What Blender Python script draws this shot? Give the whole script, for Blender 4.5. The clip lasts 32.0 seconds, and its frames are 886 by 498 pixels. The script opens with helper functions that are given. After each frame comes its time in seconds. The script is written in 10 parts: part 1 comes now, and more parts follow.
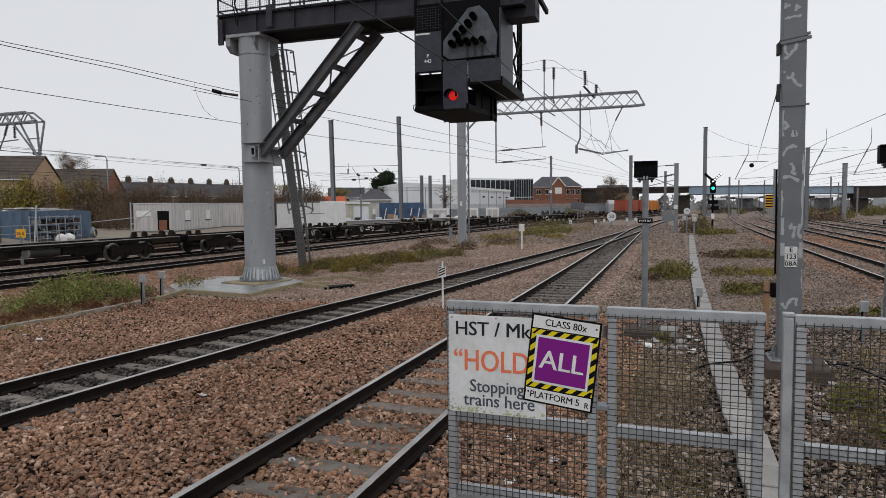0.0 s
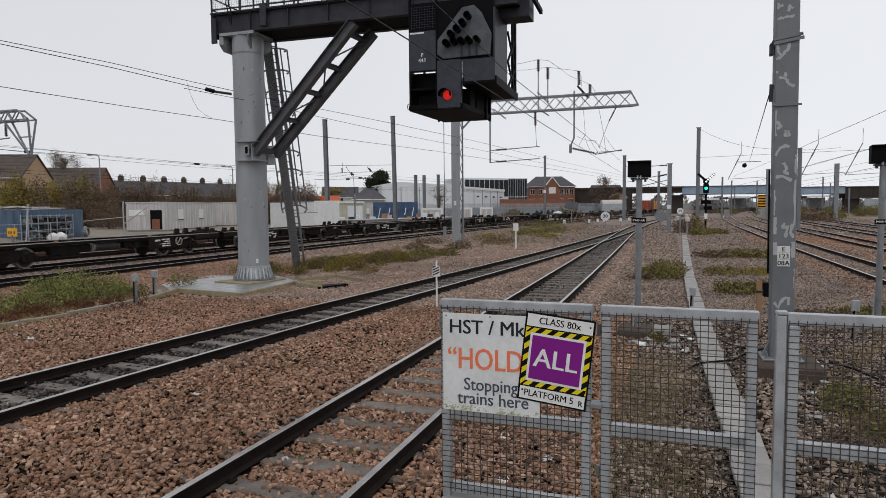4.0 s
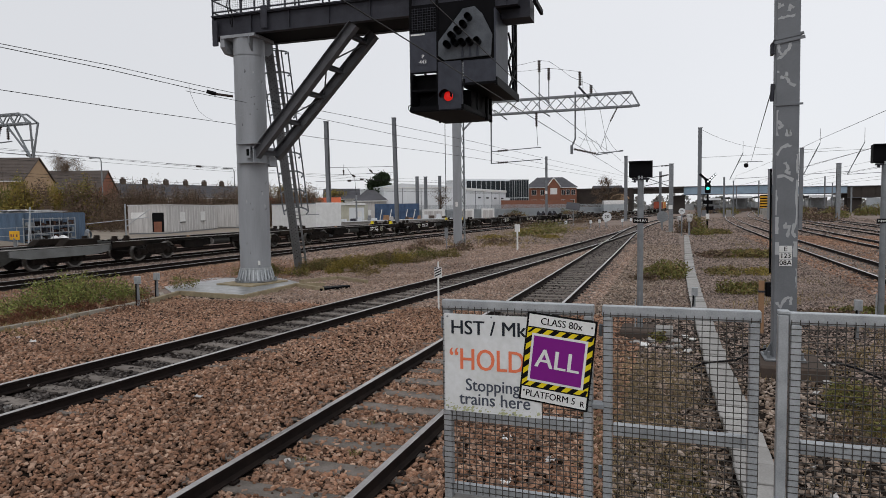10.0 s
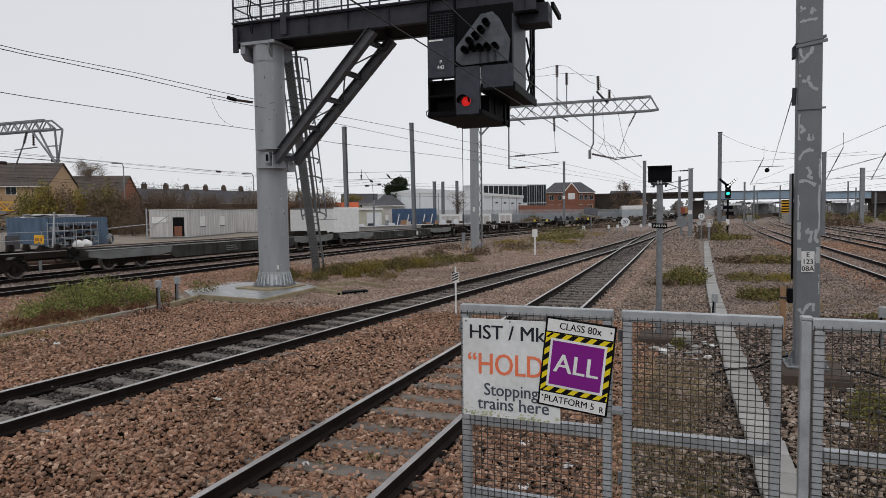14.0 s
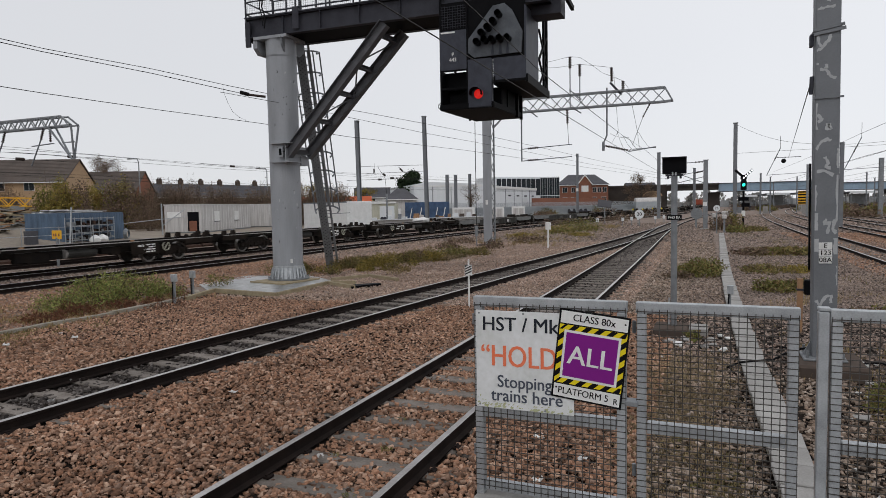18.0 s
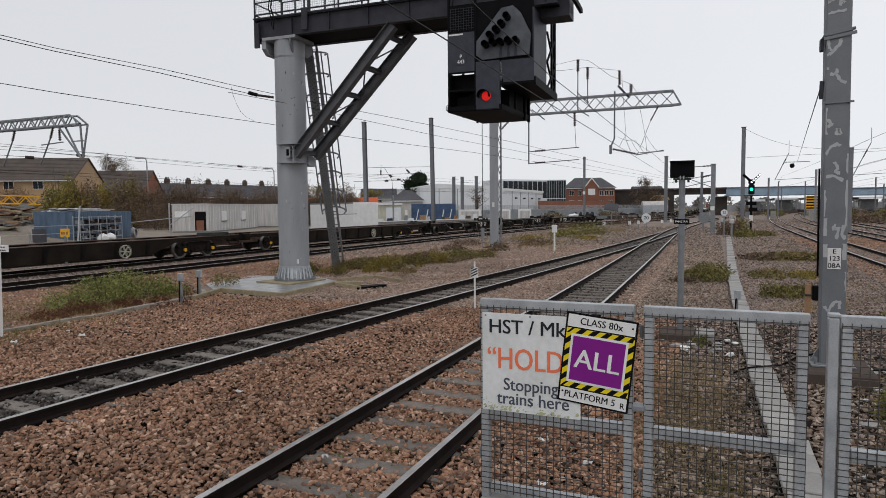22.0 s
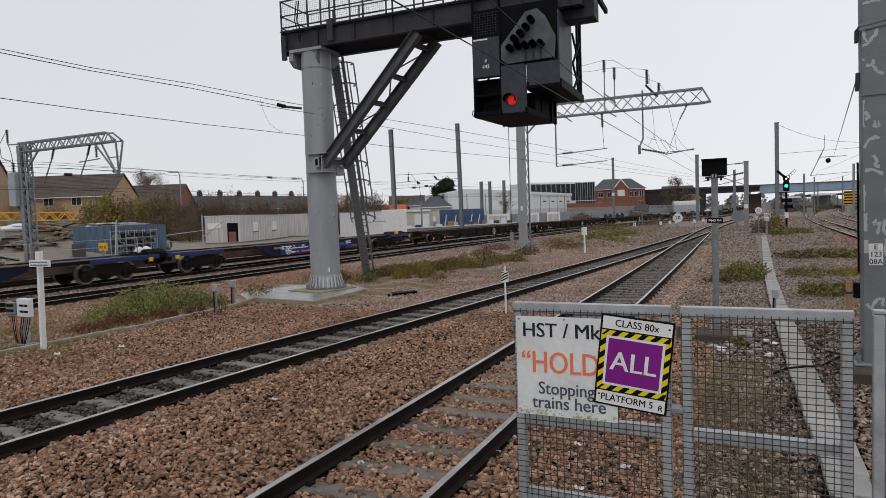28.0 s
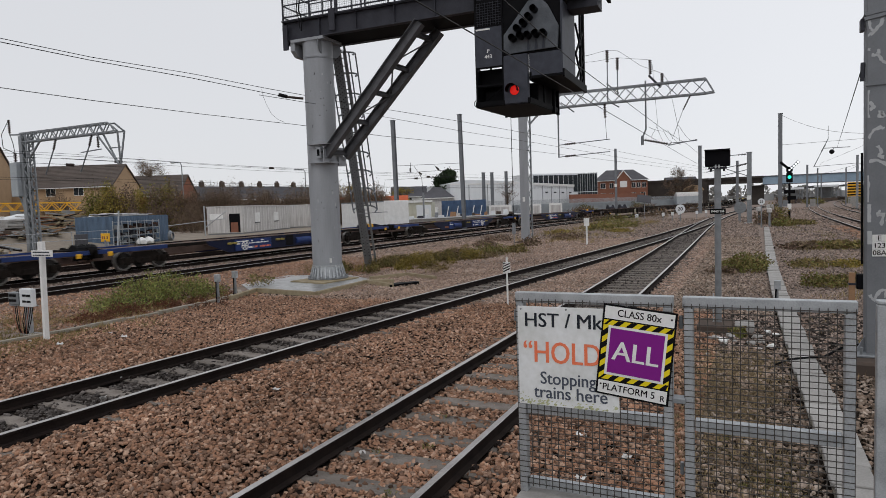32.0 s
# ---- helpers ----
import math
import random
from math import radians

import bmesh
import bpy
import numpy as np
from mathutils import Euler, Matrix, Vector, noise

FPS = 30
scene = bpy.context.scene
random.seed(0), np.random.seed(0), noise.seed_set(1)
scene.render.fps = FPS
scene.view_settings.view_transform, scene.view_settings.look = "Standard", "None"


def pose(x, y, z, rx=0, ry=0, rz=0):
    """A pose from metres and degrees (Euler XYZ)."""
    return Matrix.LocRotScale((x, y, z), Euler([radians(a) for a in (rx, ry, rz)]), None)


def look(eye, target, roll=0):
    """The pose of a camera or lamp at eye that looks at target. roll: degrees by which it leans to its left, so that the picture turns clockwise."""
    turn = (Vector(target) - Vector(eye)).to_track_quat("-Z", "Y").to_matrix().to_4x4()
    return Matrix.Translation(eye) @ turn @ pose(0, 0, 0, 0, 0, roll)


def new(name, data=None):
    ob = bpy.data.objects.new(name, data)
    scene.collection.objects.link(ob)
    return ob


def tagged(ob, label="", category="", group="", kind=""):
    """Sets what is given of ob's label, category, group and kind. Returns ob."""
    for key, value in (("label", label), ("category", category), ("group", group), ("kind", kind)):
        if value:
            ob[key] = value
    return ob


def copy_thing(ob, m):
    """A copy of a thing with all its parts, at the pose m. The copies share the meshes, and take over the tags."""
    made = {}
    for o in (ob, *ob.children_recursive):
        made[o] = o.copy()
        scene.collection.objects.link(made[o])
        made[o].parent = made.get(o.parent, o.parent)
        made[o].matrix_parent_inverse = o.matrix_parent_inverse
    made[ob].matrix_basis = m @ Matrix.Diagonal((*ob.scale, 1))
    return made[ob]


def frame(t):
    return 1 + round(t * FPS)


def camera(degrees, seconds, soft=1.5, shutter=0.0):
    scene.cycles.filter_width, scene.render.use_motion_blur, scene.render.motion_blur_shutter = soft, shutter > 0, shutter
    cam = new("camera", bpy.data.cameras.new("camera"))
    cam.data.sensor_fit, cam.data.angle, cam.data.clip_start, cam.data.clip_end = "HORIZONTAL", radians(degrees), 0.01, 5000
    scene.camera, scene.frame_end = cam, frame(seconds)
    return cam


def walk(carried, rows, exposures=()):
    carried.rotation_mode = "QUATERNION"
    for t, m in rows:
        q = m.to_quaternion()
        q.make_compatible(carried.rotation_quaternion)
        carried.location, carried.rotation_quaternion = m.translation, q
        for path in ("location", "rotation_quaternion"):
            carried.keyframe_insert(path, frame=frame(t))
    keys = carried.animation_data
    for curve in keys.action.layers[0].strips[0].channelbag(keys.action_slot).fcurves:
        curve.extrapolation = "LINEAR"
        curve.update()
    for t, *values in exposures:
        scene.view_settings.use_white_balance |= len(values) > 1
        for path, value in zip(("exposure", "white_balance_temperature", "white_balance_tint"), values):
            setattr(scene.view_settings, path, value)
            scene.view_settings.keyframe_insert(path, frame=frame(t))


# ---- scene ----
cam = camera(69.0, 32.0, soft=0.5, shutter=0.3)
# seconds, place, yaw, pitch, roll of the hand-held camera on the platform end
PATH = [
    (0, 0.000, 0.000, 2.550, 20.00, -3.75, 0.60),
    (0.5, -0.004, 0.018, 2.543, 19.59, -3.86, 0.69),
    (1, -0.003, 0.012, 2.546, 19.78, -3.66, 0.61),
    (1.5, -0.003, 0.007, 2.547, 19.84, -3.45, 0.63),
    (2, -0.005, -0.001, 2.548, 19.81, -3.54, 0.41),
    (2.5, -0.004, 0.004, 2.543, 19.90, -3.66, 0.63),
    (3, -0.002, 0.006, 2.545, 19.64, -3.77, 0.66),
    (3.5, -0.003, 0.006, 2.541, 19.47, -3.87, 0.52),
    (5.5, -0.000, 0.002, 2.542, 19.57, -3.35, 0.47),
    (6, 0.000, 0.003, 2.544, 19.81, -3.40, 0.53),
    (6.5, 0.002, 0.004, 2.542, 19.04, -3.65, 0.50),
    (7, 0.002, 0.016, 2.539, 19.31, -3.56, 0.84),
    (7.5, 0.002, 0.020, 2.539, 19.08, -3.51, 0.82),
    (8, 0.004, 0.013, 2.537, 19.27, -3.39, 0.91),
    (8.5, 0.001, 0.018, 2.538, 19.35, -3.56, 0.96),
    (9, 0.000, 0.010, 2.539, 19.46, -3.58, 0.71),
    (9.5, 0.003, 0.010, 2.539, 19.43, -3.65, 0.85),
    (10, 0.001, 0.006, 2.538, 19.61, -3.67, 0.76),
    (10.5, -0.002, 0.004, 2.540, 20.35, -3.45, 0.67),
    (11, -0.000, -0.007, 2.539, 20.71, -3.45, 0.40),
    (11.5, -0.010, 0.001, 2.538, 21.38, -3.56, 0.42),
    (12, -0.007, -0.008, 2.539, 21.40, -3.50, 0.53),
    (12.5, -0.004, -0.004, 2.534, 20.93, -3.52, 0.66),
    (13, -0.003, -0.005, 2.534, 20.99, -3.62, 0.79),
    (13.5, -0.002, -0.012, 2.535, 21.06, -3.49, 0.67),
    (14, -0.004, -0.010, 2.536, 21.13, -3.21, 0.70),
    (14.5, -0.003, -0.001, 2.532, 21.28, -3.46, 1.03),
    (16.5, -0.000, -0.003, 2.530, 21.72, -3.41, 0.76),
    (17, 0.002, -0.006, 2.528, 21.95, -3.40, 0.69),
    (17.5, -0.002, -0.005, 2.530, 22.12, -3.33, 0.90),
    (18, -0.005, -0.002, 2.527, 22.27, -3.78, 1.04),
    (18.5, -0.013, -0.011, 2.530, 22.98, -3.53, 0.83),
    (19, -0.009, -0.007, 2.530, 22.70, -3.61, 1.24),
    (19.5, -0.009, -0.000, 2.527, 22.71, -3.99, 1.33),
    (20, -0.011, -0.002, 2.526, 22.66, -4.16, 1.29),
    (20.5, -0.012, 0.002, 2.526, 22.72, -4.18, 1.00),
    (21, -0.010, -0.008, 2.527, 22.89, -3.86, 0.71),
    (21.5, -0.013, -0.003, 2.529, 22.80, -3.69, 0.69),
    (22, -0.015, 0.002, 2.527, 22.83, -3.61, 0.52),
    (22.5, -0.013, -0.005, 2.526, 23.06, -3.75, 0.60),
    (23, -0.013, -0.004, 2.525, 23.00, -3.82, 0.82),
    (23.5, -0.014, -0.000, 2.524, 23.11, -3.94, 0.65),
    (24, -0.018, -0.011, 2.527, 23.42, -3.88, 0.00),
    (24.5, -0.023, -0.020, 2.526, 24.24, -3.76, 0.04),
    (26.5, -0.021, -0.005, 2.527, 24.32, -2.97, 1.00),
    (27, -0.020, -0.012, 2.527, 24.30, -3.18, 1.36),
    (27.5, -0.027, -0.012, 2.525, 25.31, -3.03, 1.64),
    (28, -0.027, -0.011, 2.523, 25.32, -3.06, 2.01),
    (28.5, -0.028, -0.004, 2.521, 25.26, -3.43, 2.19),
    (29, -0.031, -0.007, 2.524, 25.37, -3.49, 2.08),
    (29.5, -0.034, 0.009, 2.518, 25.75, -3.61, 2.22),
    (30, -0.032, 0.007, 2.519, 25.84, -3.64, 2.17),
    (30.5, -0.033, 0.014, 2.517, 25.79, -3.78, 2.18),
    (31, -0.034, 0.021, 2.516, 25.56, -3.89, 2.35),
    (31.5, -0.032, 0.009, 2.517, 25.49, -3.96, 2.04),
    (32, -0.032, 0.003, 2.514, 25.50, -3.85, 1.94),
]
walk(cam, [(t, pose(x, y, z, 90 + p, r, w)) for t, x, y, z, w, p, r in PATH], exposures=[(0, 0.0), (32, 0.0)])

# ---- light: a closed bright overcast ----
world = bpy.data.worlds.new("overcast")
scene.world = world
world.use_nodes = True
wn, wl = world.node_tree.nodes, world.node_tree.links
sky = wn.new("ShaderNodeTexSky")
sky.sky_type, sky.sun_disc = "NISHITA", False
sky.sun_elevation, sky.sun_rotation = radians(38), radians(200)
dim = wn.new("ShaderNodeMix")
dim.data_type = "RGBA"
dim.blend_type = "MULTIPLY"
dim.inputs[0].default_value = 1.0
dim.inputs[7].default_value = (0.06, 0.06, 0.06, 1)
wl.new(sky.outputs[0], dim.inputs[6])
cloud = wn.new("ShaderNodeTexNoise")
cloud.inputs["Scale"].default_value = 1.3
cloud.inputs["Detail"].default_value = 3
deck = wn.new("ShaderNodeMix")
deck.data_type = "RGBA"
deck.inputs[6].default_value = (0.80, 0.815, 0.86, 1)
deck.inputs[7].default_value = (0.905, 0.915, 0.945, 1)
wl.new(cloud.outputs[0], deck.inputs[0])
way = wn.new("ShaderNodeTexCoord")
axes = wn.new("ShaderNodeSeparateXYZ")
wl.new(way.outputs["Generated"], axes.inputs[0])
thin = wn.new("ShaderNodeMapRange")
thin.interpolation_type = "SMOOTHSTEP"
thin.inputs[1].default_value, thin.inputs[2].default_value = -0.9, 0.3
thin.inputs[3].default_value, thin.inputs[4].default_value = 0.90, 1.03
wl.new(axes.outputs[0], thin.inputs[0])
veil = wn.new("ShaderNodeVectorMath")
veil.operation = "SCALE"
wl.new(deck.outputs[2], veil.inputs[0])
wl.new(thin.outputs[0], veil.inputs["Scale"])
both = wn.new("ShaderNodeMix")
both.data_type = "RGBA"
both.inputs[0].default_value = 0.9
wl.new(dim.outputs[2], both.inputs[6])
wl.new(veil.outputs[0], both.inputs[7])
wl.new(both.outputs[2], wn["Background"].inputs[0])
wn["Background"].inputs[1].default_value = 1.0
sun = new("sun", bpy.data.lights.new("sun", "SUN"))
sun.data.energy, sun.data.angle, sun.data.color = 0.6, radians(25), (1.0, 0.97, 0.93)
sun.matrix_world = look((0, 0, 60), (-18, 42, 0))


# ---- materials ----
def mat(name, base, rough=0.7, metal=0.0, second=None, scale=8.0, fine=60.0, amount=0.5, bump=0.15, spread=0.0, distance=0.01, spec=0.22, run=1.0):
    """A worn surface: two colours mixed by coarse and fine noise, with fine relief; spread varies the pieces."""
    m = bpy.data.materials.new(name)
    m.use_nodes = True
    n, l = m.node_tree.nodes, m.node_tree.links
    b = n["Principled BSDF"]
    b.inputs["Roughness"].default_value, b.inputs["Metallic"].default_value = rough, metal
    b.inputs["Specular IOR Level"].default_value = spec * (0.25 if max(base) < 0.05 else 0.6 if max(base) < 0.2 else 1.0)
    tc = n.new("ShaderNodeTexCoord")
    big, small = n.new("ShaderNodeTexNoise"), n.new("ShaderNodeTexNoise")
    big.inputs["Scale"].default_value, small.inputs["Scale"].default_value = scale, fine
    big.inputs["Detail"].default_value, small.inputs["Detail"].default_value = 5, 3
    stretch = n.new("ShaderNodeMapping")
    stretch.inputs["Scale"].default_value = (1, 1, run)
    l.new(tc.outputs["Object"], stretch.inputs["Vector"])
    l.new(stretch.outputs[0], big.inputs["Vector"])
    l.new(tc.outputs["Object"], small.inputs["Vector"])
    add = n.new("ShaderNodeMath")
    add.operation = "MULTIPLY_ADD"
    add.inputs[1].default_value, add.inputs[2].default_value = 0.6, -0.3
    l.new(small.outputs[0], add.inputs[0])
    tot = n.new("ShaderNodeMath")
    l.new(big.outputs[0], tot.inputs[0])
    l.new(add.outputs[0], tot.inputs[1])
    ramp = n.new("ShaderNodeMapRange")
    ramp.inputs[1].default_value, ramp.inputs[2].default_value = 0.5 - 0.5 * amount * 0.7, 0.5 + 0.35
    l.new(tot.outputs[0], ramp.inputs[0])
    mix = n.new("ShaderNodeMix")
    mix.data_type = "RGBA"
    second = second or [c * 0.6 for c in base]
    mix.inputs[6].default_value, mix.inputs[7].default_value = (*base, 1), (*second, 1)
    l.new(ramp.outputs[0], mix.inputs[0])
    out = mix.outputs[2]
    if spread:
        info, hsv = n.new("ShaderNodeObjectInfo"), n.new("ShaderNodeHueSaturation")
        vr = n.new("ShaderNodeMapRange")
        vr.inputs[3].default_value, vr.inputs[4].default_value = 1 - spread, 1 + spread
        l.new(info.outputs["Random"], vr.inputs[0])
        l.new(vr.outputs[0], hsv.inputs["Value"])
        l.new(out, hsv.inputs["Color"])
        out = hsv.outputs[0]
    l.new(out, b.inputs["Base Color"])
    if bump:
        bp = n.new("ShaderNodeBump")
        bp.inputs["Strength"].default_value, bp.inputs["Distance"].default_value = bump, distance
        l.new(tot.outputs[0], bp.inputs["Height"])
        l.new(bp.outputs[0], b.inputs["Normal"])
    return m


def island_mat(name, colours, rough=0.9, grain=40.0, bump=0.4):
    """Loose pieces of one heap: each takes one of the colours, with grain over it."""
    m = bpy.data.materials.new(name)
    m.use_nodes = True
    n, l = m.node_tree.nodes, m.node_tree.links
    b = n["Principled BSDF"]
    b.inputs["Roughness"].default_value = rough
    b.inputs["Specular IOR Level"].default_value = 0.05
    geo, ramp = n.new("ShaderNodeNewGeometry"), n.new("ShaderNodeValToRGB")
    l.new(geo.outputs["Random Per Island"], ramp.inputs[0])
    cr = ramp.color_ramp
    while len(cr.elements) < len(colours):
        cr.elements.new(0.5)
    for i, c in enumerate(colours):
        cr.elements[i].position = i / (len(colours) - 1)
        cr.elements[i].color = (*c, 1)
    tc, nz = n.new("ShaderNodeTexCoord"), n.new("ShaderNodeTexNoise")
    nz.inputs["Scale"].default_value, nz.inputs["Detail"].default_value = grain, 4
    l.new(tc.outputs["Object"], nz.inputs["Vector"])
    wide = n.new("ShaderNodeTexNoise")
    wide.inputs["Scale"].default_value, wide.inputs["Detail"].default_value = 0.6, 3
    l.new(tc.outputs["Object"], wide.inputs["Vector"])
    ssum = n.new("ShaderNodeMath")
    l.new(nz.outputs[0], ssum.inputs[0])
    l.new(wide.outputs[0], ssum.inputs[1])
    vr, hsv = n.new("ShaderNodeMapRange"), n.new("ShaderNodeHueSaturation")
    vr.inputs[1].default_value, vr.inputs[2].default_value = 0.6, 1.4
    vr.inputs[3].default_value, vr.inputs[4].default_value = 0.6, 1.4
    l.new(ssum.outputs[0], vr.inputs[0])
    l.new(vr.outputs[0], hsv.inputs["Value"])
    l.new(ramp.outputs[0], hsv.inputs["Color"])
    l.new(hsv.outputs[0], b.inputs["Base Color"])
    bp = n.new("ShaderNodeBump")
    bp.inputs["Strength"].default_value, bp.inputs["Distance"].default_value = bump, 0.01
    l.new(nz.outputs[0], bp.inputs["Height"])
    l.new(bp.outputs[0], b.inputs["Normal"])
    return m


def glow(name, colour, strength):
    m = bpy.data.materials.new(name)
    m.use_nodes = True
    b = m.node_tree.nodes["Principled BSDF"]
    b.inputs["Base Color"].default_value = (*colour, 1)
    b.inputs["Emission Color"].default_value = (*colour, 1)
    b.inputs["Emission Strength"].default_value = strength
    return m


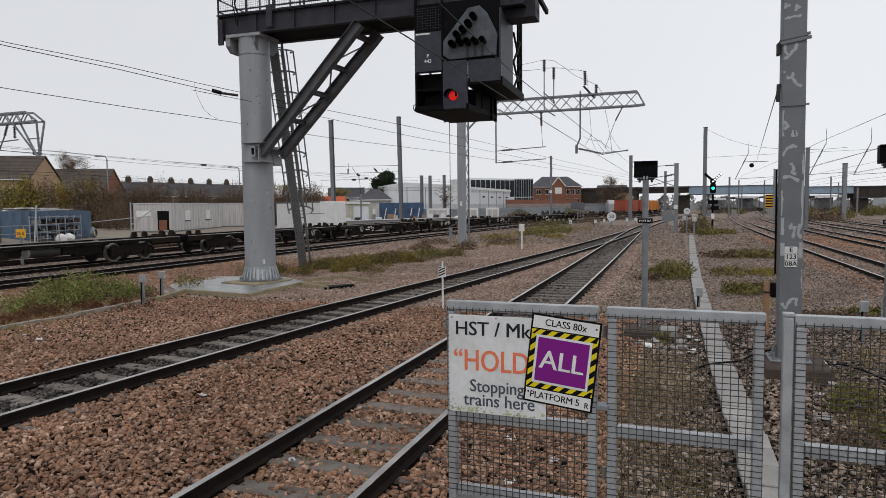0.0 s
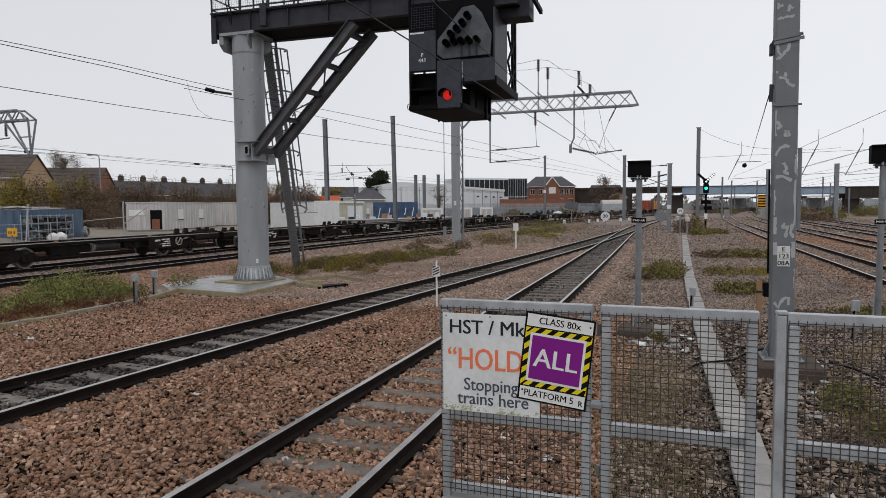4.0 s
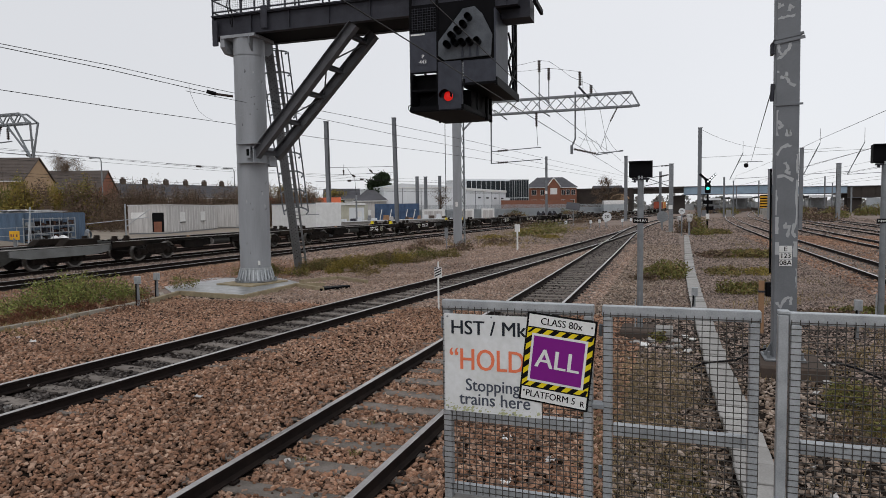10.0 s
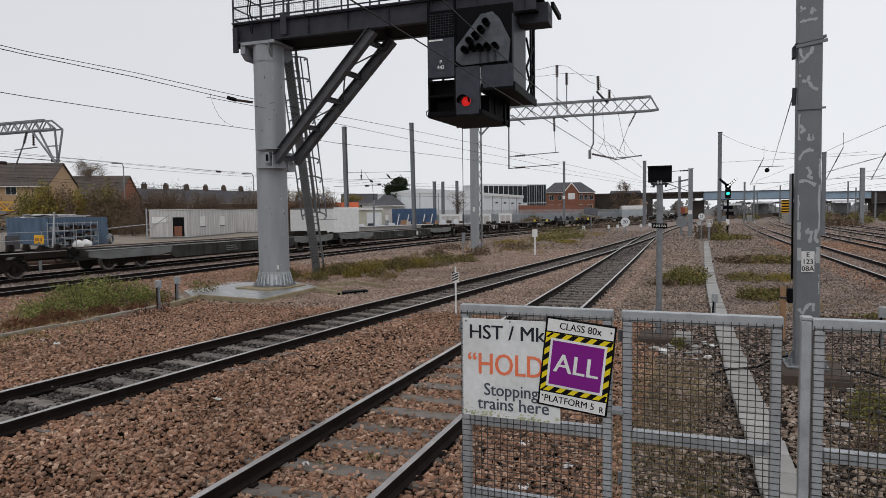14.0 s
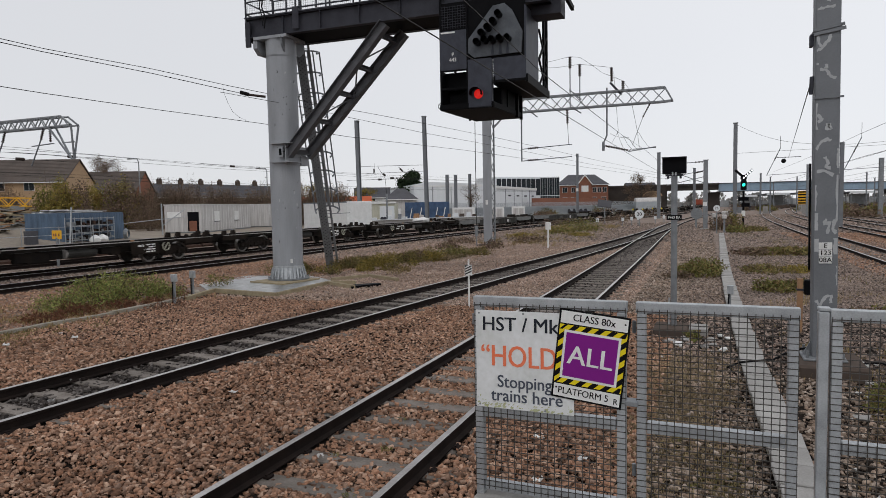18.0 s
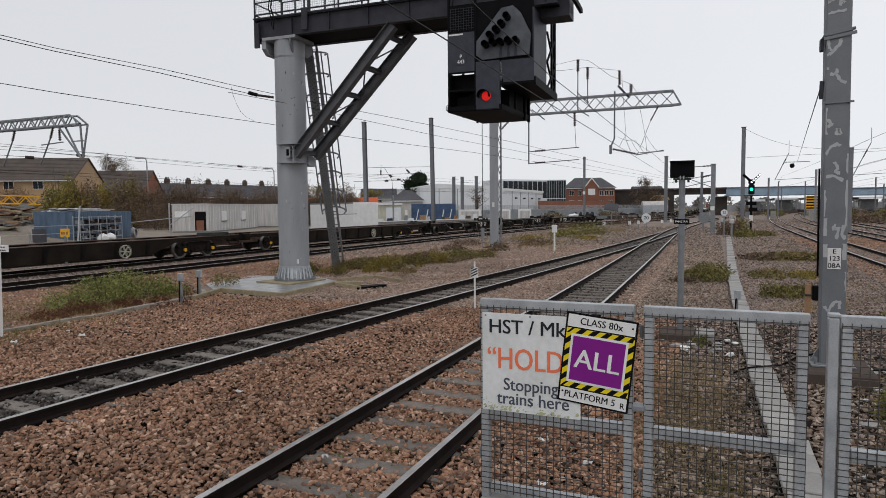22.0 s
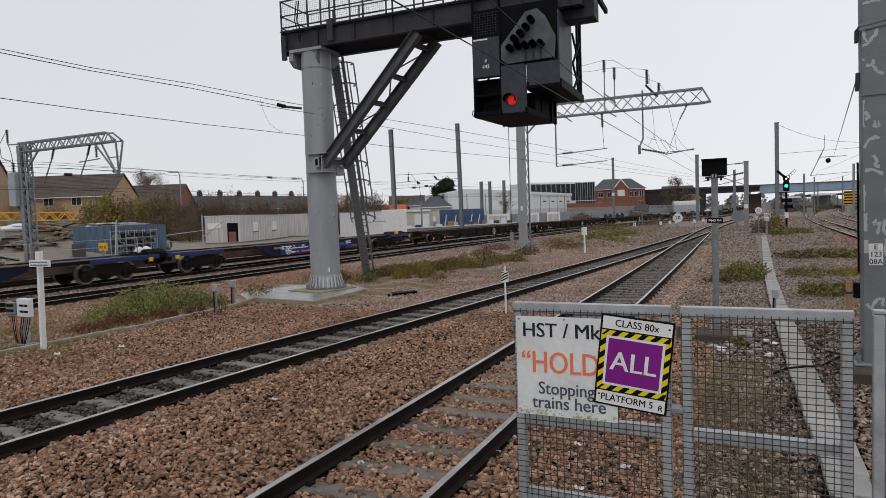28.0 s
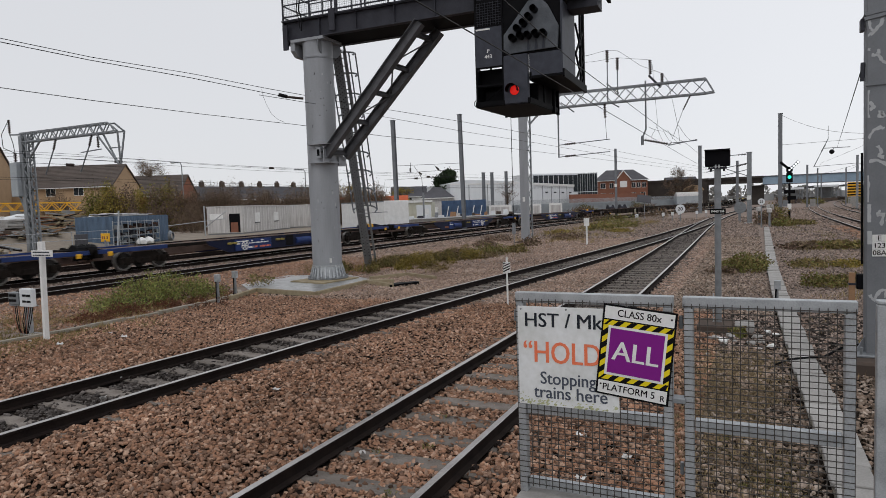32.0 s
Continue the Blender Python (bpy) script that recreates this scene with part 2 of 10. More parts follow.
M = dict(
    galv=mat("galvanised_steel", (0.27, 0.285, 0.3), 0.5, 0.5, (0.17, 0.18, 0.19), 6, 90, 0.7, 0.1),
    galv_light=mat("bright_galvanised_steel", (0.47, 0.49, 0.51), 0.42, 0.5, (0.26, 0.275, 0.29), 9, 120, 0.7, 0.1),
    column=mat("grey_painted_steel", (0.325, 0.337, 0.358), 0.5, 0.1, (0.225, 0.235, 0.25), 3.0, 40, 0.7, 0.06, run=0.15),
    mastgrey=mat("weathered_mast_steel", (0.185, 0.195, 0.21), 0.6, 0.2, (0.145, 0.152, 0.162), 3, 50, 0.6, 0.08),
    meshwire=mat("dull_mesh_wire", (0.085, 0.08, 0.075), 0.55, 0.3, (0.045, 0.038, 0.033), 9, 80, 0.7, 0.05),
    peel=mat("pale_undercoat", (0.42, 0.43, 0.44), 0.7, 0.0, (0.34, 0.35, 0.36), 12, 60, 0.6, 0.05),
    darksteel=mat("dark_grey_steel", (0.046, 0.047, 0.058), 0.55, 0.0, (0.024, 0.0245, 0.031), 3, 50, 0.6, 0.06),
    brace=mat("mid_grey_brace_steel", (0.12, 0.122, 0.131), 0.5, 0.1, (0.06, 0.062, 0.068), 3, 50, 0.6, 0.06),
    bogie=mat("brake_dusted_bogie_steel", (0.028, 0.022, 0.019), 0.8, 0.0, (0.006, 0.0055, 0.005), 5, 40, 0.7, 0.1),
    faded_blue=mat("faded_blue_hoarding", (0.075, 0.125, 0.22), 0.7, 0.0, (0.03, 0.05, 0.095), 1.2, 20, 0.7, 0.05),
    # distance haze is mixed into this pale grey
    haze=mat("haze_tinted_grey", (0.36, 0.37, 0.38), 0.9, 0.0, (0.16, 0.16, 0.155), 0.12, 1.2, 0.8, 0.0),
    black=mat("matt_black_paint_and_shade", (0.004, 0.004, 0.005), 0.6, 0.0, (0.007, 0.007, 0.008), 5, 60, 0.6, 0.06),
    signalgrey=mat("signal_head_grey", (0.056, 0.060, 0.076), 0.5, 0.0, (0.036, 0.039, 0.050), 4, 60, 0.6, 0.06),
    board=mat("route_board_grey", (0.115, 0.125, 0.14), 0.55, 0.0, (0.06, 0.066, 0.076), 3, 50, 0.6, 0.06),
    rust=mat("rusty_rail_steel", (0.022, 0.016, 0.014), 0.8, 0.1, (0.010, 0.008, 0.008), 5, 60, 0.6, 0.2),
    old_rail=mat("brown_scaled_rail", (0.085, 0.048, 0.034), 0.85, 0.1, (0.035, 0.022, 0.018), 1.5, 40, 0.8, 0.2),
    rail_top=mat("worn_rail_head", (0.46, 0.44, 0.43), 0.3, 0.75, (0.26, 0.24, 0.23), 3, 40, 0.5, 0.03),
    sleeper=mat("dusty_concrete_sleeper", (0.205, 0.182, 0.163), 0.9, 0.0, (0.085, 0.070, 0.060), 5, 45, 0.7, 0.3, 0.2),
    concrete=mat("concrete", (0.36, 0.35, 0.335), 0.88, 0.0, (0.22, 0.21, 0.20), 3, 45, 0.7, 0.2, 0.12),
    wetslab=mat("damp_concrete_slab", (0.42, 0.425, 0.43), 0.32, 0.0, (0.055, 0.053, 0.048), 3.6, 30, 1.25, 0.5, spec=0.6),
    mossy=mat("mossy_concrete_edge", (0.34, 0.31, 0.265), 0.9, 0.0, (0.17, 0.152, 0.115), 5, 40, 0.7, 0.2),
    ground=mat("reddish_ballast_bed", (0.27, 0.208, 0.173), 0.95, 0.0, (0.13, 0.10, 0.085), 0.7, 16, 0.7, 1.0, 0.0, 0.05),
    yard=mat("yard_gravel", (0.29, 0.25, 0.205), 0.95, 0.0, (0.16, 0.135, 0.11), 0.25, 4, 0.8, 0.5, 0.0, 0.05),
    white=mat("white_enamel", (0.74, 0.74, 0.73), 0.45, 0.0, (0.60, 0.60, 0.585), 3, 40, 0.5, 0.03),
    signwhite=mat("stained_white_sign", (0.72, 0.73, 0.74), 0.45, 0.0, (0.54, 0.55, 0.53), 3.5, 30, 0.55, 0.02),
    stain=mat("green_algae_stain", (0.36, 0.38, 0.20), 0.7, 0.0, (0.50, 0.51, 0.36), 14, 60, 0.6, 0.03),
    ink=mat("charcoal_lettering", (0.020, 0.023, 0.030), 0.5, 0.0, (0.032, 0.036, 0.045), 20, 90, 0.4, 0.0),
    slate=mat("slate_blue_lettering", (0.060, 0.070, 0.095), 0.5, 0.0, (0.095, 0.105, 0.13), 20, 90, 0.4, 0.0),
    orange_ink=mat("faded_orange_lettering", (0.78, 0.17, 0.075), 0.5, 0.0, (0.72, 0.23, 0.13), 20, 90, 0.4, 0.0),
    purple=mat("purple_sign_film", (0.20, 0.012, 0.215), 0.35, 0.0, (0.185, 0.012, 0.20), 3, 40, 0.4, 0.0),
    yellow=mat("hazard_yellow", (0.72, 0.58, 0.01), 0.4, 0.0, (0.66, 0.52, 0.02), 6, 60, 0.4, 0.0),
    dull_yellow=mat("grimy_yellow_paint", (0.34, 0.27, 0.07), 0.6, 0.0, (0.16, 0.125, 0.045), 6, 60, 0.7, 0.05),
    signal_yellow=mat("yellow_plate", (0.74, 0.40, 0.02), 0.5, 0.0, (0.62, 0.33, 0.03), 6, 60, 0.4, 0.03),
    jet=mat("black_sign_film", (0.006, 0.006, 0.007), 0.4, 0.0, (0.01, 0.01, 0.011), 6, 60, 0.4, 0.0),
    wire=mat("contact_wire", (0.018, 0.018, 0.019), 0.5, 0.5, (0.028, 0.028, 0.028), 5, 40, 0.4, 0.0),
    porcelain=mat("brown_insulator", (0.045, 0.035, 0.032), 0.3, 0.0, (0.06, 0.045, 0.04), 20, 60, 0.4, 0.0),
    wagon=mat("grimy_black_wagon_steel", (0.007, 0.0068, 0.007), 0.8, 0.0, (0.020, 0.016, 0.013), 1.6, 30, 0.6, 0.1),
    wagon_grey=mat("grimy_grey_green_wagon_steel", (0.055, 0.056, 0.053), 0.75, 0.0, (0.015, 0.013, 0.011), 1.3, 24, 0.7, 0.1),
    wagon_pale=mat("pale_grey_bogie_steel", (0.19, 0.20, 0.20), 0.7, 0.0, (0.10, 0.10, 0.095), 1.4, 24, 0.7, 0.1),
    wagon_brown=mat("grimy_brown_wagon_steel", (0.026, 0.020, 0.016), 0.8, 0.0, (0.009, 0.0075, 0.007), 1.5, 28, 0.7, 0.1),
    deck_rust=mat("rusty_wagon_deck", (0.125, 0.085, 0.07), 0.75, 0.0, (0.05, 0.036, 0.034), 1.2, 30, 0.7, 0.1),
    wagon_blue=mat("blue_wagon_paint", (0.011, 0.016, 0.050), 0.5, 0.0, (0.007, 0.008, 0.016), 0.8, 24, 0.7, 0.06),
    wagon_blue_light=mat("bright_blue_wagon_paint", (0.026, 0.052, 0.18), 0.5, 0.0, (0.016, 0.026, 0.075), 1.5, 24, 0.7, 0.06),
    deck=mat("worn_wagon_deck", (0.34, 0.325, 0.31), 0.8, 0.0, (0.14, 0.125, 0.115), 1.2, 24, 0.7, 0.15),
    wheel=mat("wheel_steel", (0.05, 0.046, 0.043), 0.6, 0.3, (0.02, 0.018, 0.017), 6, 50, 0.6, 0.1),
    tread=mat("bright_wheel_rim", (0.22, 0.21, 0.20), 0.4, 0.8, (0.24, 0.23, 0.22), 6, 50, 0.6, 0.05),
    red=mat("red_container_paint", (0.32, 0.075, 0.04), 0.6, 0.0, (0.22, 0.05, 0.03), 0.6, 20, 0.6, 0.05),
    orange=mat("orange_container_paint", (0.55, 0.20, 0.04), 0.6, 0.0, (0.45, 0.15, 0.03), 0.6, 20, 0.6, 0.05),
    yellow_box=mat("dull_yellow_container_paint", (0.56, 0.40, 0.12), 0.6, 0.0, (0.45, 0.31, 0.09), 0.6, 20, 0.6, 0.05),
    store_blue=mat("faded_blue_store_steel", (0.115, 0.17, 0.25), 0.65, 0.0, (0.055, 0.078, 0.11), 3.0, 22, 0.8, 0.06, run=0.12),
    cabin=mat("streaked_off_white_cabin", (0.60, 0.585, 0.575), 0.65, 0.0, (0.30, 0.285, 0.275), 5.0, 18, 0.8, 0.04, run=0.07),
    cream=mat("cream_cabin_paint", (0.52, 0.51, 0.42), 0.65, 0.0, (0.36, 0.35, 0.28), 0.8, 18, 0.6, 0.04),
    brickred=mat("red_brick", (0.25, 0.108, 0.07), 0.9, 0.0, (0.17, 0.075, 0.05), 0.7, 9, 0.6, 0.15),
    brickyellow=mat("buff_brick", (0.44, 0.305, 0.19), 0.9, 0.0, (0.33, 0.225, 0.14), 0.7, 9, 0.6, 0.15),
    brickdark=mat("sooty_brick", (0.105, 0.078, 0.062), 0.92, 0.0, (0.06, 0.048, 0.042), 0.5, 6, 0.6, 0.2),
    sooty=mat("soot_black_bridge_brick", (0.062, 0.052, 0.046), 0.92, 0.0, (0.032, 0.028, 0.026), 0.5, 6, 0.7, 0.2),
    rooftile=mat("brown_roof_tiles", (0.115, 0.095, 0.085), 0.85, 0.0, (0.075, 0.064, 0.058), 0.6, 7, 0.6, 0.3),
    slate_roof=mat("grey_slate_roof", (0.095, 0.095, 0.105), 0.75, 0.0, (0.065, 0.064, 0.07), 0.6, 7, 0.6, 0.3),
    cladding=mat("pale_grey_cladding", (0.68, 0.70, 0.72), 0.55, 0.0, (0.57, 0.59, 0.61), 0.3, 6, 0.6, 0.03),
    palisade=mat("galvanised_palisade", (0.37, 0.40, 0.42), 0.6, 0.0, (0.26, 0.28, 0.30), 0.7, 12, 0.6, 0.05),
    glassdark=mat("dark_window_glass", (0.020, 0.024, 0.028), 0.12, 0.0, (0.035, 0.04, 0.045), 0.4, 5, 0.6, 0.0),
    bluepanel=mat("pale_blue_bridge_girder", (0.30, 0.40, 0.50), 0.6, 0.0, (0.22, 0.29, 0.36), 0.4, 8, 0.6, 0.05),
    bark=mat("bark", (0.085, 0.064, 0.050), 0.95, 0.0, (0.05, 0.04, 0.033), 6, 50, 0.6, 0.5),
    timberdark=mat("mossy_timber_board", (0.34, 0.285, 0.19), 0.9, 0.0, (0.20, 0.16, 0.10), 5, 50, 0.8, 0.2),
    timber=mat("weathered_timber", (0.34, 0.20, 0.11), 0.85, 0.0, (0.22, 0.13, 0.08), 6, 50, 0.6, 0.2),
    stones=island_mat("granite_ballast", [(0.031, 0.022, 0.017), (0.260, 0.140, 0.090), (0.395, 0.228, 0.150), (0.088, 0.055, 0.041), (0.301, 0.183, 0.127), (0.499, 0.339, 0.249), (0.140, 0.084, 0.059), (0.342, 0.187, 0.120), (0.208, 0.148, 0.118)]),
    palestones=island_mat("pale_granite_ballast", [(0.087, 0.066, 0.056), (0.296, 0.196, 0.148), (0.400, 0.283, 0.219), (0.174, 0.124, 0.099), (0.313, 0.231, 0.186), (0.452, 0.352, 0.291), (0.217, 0.155, 0.124)]),
    drab=island_mat("dull_brown_cinder_stones", [(0.080, 0.061, 0.048), (0.245, 0.176, 0.134), (0.37, 0.282, 0.222), (0.055, 0.043, 0.035), (0.195, 0.147, 0.113), (0.43, 0.355, 0.30), (0.140, 0.103, 0.079)]),
    crib=island_mat("oily_grey_ballast", [(0.016, 0.014, 0.013), (0.075, 0.066, 0.062), (0.17, 0.152, 0.142), (0.034, 0.029, 0.027), (0.11, 0.094, 0.086)]),
    cinders=island_mat("grey_cinder_stones", [(0.100, 0.082, 0.071), (0.255, 0.200, 0.172), (0.372, 0.290, 0.244), (0.170, 0.130, 0.110), (0.050, 0.042, 0.038), (0.285, 0.202, 0.158)]),
    # near-black bed: the shade in the gaps between stones, put into colour
    fines=mat("shade_between_stones", (0.020, 0.0145, 0.0115), 0.95, 0.0, (0.009, 0.007, 0.006), 1.5, 30, 0.8, 0.8, 0.0, 0.03),
    leaf_green=island_mat("bramble_leaves", [(0.069, 0.079, 0.029), (0.143, 0.150, 0.046), (0.213, 0.198, 0.070), (0.188, 0.140, 0.058), (0.116, 0.074, 0.042)], 0.6, 20, 0.1),
    leaf_bramble=island_mat("fresh_bramble_leaves", [(0.085, 0.112, 0.035), (0.175, 0.215, 0.060), (0.275, 0.305, 0.095), (0.225, 0.195, 0.072), (0.125, 0.088, 0.048)], 0.6, 20, 0.1),
    leaf_gold=island_mat("yellowing_leaves", [(0.222, 0.172, 0.044), (0.319, 0.239, 0.064), (0.142, 0.133, 0.040), (0.186, 0.120, 0.040)], 0.7, 20, 0.1),
    leaf_hedge=island_mat("olive_hedge_leaves", [(0.121, 0.124, 0.033), (0.209, 0.197, 0.052), (0.081, 0.084, 0.028), (0.250, 0.205, 0.060)], 0.7, 20, 0.1),
    leaf_brown=island_mat("bare_brown_twigs", [(0.124, 0.084, 0.065), (0.212, 0.144, 0.109), (0.087, 0.063, 0.048), (0.169, 0.136, 0.080), (0.249, 0.169, 0.132)], 0.9, 20, 0.1),
    weeds=island_mat("mixed_olive_weeds", [(0.131, 0.116, 0.047), (0.216, 0.171, 0.073), (0.078, 0.080, 0.030), (0.170, 0.109, 0.065), (0.262, 0.207, 0.082), (0.118, 0.134, 0.041)], 0.85, 20, 0.1),
    straw=island_mat("straw", [(0.360, 0.277, 0.159), (0.249, 0.188, 0.111), (0.153, 0.114, 0.072), (0.444, 0.347, 0.209)], 0.9, 20, 0.1),
    # leaf colours greyed and lightened to carry the distance haze
    far_wood=island_mat("haze_tinted_far_trees", [(0.26, 0.26, 0.25), (0.19, 0.19, 0.18), (0.31, 0.30, 0.28), (0.23, 0.215, 0.20)], 0.95, 4, 0.0),
    leaf_red=island_mat("red_brown_stems", [(0.162, 0.066, 0.042), (0.108, 0.054, 0.036), (0.204, 0.096, 0.054)], 0.9, 20, 0.1),
    leaf_dark=island_mat("dark_evergreen_needles", [(0.018, 0.030, 0.016), (0.028, 0.042, 0.022), (0.038, 0.052, 0.028)], 0.8, 20, 0.1),
    grass_dry=island_mat("dry_grass", [(0.269, 0.203, 0.096), (0.383, 0.295, 0.147), (0.177, 0.128, 0.059), (0.211, 0.161, 0.061), (0.228, 0.149, 0.084)], 0.9, 20, 0.1),
    red_lamp=glow("red_signal_light", (0.62, 0.012, 0.008), 0.6),
    green_lamp=glow("green_signal_light", (0.02, 0.75, 0.45), 1.6),
    white_lamp=glow("white_route_light", (0.9, 0.95, 1.0), 1.5),
)


# ---- mesh helpers ----
def finish(name, bm, material):
    me = bpy.data.meshes.new(name)
    bm.to_mesh(me)
    bm.free()
    for m in material if isinstance(material, (list, tuple)) else [material]:
        me.materials.append(m)
    return me


def part(name, bm, material, parent=None, label=""):
    ob = new(name, finish(name, bm, material))
    ob.parent = parent
    return tagged(ob, label)


def share(name, me, parent, m, label=""):
    """Another piece on a mesh that exists already."""
    ob = new(name, me)
    ob.parent = parent
    ob.matrix_basis = m
    return tagged(ob, label)


def thing(name, label, category="", group="", kind="", m=None):
    ob = new(name)
    ob.empty_display_size = 0.2
    if m is not None:
        ob.matrix_basis = m
    return tagged(ob, label, category, group, kind)


def solo(name, bm, material, label, category="", group="", kind="", m=None):
    ob = part(name, bm, material)
    if m is not None:
        ob.matrix_basis = m
    return tagged(ob, label, category, group, kind)


def box(bm, x0, y0, z0, x1, y1, z1, bevel=0.0, slot=0):
    vs = bmesh.ops.create_cube(bm, size=1, matrix=Matrix.LocRotScale(((x0 + x1) / 2, (y0 + y1) / 2, (z0 + z1) / 2), None, (abs(x1 - x0), abs(y1 - y0), abs(z1 - z0))))["verts"]
    fs = {f for v in vs for f in v.link_faces}
    for f in fs:
        f.material_index = slot
    if bevel:
        bmesh.ops.bevel(bm, geom=list({e for v in vs for e in v.link_edges}), offset=bevel, segments=1, affect="EDGES")
    return bm


def bar(bm, a, b, w, h=None, up=(0, 0, 1)):
    """A square bar from a to b, w wide and h high."""
    a, b, h = Vector(a), Vector(b), h or w
    d = b - a
    if d.length < 1e-6:
        return bm
    z = d.normalized()
    u = Vector(up)
    if abs(z.dot(u)) > 0.98:
        u = Vector((1, 0, 0))
    x = u.cross(z).normalized()
    y = z.cross(x)
    r = Matrix((x, y, z)).transposed().to_4x4()
    bmesh.ops.create_cube(bm, size=1, matrix=Matrix.Translation((a + b) / 2) @ r @ Matrix.Diagonal((w, h, d.length, 1)))
    return bm


def rod(bm, a, b, r, seg=8, r2=None):
    a, b = Vector(a), Vector(b)
    d = b - a
    bmesh.ops.create_cone(bm, cap_ends=True, segments=seg, radius1=r, radius2=r if r2 is None else r2, depth=d.length,
                          matrix=Matrix.Translation((a + b) / 2) @ d.to_track_quat("Z", "Y").to_matrix().to_4x4())
    return bm


def path_rod(bm, pts, r, seg=6):
    """One continuous tube along a line of points."""
    pts = [Vector(q) for q in pts]
    rings, side = [], None
    for i, q in enumerate(pts):
        d = (pts[min(i + 1, len(pts) - 1)] - pts[max(i - 1, 0)]).normalized()
        if side is None:
            side = d.orthogonal().normalized()
        side = (side - d * side.dot(d)).normalized()
        o = d.cross(side)
        rings.append([bm.verts.new(q + (side * math.cos(2 * math.pi * k / seg) + o * math.sin(2 * math.pi * k / seg)) * r) for k in range(seg)])
    for a, b in zip(rings, rings[1:]):
        for k in range(seg):
            bm.faces.new((a[k], a[(k + 1) % seg], b[(k + 1) % seg], b[k]))
    bm.faces.new(rings[0][::-1])
    bm.faces.new(rings[-1])
    return bm


def prism(bm, outline, axis, a, b):
    """An outline of (u, v) pairs drawn along an axis from a to b. axis x: (y, z); y: (x, z); z: (x, y)."""
    def at(u, v, w):
        return {"x": (w, u, v), "y": (u, w, v), "z": (u, v, w)}[axis]
    lo, hi = [bm.verts.new(at(u, v, a)) for u, v in outline], [bm.verts.new(at(u, v, b)) for u, v in outline]
    k = len(outline)
    fs = [bm.faces.new(lo), bm.faces.new(hi[::-1])] + [bm.faces.new((lo[i], hi[i], hi[(i + 1) % k], lo[(i + 1) % k])) for i in range(k)]
    bmesh.ops.recalc_face_normals(bm, faces=fs)
    return bm


def ibeam(bm, a, b, w, h, t=0.012, up=(0, 0, 1)):
    """A rolled H section from a to b."""
    a, b = Vector(a), Vector(b)
    z = (b - a).normalized()
    u = Vector(up)
    if abs(z.dot(u)) > 0.98:
        u = Vector((0, 1, 0))
    x = u.cross(z).normalized()
    y = z.cross(x)
    bar(bm, a, b, t, h - 2 * t, up=up if abs(z.dot(Vector(up))) < 0.98 else (0, 1, 0))
    for s in (1, -1):
        o = y * s * (h / 2 - t / 2)
        bar(bm, a + o, b + o, w, t, up=up if abs(z.dot(Vector(up))) < 0.98 else (0, 1, 0))
    return bm


def letters(name, body, size, material, parent, m, label="", depth=0.001, align="CENTER", wide=1.0, bold=0.014):
    """Raised lettering in the built-in font; it stands in the local x, y plane."""
    cu = bpy.data.curves.new(name, "FONT")
    cu.body, cu.size, cu.align_x, cu.align_y, cu.extrude = body, size, align, "CENTER", depth
    cu.resolution_u = 3
    cu.offset = 0
    tmp = bpy.data.objects.new(name, cu)
    me = bpy.data.meshes.new_from_object(tmp)
    bpy.data.objects.remove(tmp)
    bm = bmesh.new()
    for i, s in enumerate((-1, 0, 1)):
        bm.from_mesh(me)
        for v in bm.verts:
            if not v.tag:
                v.co.x += s * size * bold
                v.co.z += 0.00015 * i
                v.tag = True
    bm.to_mesh(me)
    bm.free()
    me.materials.clear()
    me.materials.append(material)
    return share(name, me, parent, m @ Matrix.Diagonal((wide, 1, 1, 1)), label)


def scatter(name, v, f, material, label, category="", m=None, parent=None):
    """One object of loose pieces from arrays of corners and faces."""
    me = bpy.data.meshes.new(name)
    me.vertices.add(len(v))
    me.vertices.foreach_set("co", np.asarray(v, dtype=np.float32).ravel())
    k = f.shape[1]
    me.loops.add(f.size)
    me.loops.foreach_set("vertex_index", f.astype(np.int32).ravel())
    me.polygons.add(len(f))
    me.polygons.foreach_set("loop_start", np.arange(0, f.size, k, dtype=np.int32))
    me.update(calc_edges=True)
    me.materials.append(material)
    ob = new(name, me)
    ob.parent = parent
    if m is not None:
        ob.matrix_basis = m
    return tagged(ob, label, category, "", "stuff") if label else tagged(ob, kind="stuff")


def spin(n, rng):
    """n random turns."""
    q = rng.normal(size=(n, 4))
    q /= np.linalg.norm(q, axis=1)[:, None]
    w, x, y, z = q.T
    return np.stack([np.stack([1 - 2 * (y * y + z * z), 2 * (x * y - z * w), 2 * (x * z + y * w)], 1),
                     np.stack([2 * (x * y + z * w), 1 - 2 * (x * x + z * z), 2 * (y * z - x * w)], 1),
                     np.stack([2 * (x * z - y * w), 2 * (y * z + x * w), 1 - 2 * (x * x + y * y)], 1)], 1)


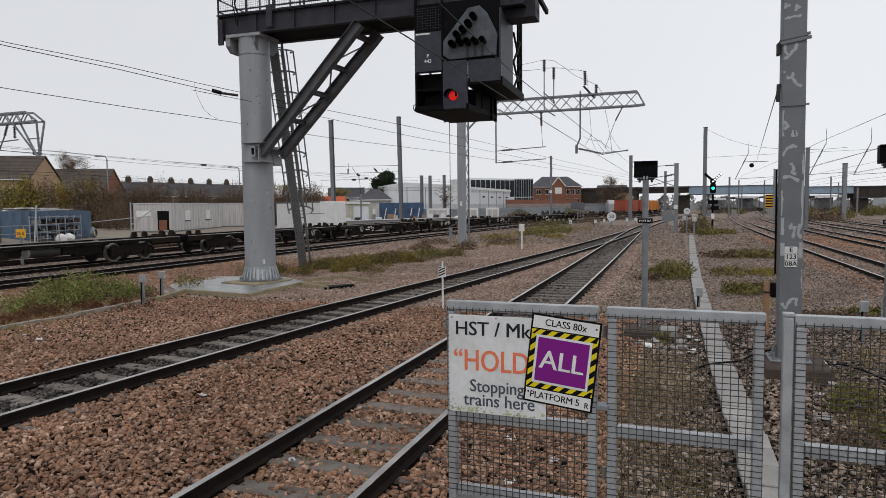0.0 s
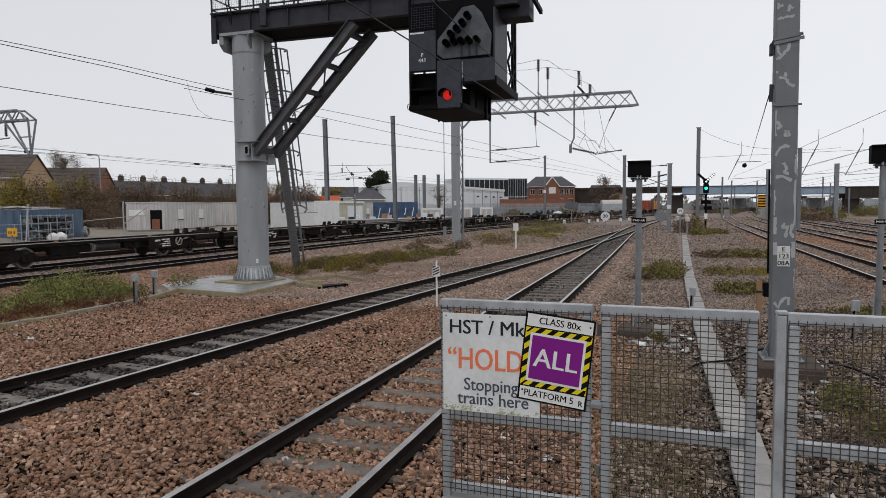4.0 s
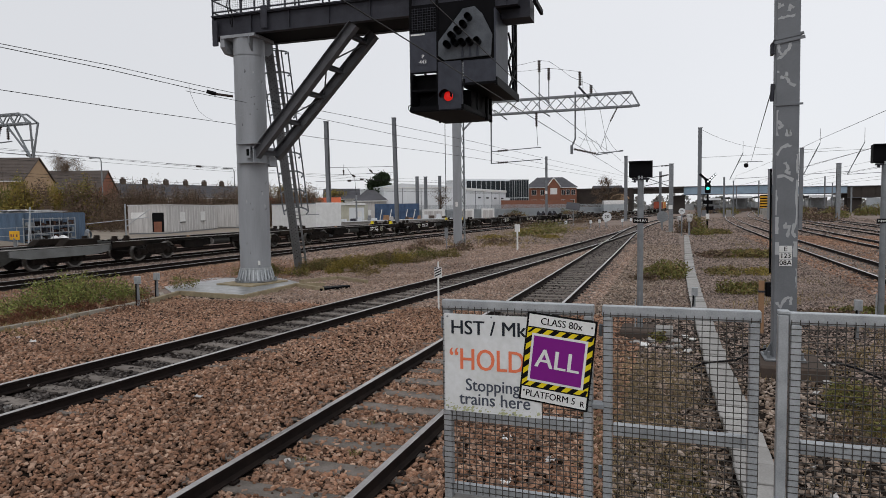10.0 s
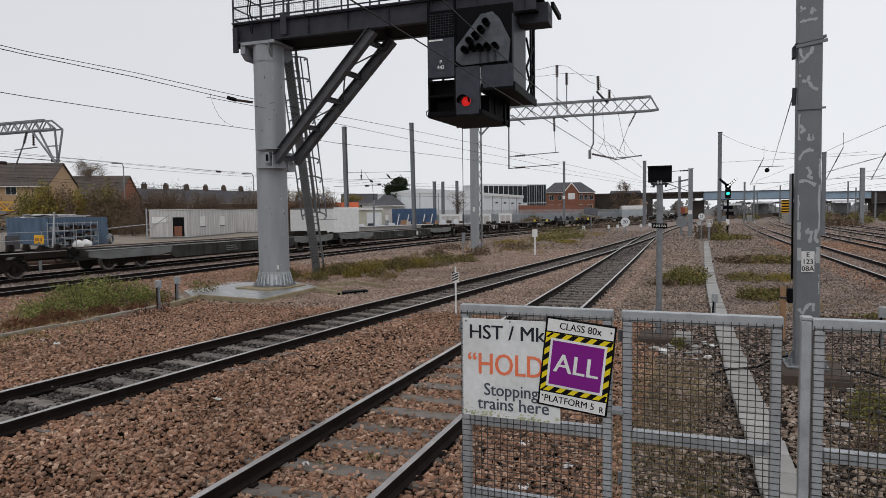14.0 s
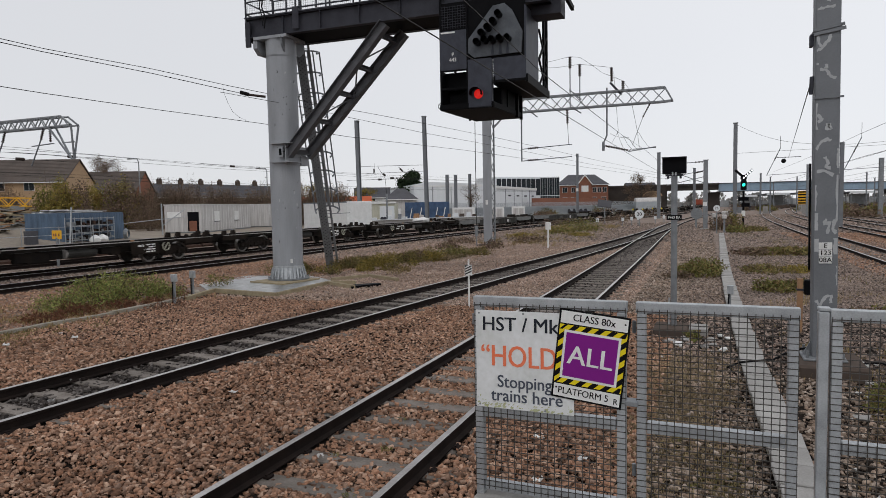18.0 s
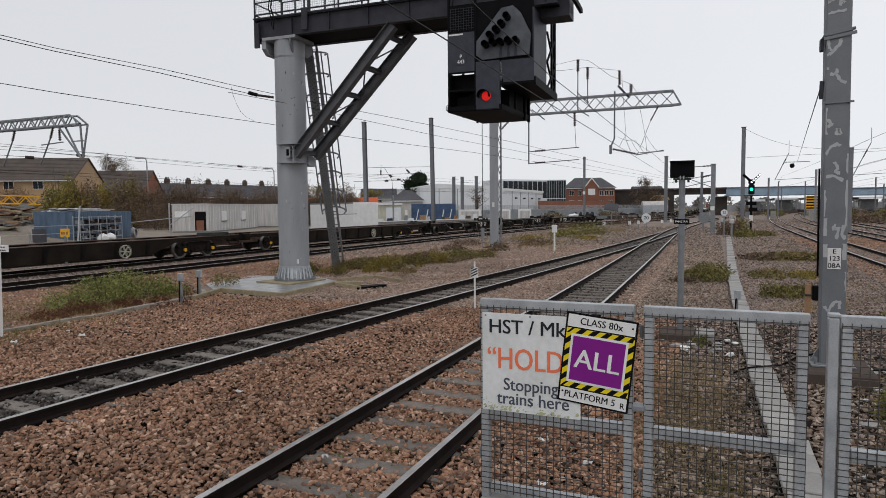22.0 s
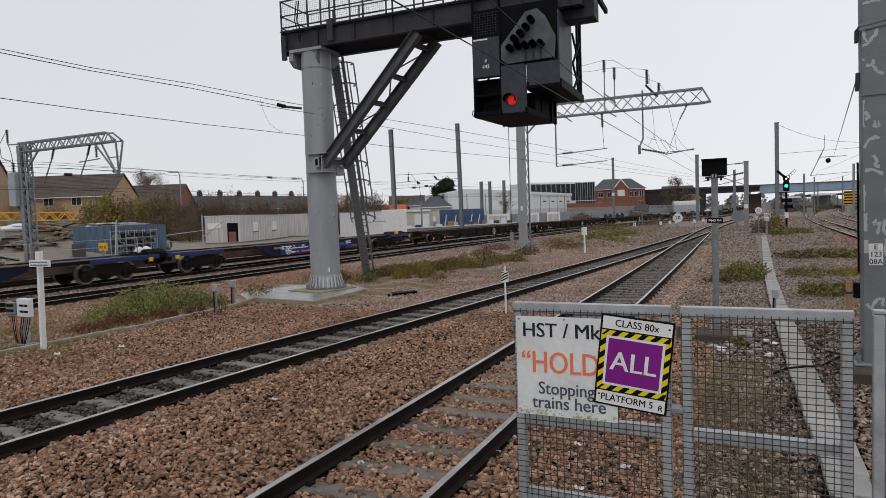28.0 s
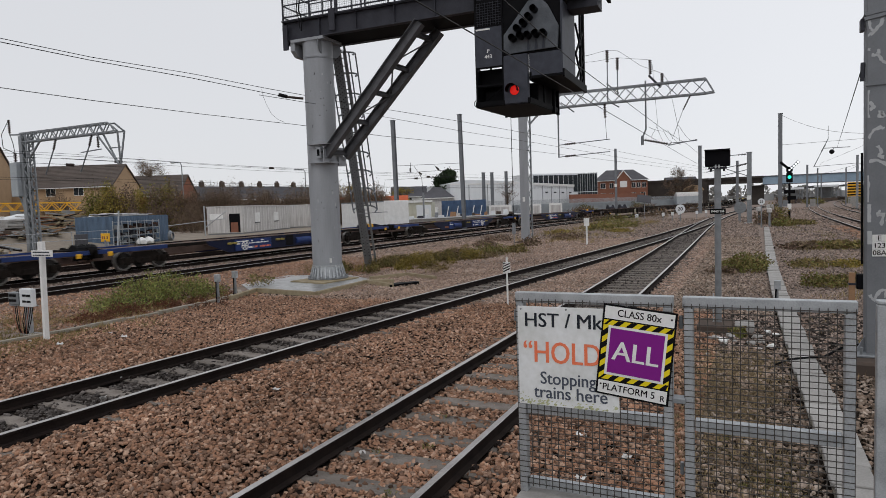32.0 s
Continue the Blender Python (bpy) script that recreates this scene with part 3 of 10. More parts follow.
def pebbles(pos, size, rng):
    """Crushed stones: flat angular blocks with broken corners, lying at their own tilt."""
    n = len(pos)
    cube = np.array([(x, y, z) for z in (-1, 1) for y in (-1, 1) for x in (-1, 1)], float) * 0.5
    v = np.repeat(cube[None], n, 0)
    v[:, :, :2] *= rng.uniform(0.45, 1.12, (n, 8, 2))
    v[:, :, 2] *= rng.uniform(0.5, 1.2, (n, 8))
    v *= np.stack([rng.uniform(0.95, 1.75, n), rng.uniform(0.6, 1.05, n), rng.uniform(0.32, 0.7, n)], 1)[:, None, :]
    a, tx, ty = rng.uniform(0, 6.28, n), rng.normal(0, 0.42, n), rng.normal(0, 0.42, n)
    ca, sa, cx, sx, cy, sy, o, i = np.cos(a), np.sin(a), np.cos(tx), np.sin(tx), np.cos(ty), np.sin(ty), np.zeros(n), np.ones(n)
    rz = np.stack([np.stack([ca, -sa, o], 1), np.stack([sa, ca, o], 1), np.stack([o, o, i], 1)], 1)
    rx = np.stack([np.stack([i, o, o], 1), np.stack([o, cx, -sx], 1), np.stack([o, sx, cx], 1)], 1)
    ry = np.stack([np.stack([cy, o, sy], 1), np.stack([o, i, o], 1), np.stack([-sy, o, cy], 1)], 1)
    v = np.einsum("nij,nkj->nki", rx @ ry @ rz, v) * size[:, None, None] + pos[:, None, :]
    quads = np.array([(4, 5, 7, 6), (0, 1, 5, 4), (2, 6, 7, 3), (0, 4, 6, 2), (1, 3, 7, 5)])
    return v.reshape(-1, 3), (quads[None] + 8 * np.arange(n)[:, None, None]).reshape(-1, 4)


def chips(pos, size, rng):
    """Angular stones half sunk in their bed: crooked four-sided points."""
    n = len(pos)
    a = rng.uniform(0, 6.28, (n, 1)) + np.array([0, 1.57, 3.14, 4.71]) + rng.uniform(-0.5, 0.5, (n, 4))
    r = rng.uniform(0.38, 0.68, (n, 4))
    v = np.zeros((n, 5, 3))
    v[:, :4, 0], v[:, :4, 1] = r * np.cos(a), r * np.sin(a)
    v[:, :4, 2] = rng.uniform(-0.25, 0.12, (n, 4))
    v[:, 4, :2] = rng.uniform(-0.42, 0.42, (n, 2))
    v[:, 4, 2] = rng.uniform(0.2, 0.5, n)
    v = v * size[:, None, None] + pos[:, None, :]
    tri = np.array([(0, 1, 4), (1, 2, 4), (2, 3, 4), (3, 0, 4)])
    return v.reshape(-1, 3), (tri[None] + 5 * np.arange(n)[:, None, None]).reshape(-1, 3)


def leaves(pos, size, rng, slim=1.0):
    """Small bent leaves or twigs: two triangles folded along the rib."""
    n = len(pos)
    leaf = np.array([(0, -0.5, 0), (0.32 * slim, 0.0, 0.09), (0, 0.5, 0), (-0.32 * slim, 0.0, 0.09)])
    v = np.einsum("nij,kj->nki", spin(n, rng), leaf) * size[:, None, None] + pos[:, None, :]
    f = (np.array([(0, 1, 2), (0, 2, 3)])[None] + 4 * np.arange(n)[:, None, None]).reshape(-1, 3)
    return v.reshape(-1, 3), f


# ---- the plan: rail tops at z = 0, tracks run along y ----
GROUND = -0.20
rng = np.random.default_rng(7)


def smooth(knots):
    """A smooth line x(y) through a few points, straight on beyond them."""
    ys, xs = np.array([k[1] for k in knots], float), np.array([k[0] for k in knots], float)
    sl = np.gradient(xs, ys)

    def line(y):
        y = np.asarray(y, float)
        i = np.clip(np.searchsorted(ys, y) - 1, 0, len(ys) - 2)
        h = ys[i + 1] - ys[i]
        u = np.clip((y - ys[i]) / h, 0, 1)
        val = (2 * u**3 - 3 * u**2 + 1) * xs[i] + (u**3 - 2 * u**2 + u) * h * sl[i] + (3 * u**2 - 2 * u**3) * xs[i + 1] + (u**3 - u**2) * h * sl[i + 1]
        return val + np.where(y > ys[-1], (y - ys[-1]) * sl[-1], 0) + np.where(y < ys[0], (y - ys[0]) * sl[0], 0)
    return line


near_line = smooth([(-3.43, -30), (-3.43, 6), (-3.45, 14), (-3.52, 24), (-3.64, 36), (-3.82, 50), (-3.95, 64), (-3.75, 80), (-2.6, 105), (-0.6, 130), (3.5, 165), (9, 200), (26, 280), (60, 420)])
loop_line = smooth([(-10.1, -30), (-9.0, 0), (-8.72, 6), (-8.42, 10), (-7.58, 19), (-6.75, 28), (-5.98, 37), (-5.30, 46), (-4.75, 55), (-4.25, 65), (-3.95, 74), (-3.75, 80)])
front_line = smooth([(-22.75, -60), (-22.75, 18), (-22.4, 34), (-21.7, 50), (-20.6, 66), (-18.6, 84), (-15.8, 100), (-11.6, 120), (-7.6, 142), (-4.8, 165), (-3.4, 200), (-3, 260), (-3, 600)])
train_line = smooth([(-27.05, -160), (-27.05, 24), (-26.8, 40), (-25.9, 56), (-24.6, 72), (-22.3, 90), (-18.9, 108), (-15.0, 128), (-11.4, 150), (-8.7, 172), (-6.4, 205), (-5.0, 260), (-5.0, 900)])

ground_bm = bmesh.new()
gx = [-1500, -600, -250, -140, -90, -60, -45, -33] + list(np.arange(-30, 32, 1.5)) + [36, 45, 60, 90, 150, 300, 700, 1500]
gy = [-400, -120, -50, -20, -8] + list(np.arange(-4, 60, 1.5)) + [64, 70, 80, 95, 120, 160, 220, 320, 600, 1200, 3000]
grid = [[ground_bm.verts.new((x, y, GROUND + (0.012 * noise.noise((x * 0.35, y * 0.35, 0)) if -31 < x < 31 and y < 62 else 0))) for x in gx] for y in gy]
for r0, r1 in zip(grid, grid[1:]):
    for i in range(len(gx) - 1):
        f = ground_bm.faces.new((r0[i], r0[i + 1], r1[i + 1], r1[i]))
        # near faces take the near-black slot as painted shade under loose stones
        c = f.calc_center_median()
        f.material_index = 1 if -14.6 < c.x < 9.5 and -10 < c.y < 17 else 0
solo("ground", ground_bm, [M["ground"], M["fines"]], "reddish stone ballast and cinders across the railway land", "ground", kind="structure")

yard_bm = bmesh.new()
box(yard_bm, -140, -60, GROUND - 0.3, -46, 150, GROUND + 0.12)
solo("yard_surface", yard_bm, M["yard"], "pale gravel works yard beside the railway", "ground", kind="structure")

# rail section, half outlines mirrored: foot, web and head
RAIL = [(-0.07, -0.159), (0.07, -0.159), (0.07, -0.148), (0.012, -0.130), (0.012, -0.045), (0.035, -0.036), (0.036, -0.006), (0.031, 0.0), (-0.031, 0.0), (-0.036, -0.006), (-0.035, -0.036), (-0.012, -0.045), (-0.012, -0.130), (-0.07, -0.148)]


def rail_bm(line, side, ys):
    bm = bmesh.new()
    rings = []
    for y in ys:
        x = float(line(y)) + side * 0.7525
        rings.append([bm.verts.new((x + u, y, v)) for u, v in RAIL])
    k = len(RAIL)
    for a, b in zip(rings, rings[1:]):
        for i in range(k):
            f = bm.faces.new((a[i], a[(i + 1) % k], b[(i + 1) % k], b[i]))
            f.material_index = 1 if i in (6, 7, 8) else 0
    bmesh.ops.recalc_face_normals(bm, faces=bm.faces)
    return bm


sleeper_bm = bmesh.new()
prism(sleeper_bm, [(-0.13, -0.36), (0.13, -0.36), (0.13, -0.175), (0.10, -0.160), (-0.10, -0.160), (-0.13, -0.175)], "x", -1.25, 1.25)
SLEEPER = finish("sleeper", sleeper_bm, M["sleeper"])
clip_bm = bmesh.new()
for s in (-1, 1):
    for q in (-1, 1):
        x = s * 0.7525 + q * 0.115
        box(clip_bm, x - 0.035, -0.05, -0.165, x + 0.035, 0.05, -0.13, 0.008)
        rod(clip_bm, (x, -0.045, -0.125), (x, 0.045, -0.125), 0.013, 6)
CLIPS = finish("rail_fastening", clip_bm, M["rust"])


def track(label, line, y0, y1, sleepers_to, pitch=0.68, clips_to=0.0, polished=True):
    t = thing("railway_track", label, "track", kind="structure")
    ys = list(np.arange(y0, min(y1, 60), 3.0)) + list(np.arange(max(y0, 60), y1 + 1, 6.0))
    for s in (-1, 1):
        part("rail", rail_bm(line, s, ys), [M["rust"], M["rail_top"] if polished else M["rust"]], t, "steel running rail with a worn bright head" if polished else "brown rusted running rail")
    y = max(y0, -7.08)
    while y < sleepers_to:
        a = math.degrees(math.atan2(float(line(y + 1) - line(y - 1)), 2))
        m = pose(float(line(y)), y, 0.0, 0, 0, -a)
        share("sleeper", SLEEPER, t, m @ pose(random.uniform(-0.02, 0.02), 0, random.uniform(-0.012, 0.004)))
        if y < clips_to:
            share("rail_fastening", CLIPS, t, m)
        y += pitch
    return t


track("platform track on grey concrete sleepers", near_line, -8, 330, 78, clips_to=26)
track("side track that closes in on the platform track", loop_line, -8, 80, 64, clips_to=22)
track("freight track in front of the moving wagons", front_line, -60, 320, 44, 0.7)
track("freight track under the moving wagons", train_line, -60, 420, 40, 0.7)
for x, lab in ((-31.6, "rusty siding behind the freight train"),):
    track(lab, smooth([(x, -60), (x, 30), (x + 0.8, 50), (x + 3.2, 80), (x + 9, 115)]), -60, 115, 0, polished=False)
for x, lab in ((7.55, "main line track past the concrete cable trough"), (12.0, "second main line track"), (16.2, "third main line track"), (20.6, "fourth main line track")):
    ml = smooth([(x, -30), (x, 60), (x + 0.5, 90), (x + 3, 140), (x + 9, 200), (x + 24, 290), (x + 60, 430)])
    track(lab, ml, -20, 420, 60 if x < 9 else 44, 0.7)

# cut of stones: none on rails or sleepers
TRACKS = [near_line, loop_line, front_line, train_line, smooth([(7.55, 0), (7.55, 60)])]


def ballast(name, x0, x1, y0, y1, density, size, label, lift=0.0, shape=None, heap="stones"):
    n = int((x1 - x0) * (y1 - y0) * density)
    x, y = rng.uniform(x0, x1, n), rng.uniform(y0, y1, n)
    z = np.full(n, GROUND + lift) + rng.uniform(-0.022, 0.03, n)
    keep = np.ones(n, bool)
    for ln in TRACKS:
        c = ln(y)
        d = np.abs(x - c)
        keep &= ~((np.abs(d - 0.7525) < 0.085))
        inside = d < 1.22
        ph = ((y - 0.4) / 0.68) % 1.0
        over = inside & (np.minimum(ph, 1 - ph) * 0.68 < 0.125)
        loop = ln is loop_line
        stray = rng.random(n) < np.where(d > 0.84, 0.85, 0.12 if loop else 0.10)
        keep &= ~over | stray
        z = np.where(over & stray, -0.158, z)
        z += np.where(inside, -0.012, 0) + 0.05 * np.exp(-((d - 1.75) / 0.6) ** 2)
    keep &= ~((np.abs(x - np.clip(0.84 - 0.016 * (y - 4), 0.65, 0.84)) < 0.19))
    keep &= ~((x > -16.9) & (x < -12.9) & (y > 16.9 - 0.2 * (x + 16.5)) & (y < 21.4))
    x, y, z = x[keep], y[keep], z[keep]
    s = size * rng.uniform(0.6, 1.35, len(x))
    oily = np.zeros(len(x), bool)
    if y1 > 5 and x0 < -3:
        oily = (np.abs(x - loop_line(y)) < 0.70) | ((np.abs(x - near_line(y)) < 0.70) & (y > 12.5 + 2 * np.sin(x * 9)))
    for pick, m, words in ((~oily, heap, label), (oily, "crib", "oily grey stones between the rails")):
        if pick.sum() > 20:
            v, f = (shape or chips)(np.stack([x, y, z + 0.1 * s], 1)[pick], s[pick], rng)
            scatter(name, v, f, M[m], words, "ballast")


ballast("ballast", -8.0, -0.6, 3.3, 9.5, 680, 0.047, "loose reddish granite ballast beside the platform track", shape=pebbles)
ballast("ballast", -14.9, -8.0, 3.3, 9.5, 560, 0.050, "loose reddish granite ballast by the side track", shape=pebbles)
ballast("ballast", -14.5, -0.6, 9.5, 16, 480, 0.058, "loose granite ballast between the tracks")
ballast("ballast", -1.9, 0.4, 16, 27, 260, 0.066, "dull stones between the platform track and the trough", heap="drab")
ballast("ballast", -14.5, -1.9, 16, 27, 260, 0.07, "granite ballast further along the tracks", heap="palestones")
ballast("ballast", -1.9, 0.4, 27, 46, 100, 0.085, "dull far stones beside the trough", heap="drab")
ballast("ballast", -22, -1.9, 27, 46, 100, 0.085, "far granite ballast along the tracks", heap="palestones")
ballast("ballast", -0.6, 5.5, 4.2, 11, 430, 0.046, "mixed stones and cinders behind the fence", shape=pebbles, heap="drab")
ballast("ballast", -0.6, 9.5, 11, 26, 330, 0.058, "stones beside the cable trough", heap="cinders")
ballast("ballast", -24.5, -14.5, 9.5, 30, 200, 0.07, "ballast shoulder of the freight track")
ballast("ballast", -24.5, -18, 30, 70, 40, 0.11, "grey ballast along the freight track", heap="cinders")
ballast("ballast", 0.4, 14, 26, 46, 100, 0.08, "far stones by the main line", heap="cinders")
ballast("ballast", -22, 6, 46, 90, 22, 0.14, "distant ballast along the junction", heap="cinders")
ballast("ballast", 5.5, 24, 14, 60, 60, 0.1, "brown ballast between the main lines", heap="stones")
ballast("ballast", -31, -24.5, 8, 45, 70, 0.085, "grey ballast under the freight train", heap="cinders")
ballast("ballast", -4.2, -2.7, 3.3, 12, 600, 0.046, "stones packed between the sleepers of the platform track", shape=pebbles)
ballast("ballast", -14.9, -1.4, -8, 3.3, 330, 0.07, "granite ballast beside the platform face")
ballast("ballast", 5, 30, 60, 140, 8, 0.22, "distant ballast between the main lines", heap="cinders")
# ---- platform end and mesh fence ----
pf = bmesh.new()
box(pf, -1.35, -30, GROUND - 0.2, 9, 3.9, 0.72, 0.02)
solo("platform", pf, M["concrete"], "grey concrete platform end behind the mesh fence", "platform", kind="structure")
back = bmesh.new()
box(back, -0.5, -14, 0.7, 9, -13.7, 4.6)
solo("platform_building_wall", back, M["brickyellow"], "buff brick platform building behind the viewer", "wall", kind="structure")

FY, TOP = 3.76, 1.965


def mesh_panel(name, x0, x1, label, mid, extra_post=False):
    """A galvanised square-tube frame with welded wire mesh on its face, a rail on top and one across the middle."""
    t = thing(name, label, "fence panel", "mesh panels of the platform fence")

    def tube(nm, a, b, w, h):
        bm = bar(bmesh.new(), a, b, w, h)
        bmesh.ops.bevel(bm, geom=bm.edges[:], offset=0.004, segments=1, affect="EDGES")
        part(nm, bm, M["galv_light"], t)
    w = 0.062
    tube("post", (x0 + w / 2, FY, 0.72), (x0 + w / 2, FY, TOP - 0.058), w, 0.05)
    tube("post", (x1 - w / 2, FY, 0.72), (x1 - w / 2, FY, TOP - 0.058), w, 0.05)
    tube("top_rail", (x0, FY, TOP - 0.026), (x1, FY, TOP - 0.026), 0.052, 0.062)
    tube("middle_rail", (x0 + w, FY, mid), (x1 - w, FY, mid), 0.05, 0.066)
    tube("bottom_rail", (x0 + w, FY, 0.78), (x1 - w, FY, 0.78), 0.05, 0.06)
    if extra_post:
        tube("end_post", (x0 - 0.028, FY, 0.72), (x0 - 0.028, FY, TOP - 0.01), 0.052, 0.05)
        tube("top_rail", (x0 - 0.054, FY, TOP + 0.004), (x0 + 0.002, FY, TOP + 0.004), 0.054, 0.02)
    wires = bmesh.new()
    n = max(2, round((x1 - x0 - 0.016) / 0.0405))
    for i in range(n + 1):
        x = x0 + 0.008 + (x1 - x0 - 0.016) * i / n + random.uniform(-0.001, 0.001)
        bar(wires, (x, FY - 0.0275, 0.76), (x, FY - 0.0275, TOP - 0.032), 0.0042)
    z = 0.78
    while z < TOP - 0.03:
        bar(wires, (x0 + 0.004, FY - 0.0315, z), (x1 - 0.004, FY - 0.0315, z + random.uniform(-0.002, 0.002)), 0.0042)
        z += 0.0335
    part("wire_mesh", wires, M["meshwire"], t, "welded wire mesh")
    for z in (0.95, TOP - 0.18):
        part("hinge", rod(bmesh.new(), (x0 - 0.012, FY + 0.02, z), (x0 - 0.012, FY + 0.02, z + 0.07), 0.011, 8), M["galv"], t)
    return t


mesh_panel("fence_panel", -1.345, -0.422, "galvanised mesh fence panel that carries the stopping sign", 1.252)
mesh_panel("gate", -0.375, 0.445, "closed galvanised mesh gate with a mid rail", 1.254)
mesh_panel("fence_panel", 0.577, 1.50, "galvanised mesh fence panel beside the tall mast", 1.256, True)
mesh_panel("fence_panel", 1.53, 2.50, "galvanised mesh fence panel at the platform side", 1.256)

# the stopping sign: an old white board with a newer tilted plate over its corner
sg = thing("stopping_sign", "stained white board with charcoal and orange lettering on the fence", "sign", m=pose(-1.023, FY - 0.036, 1.585, 90, 0, 0))
bm = bmesh.new()
box(bm, -0.302, -0.303, -0.002, 0.302, 0.303, 0.003, 0.0015)
part("board", bm, M["signwhite"], sg)
for x, y in ((-0.28, 0.285), (0.0, 0.29), (0.27, 0.285), (-0.28, -0.285), (0.13, -0.29)):
    part("screw", rod(bmesh.new(), (x, y, 0.003), (x, y, 0.006), 0.006, 8), M["galv"], sg)
letters("lettering", "HST / Mk", 0.122, M["ink"], sg, pose(-0.262, 0.217, 0.0045), "charcoal lettering", align="LEFT", wide=1.0)
letters("lettering", "\u201cHOLD", 0.186, M["orange_ink"], sg, pose(-0.272, 0.019, 0.0045), "faded orange lettering", align="LEFT", wide=0.80)
letters("lettering", "Stopping", 0.108, M["slate"], sg, pose(-0.168, -0.135, 0.0045), "slate lettering", align="LEFT", wide=0.90)
letters("lettering", "trains here", 0.108, M["slate"], sg, pose(-0.208, -0.222, 0.0045), "slate lettering", align="LEFT", wide=0.94)
st = bmesh.new()
rs = random.Random(5)
for i in range(120):
    x = rs.uniform(-0.295, 0.295)
    y = -0.298 + abs(rs.gauss(0, 0.035))
    r = rs.uniform(0.0015, 0.008) * (1.2 if y < -0.27 else 0.6)
    bmesh.ops.create_circle(st, cap_ends=True, segments=6, radius=r, matrix=pose(x, min(y, -0.15), 0.0036 + 0.00001 * i, 0, 0, rs.uniform(0, 60)) @ Matrix.Diagonal((1.5, rs.uniform(0.4, 1.0), 1, 1)))
tagged(part("algae_stain", st, M["stain"], sg, "green algae along the lower edge"), kind="stuff")

pl = thing("platform_plate", "tilted purple plate in a yellow and black hazard border", "sign", m=pose(-0.626, FY - 0.046, 1.637, 90, 0, 0) @ pose(0, 0, 0, 0, 0, -6.4))
W2, H2 = 0.203, 0.266
bm = bmesh.new()
box(bm, -W2, -H2, -0.004, W2, H2, 0.001, 0.002)
part("backing_plate", bm, M["jet"], pl)
bm = bmesh.new()
box(bm, -W2 + 0.012, 0.182, 0.001, W2 - 0.012, H2 - 0.011, 0.0025)
part("top_panel", bm, M["white"], pl, "white panel")
bm = bmesh.new()
box(bm, -W2 + 0.012, -H2 + 0.011, 0.001, W2 - 0.012, -0.182, 0.0025)
part("bottom_panel", bm, M["white"], pl, "white panel")
HX, HY = W2 - 0.010, 0.174
bm = bmesh.new()
box(bm, -HX, -HY, 0.001, HX, HY, 0.002)
part("hazard_border", bm, M["yellow"], pl, "yellow border with black stripes")
st = bmesh.new()
BWID = 0.030
for s in (-1, 1):
    x = -HX - 0.02
    while x < HX:
        a, b = max(x, -HX), min(x + 0.036, HX)
        y0, y1 = (HY - BWID, HY) if s > 0 else (-HY, -HY + BWID)
        if b > a:
            prism(st, [(a, y0), (b, y0), (min(b + 0.030, HX), y1), (min(a + 0.030, HX), y1)], "z", 0.0021, 0.0028)
        x += 0.072
    y = -HY + BWID
    while y < HY - BWID - 0.05:
        x0, x1 = (HX - BWID, HX) if s > 0 else (-HX, -HX + BWID)
        prism(st, [(x0, y), (x1, y + 0.026), (x1, y + 0.062), (x0, y + 0.036)], "z", 0.0021, 0.0028)
        y += 0.072
part("stripes", st, M["jet"], pl, "black diagonal stripes")
bm = bmesh.new()
box(bm, -HX + BWID, -HY + BWID, 0.0022, HX - BWID, HY - BWID, 0.0034)
part("inner_border", bm, M["white"], pl, "white inner border")
bm = bmesh.new()
box(bm, -HX + BWID + 0.014, -HY + BWID + 0.014, 0.0035, HX - BWID - 0.014, HY - BWID - 0.014, 0.0046)
part("centre_panel", bm, M["purple"], pl, "purple panel")
letters("lettering", "CLASS 80x", 0.058, M["jet"], pl, pose(0.0, 0.219, 0.0032), "black lettering", 0.0005, wide=0.92)
letters("lettering", "ALL", 0.156, M["white"], pl, pose(0, -0.004, 0.0052), "white lettering", 0.0006)
letters("lettering", "PLATFORM 5", 0.056, M["jet"], pl, pose(-0.018, -0.219, 0.0032), "black lettering", 0.0005, wide=0.92)
for x, y in ((0.175, 0.225), (-0.176, -0.205)):
    part("screw", rod(bmesh.new(), (x, y, 0.0025), (x, y, 0.005), 0.006, 6), M["jet"], pl)
letters("lettering", "R", 0.048, M["jet"], pl, pose(0.168, -0.228, 0.0032), "black lettering", 0.0005, wide=0.92)

# a small steel bracket that holds the plate to the gate post
bm = bmesh.new()
box(bm, -0.43, FY - 0.05, 1.375, -0.36, FY + 0.03, 1.405, 0.004)
solo("latch", bm, M["galv"], "small galvanised gate latch beside the tilted plate", "latch")
# ---- signal gantry on a round column ----
CX, CY = -14.62, 20.2
slab = thing("gantry_slab", "damp concrete slab with mossy raised edges under the gantry column", "slab", kind="structure")
bm = bmesh.new()
prism(bm, [(-15.6, 17.0), (-12.6, 16.7), (-12.7, 19.7), (-13.1, 20.7), (-14.7, 21.9), (-17.6, 21.4), (-17.3, 18.4)], "z", GROUND - 0.2, GROUND + 0.03)
part("slab", bm, M["wetslab"], slab)
for a, b in (((-15.2, 16.85), (-12.42, 16.45)), ((-12.42, 16.5), (-12.53, 19.6)), ((-12.53, 19.6), (-11.0, 18.8)), ((-13.0, 20.6), (-12.24, 22.1)), ((-12.24, 22.1), (-10.5, 21.1)), ((-12.6, 19.7), (-11.6, 19.95)), ((-15.2, 16.85), (-14.6, 15.0))):
    part("edging", bar(bmesh.new(), (*a, GROUND + 0.04), (*b, GROUND + 0.04), 0.12, 0.20), M["timberdark"], slab, "mossy timber edging board")
bm = bmesh.new()
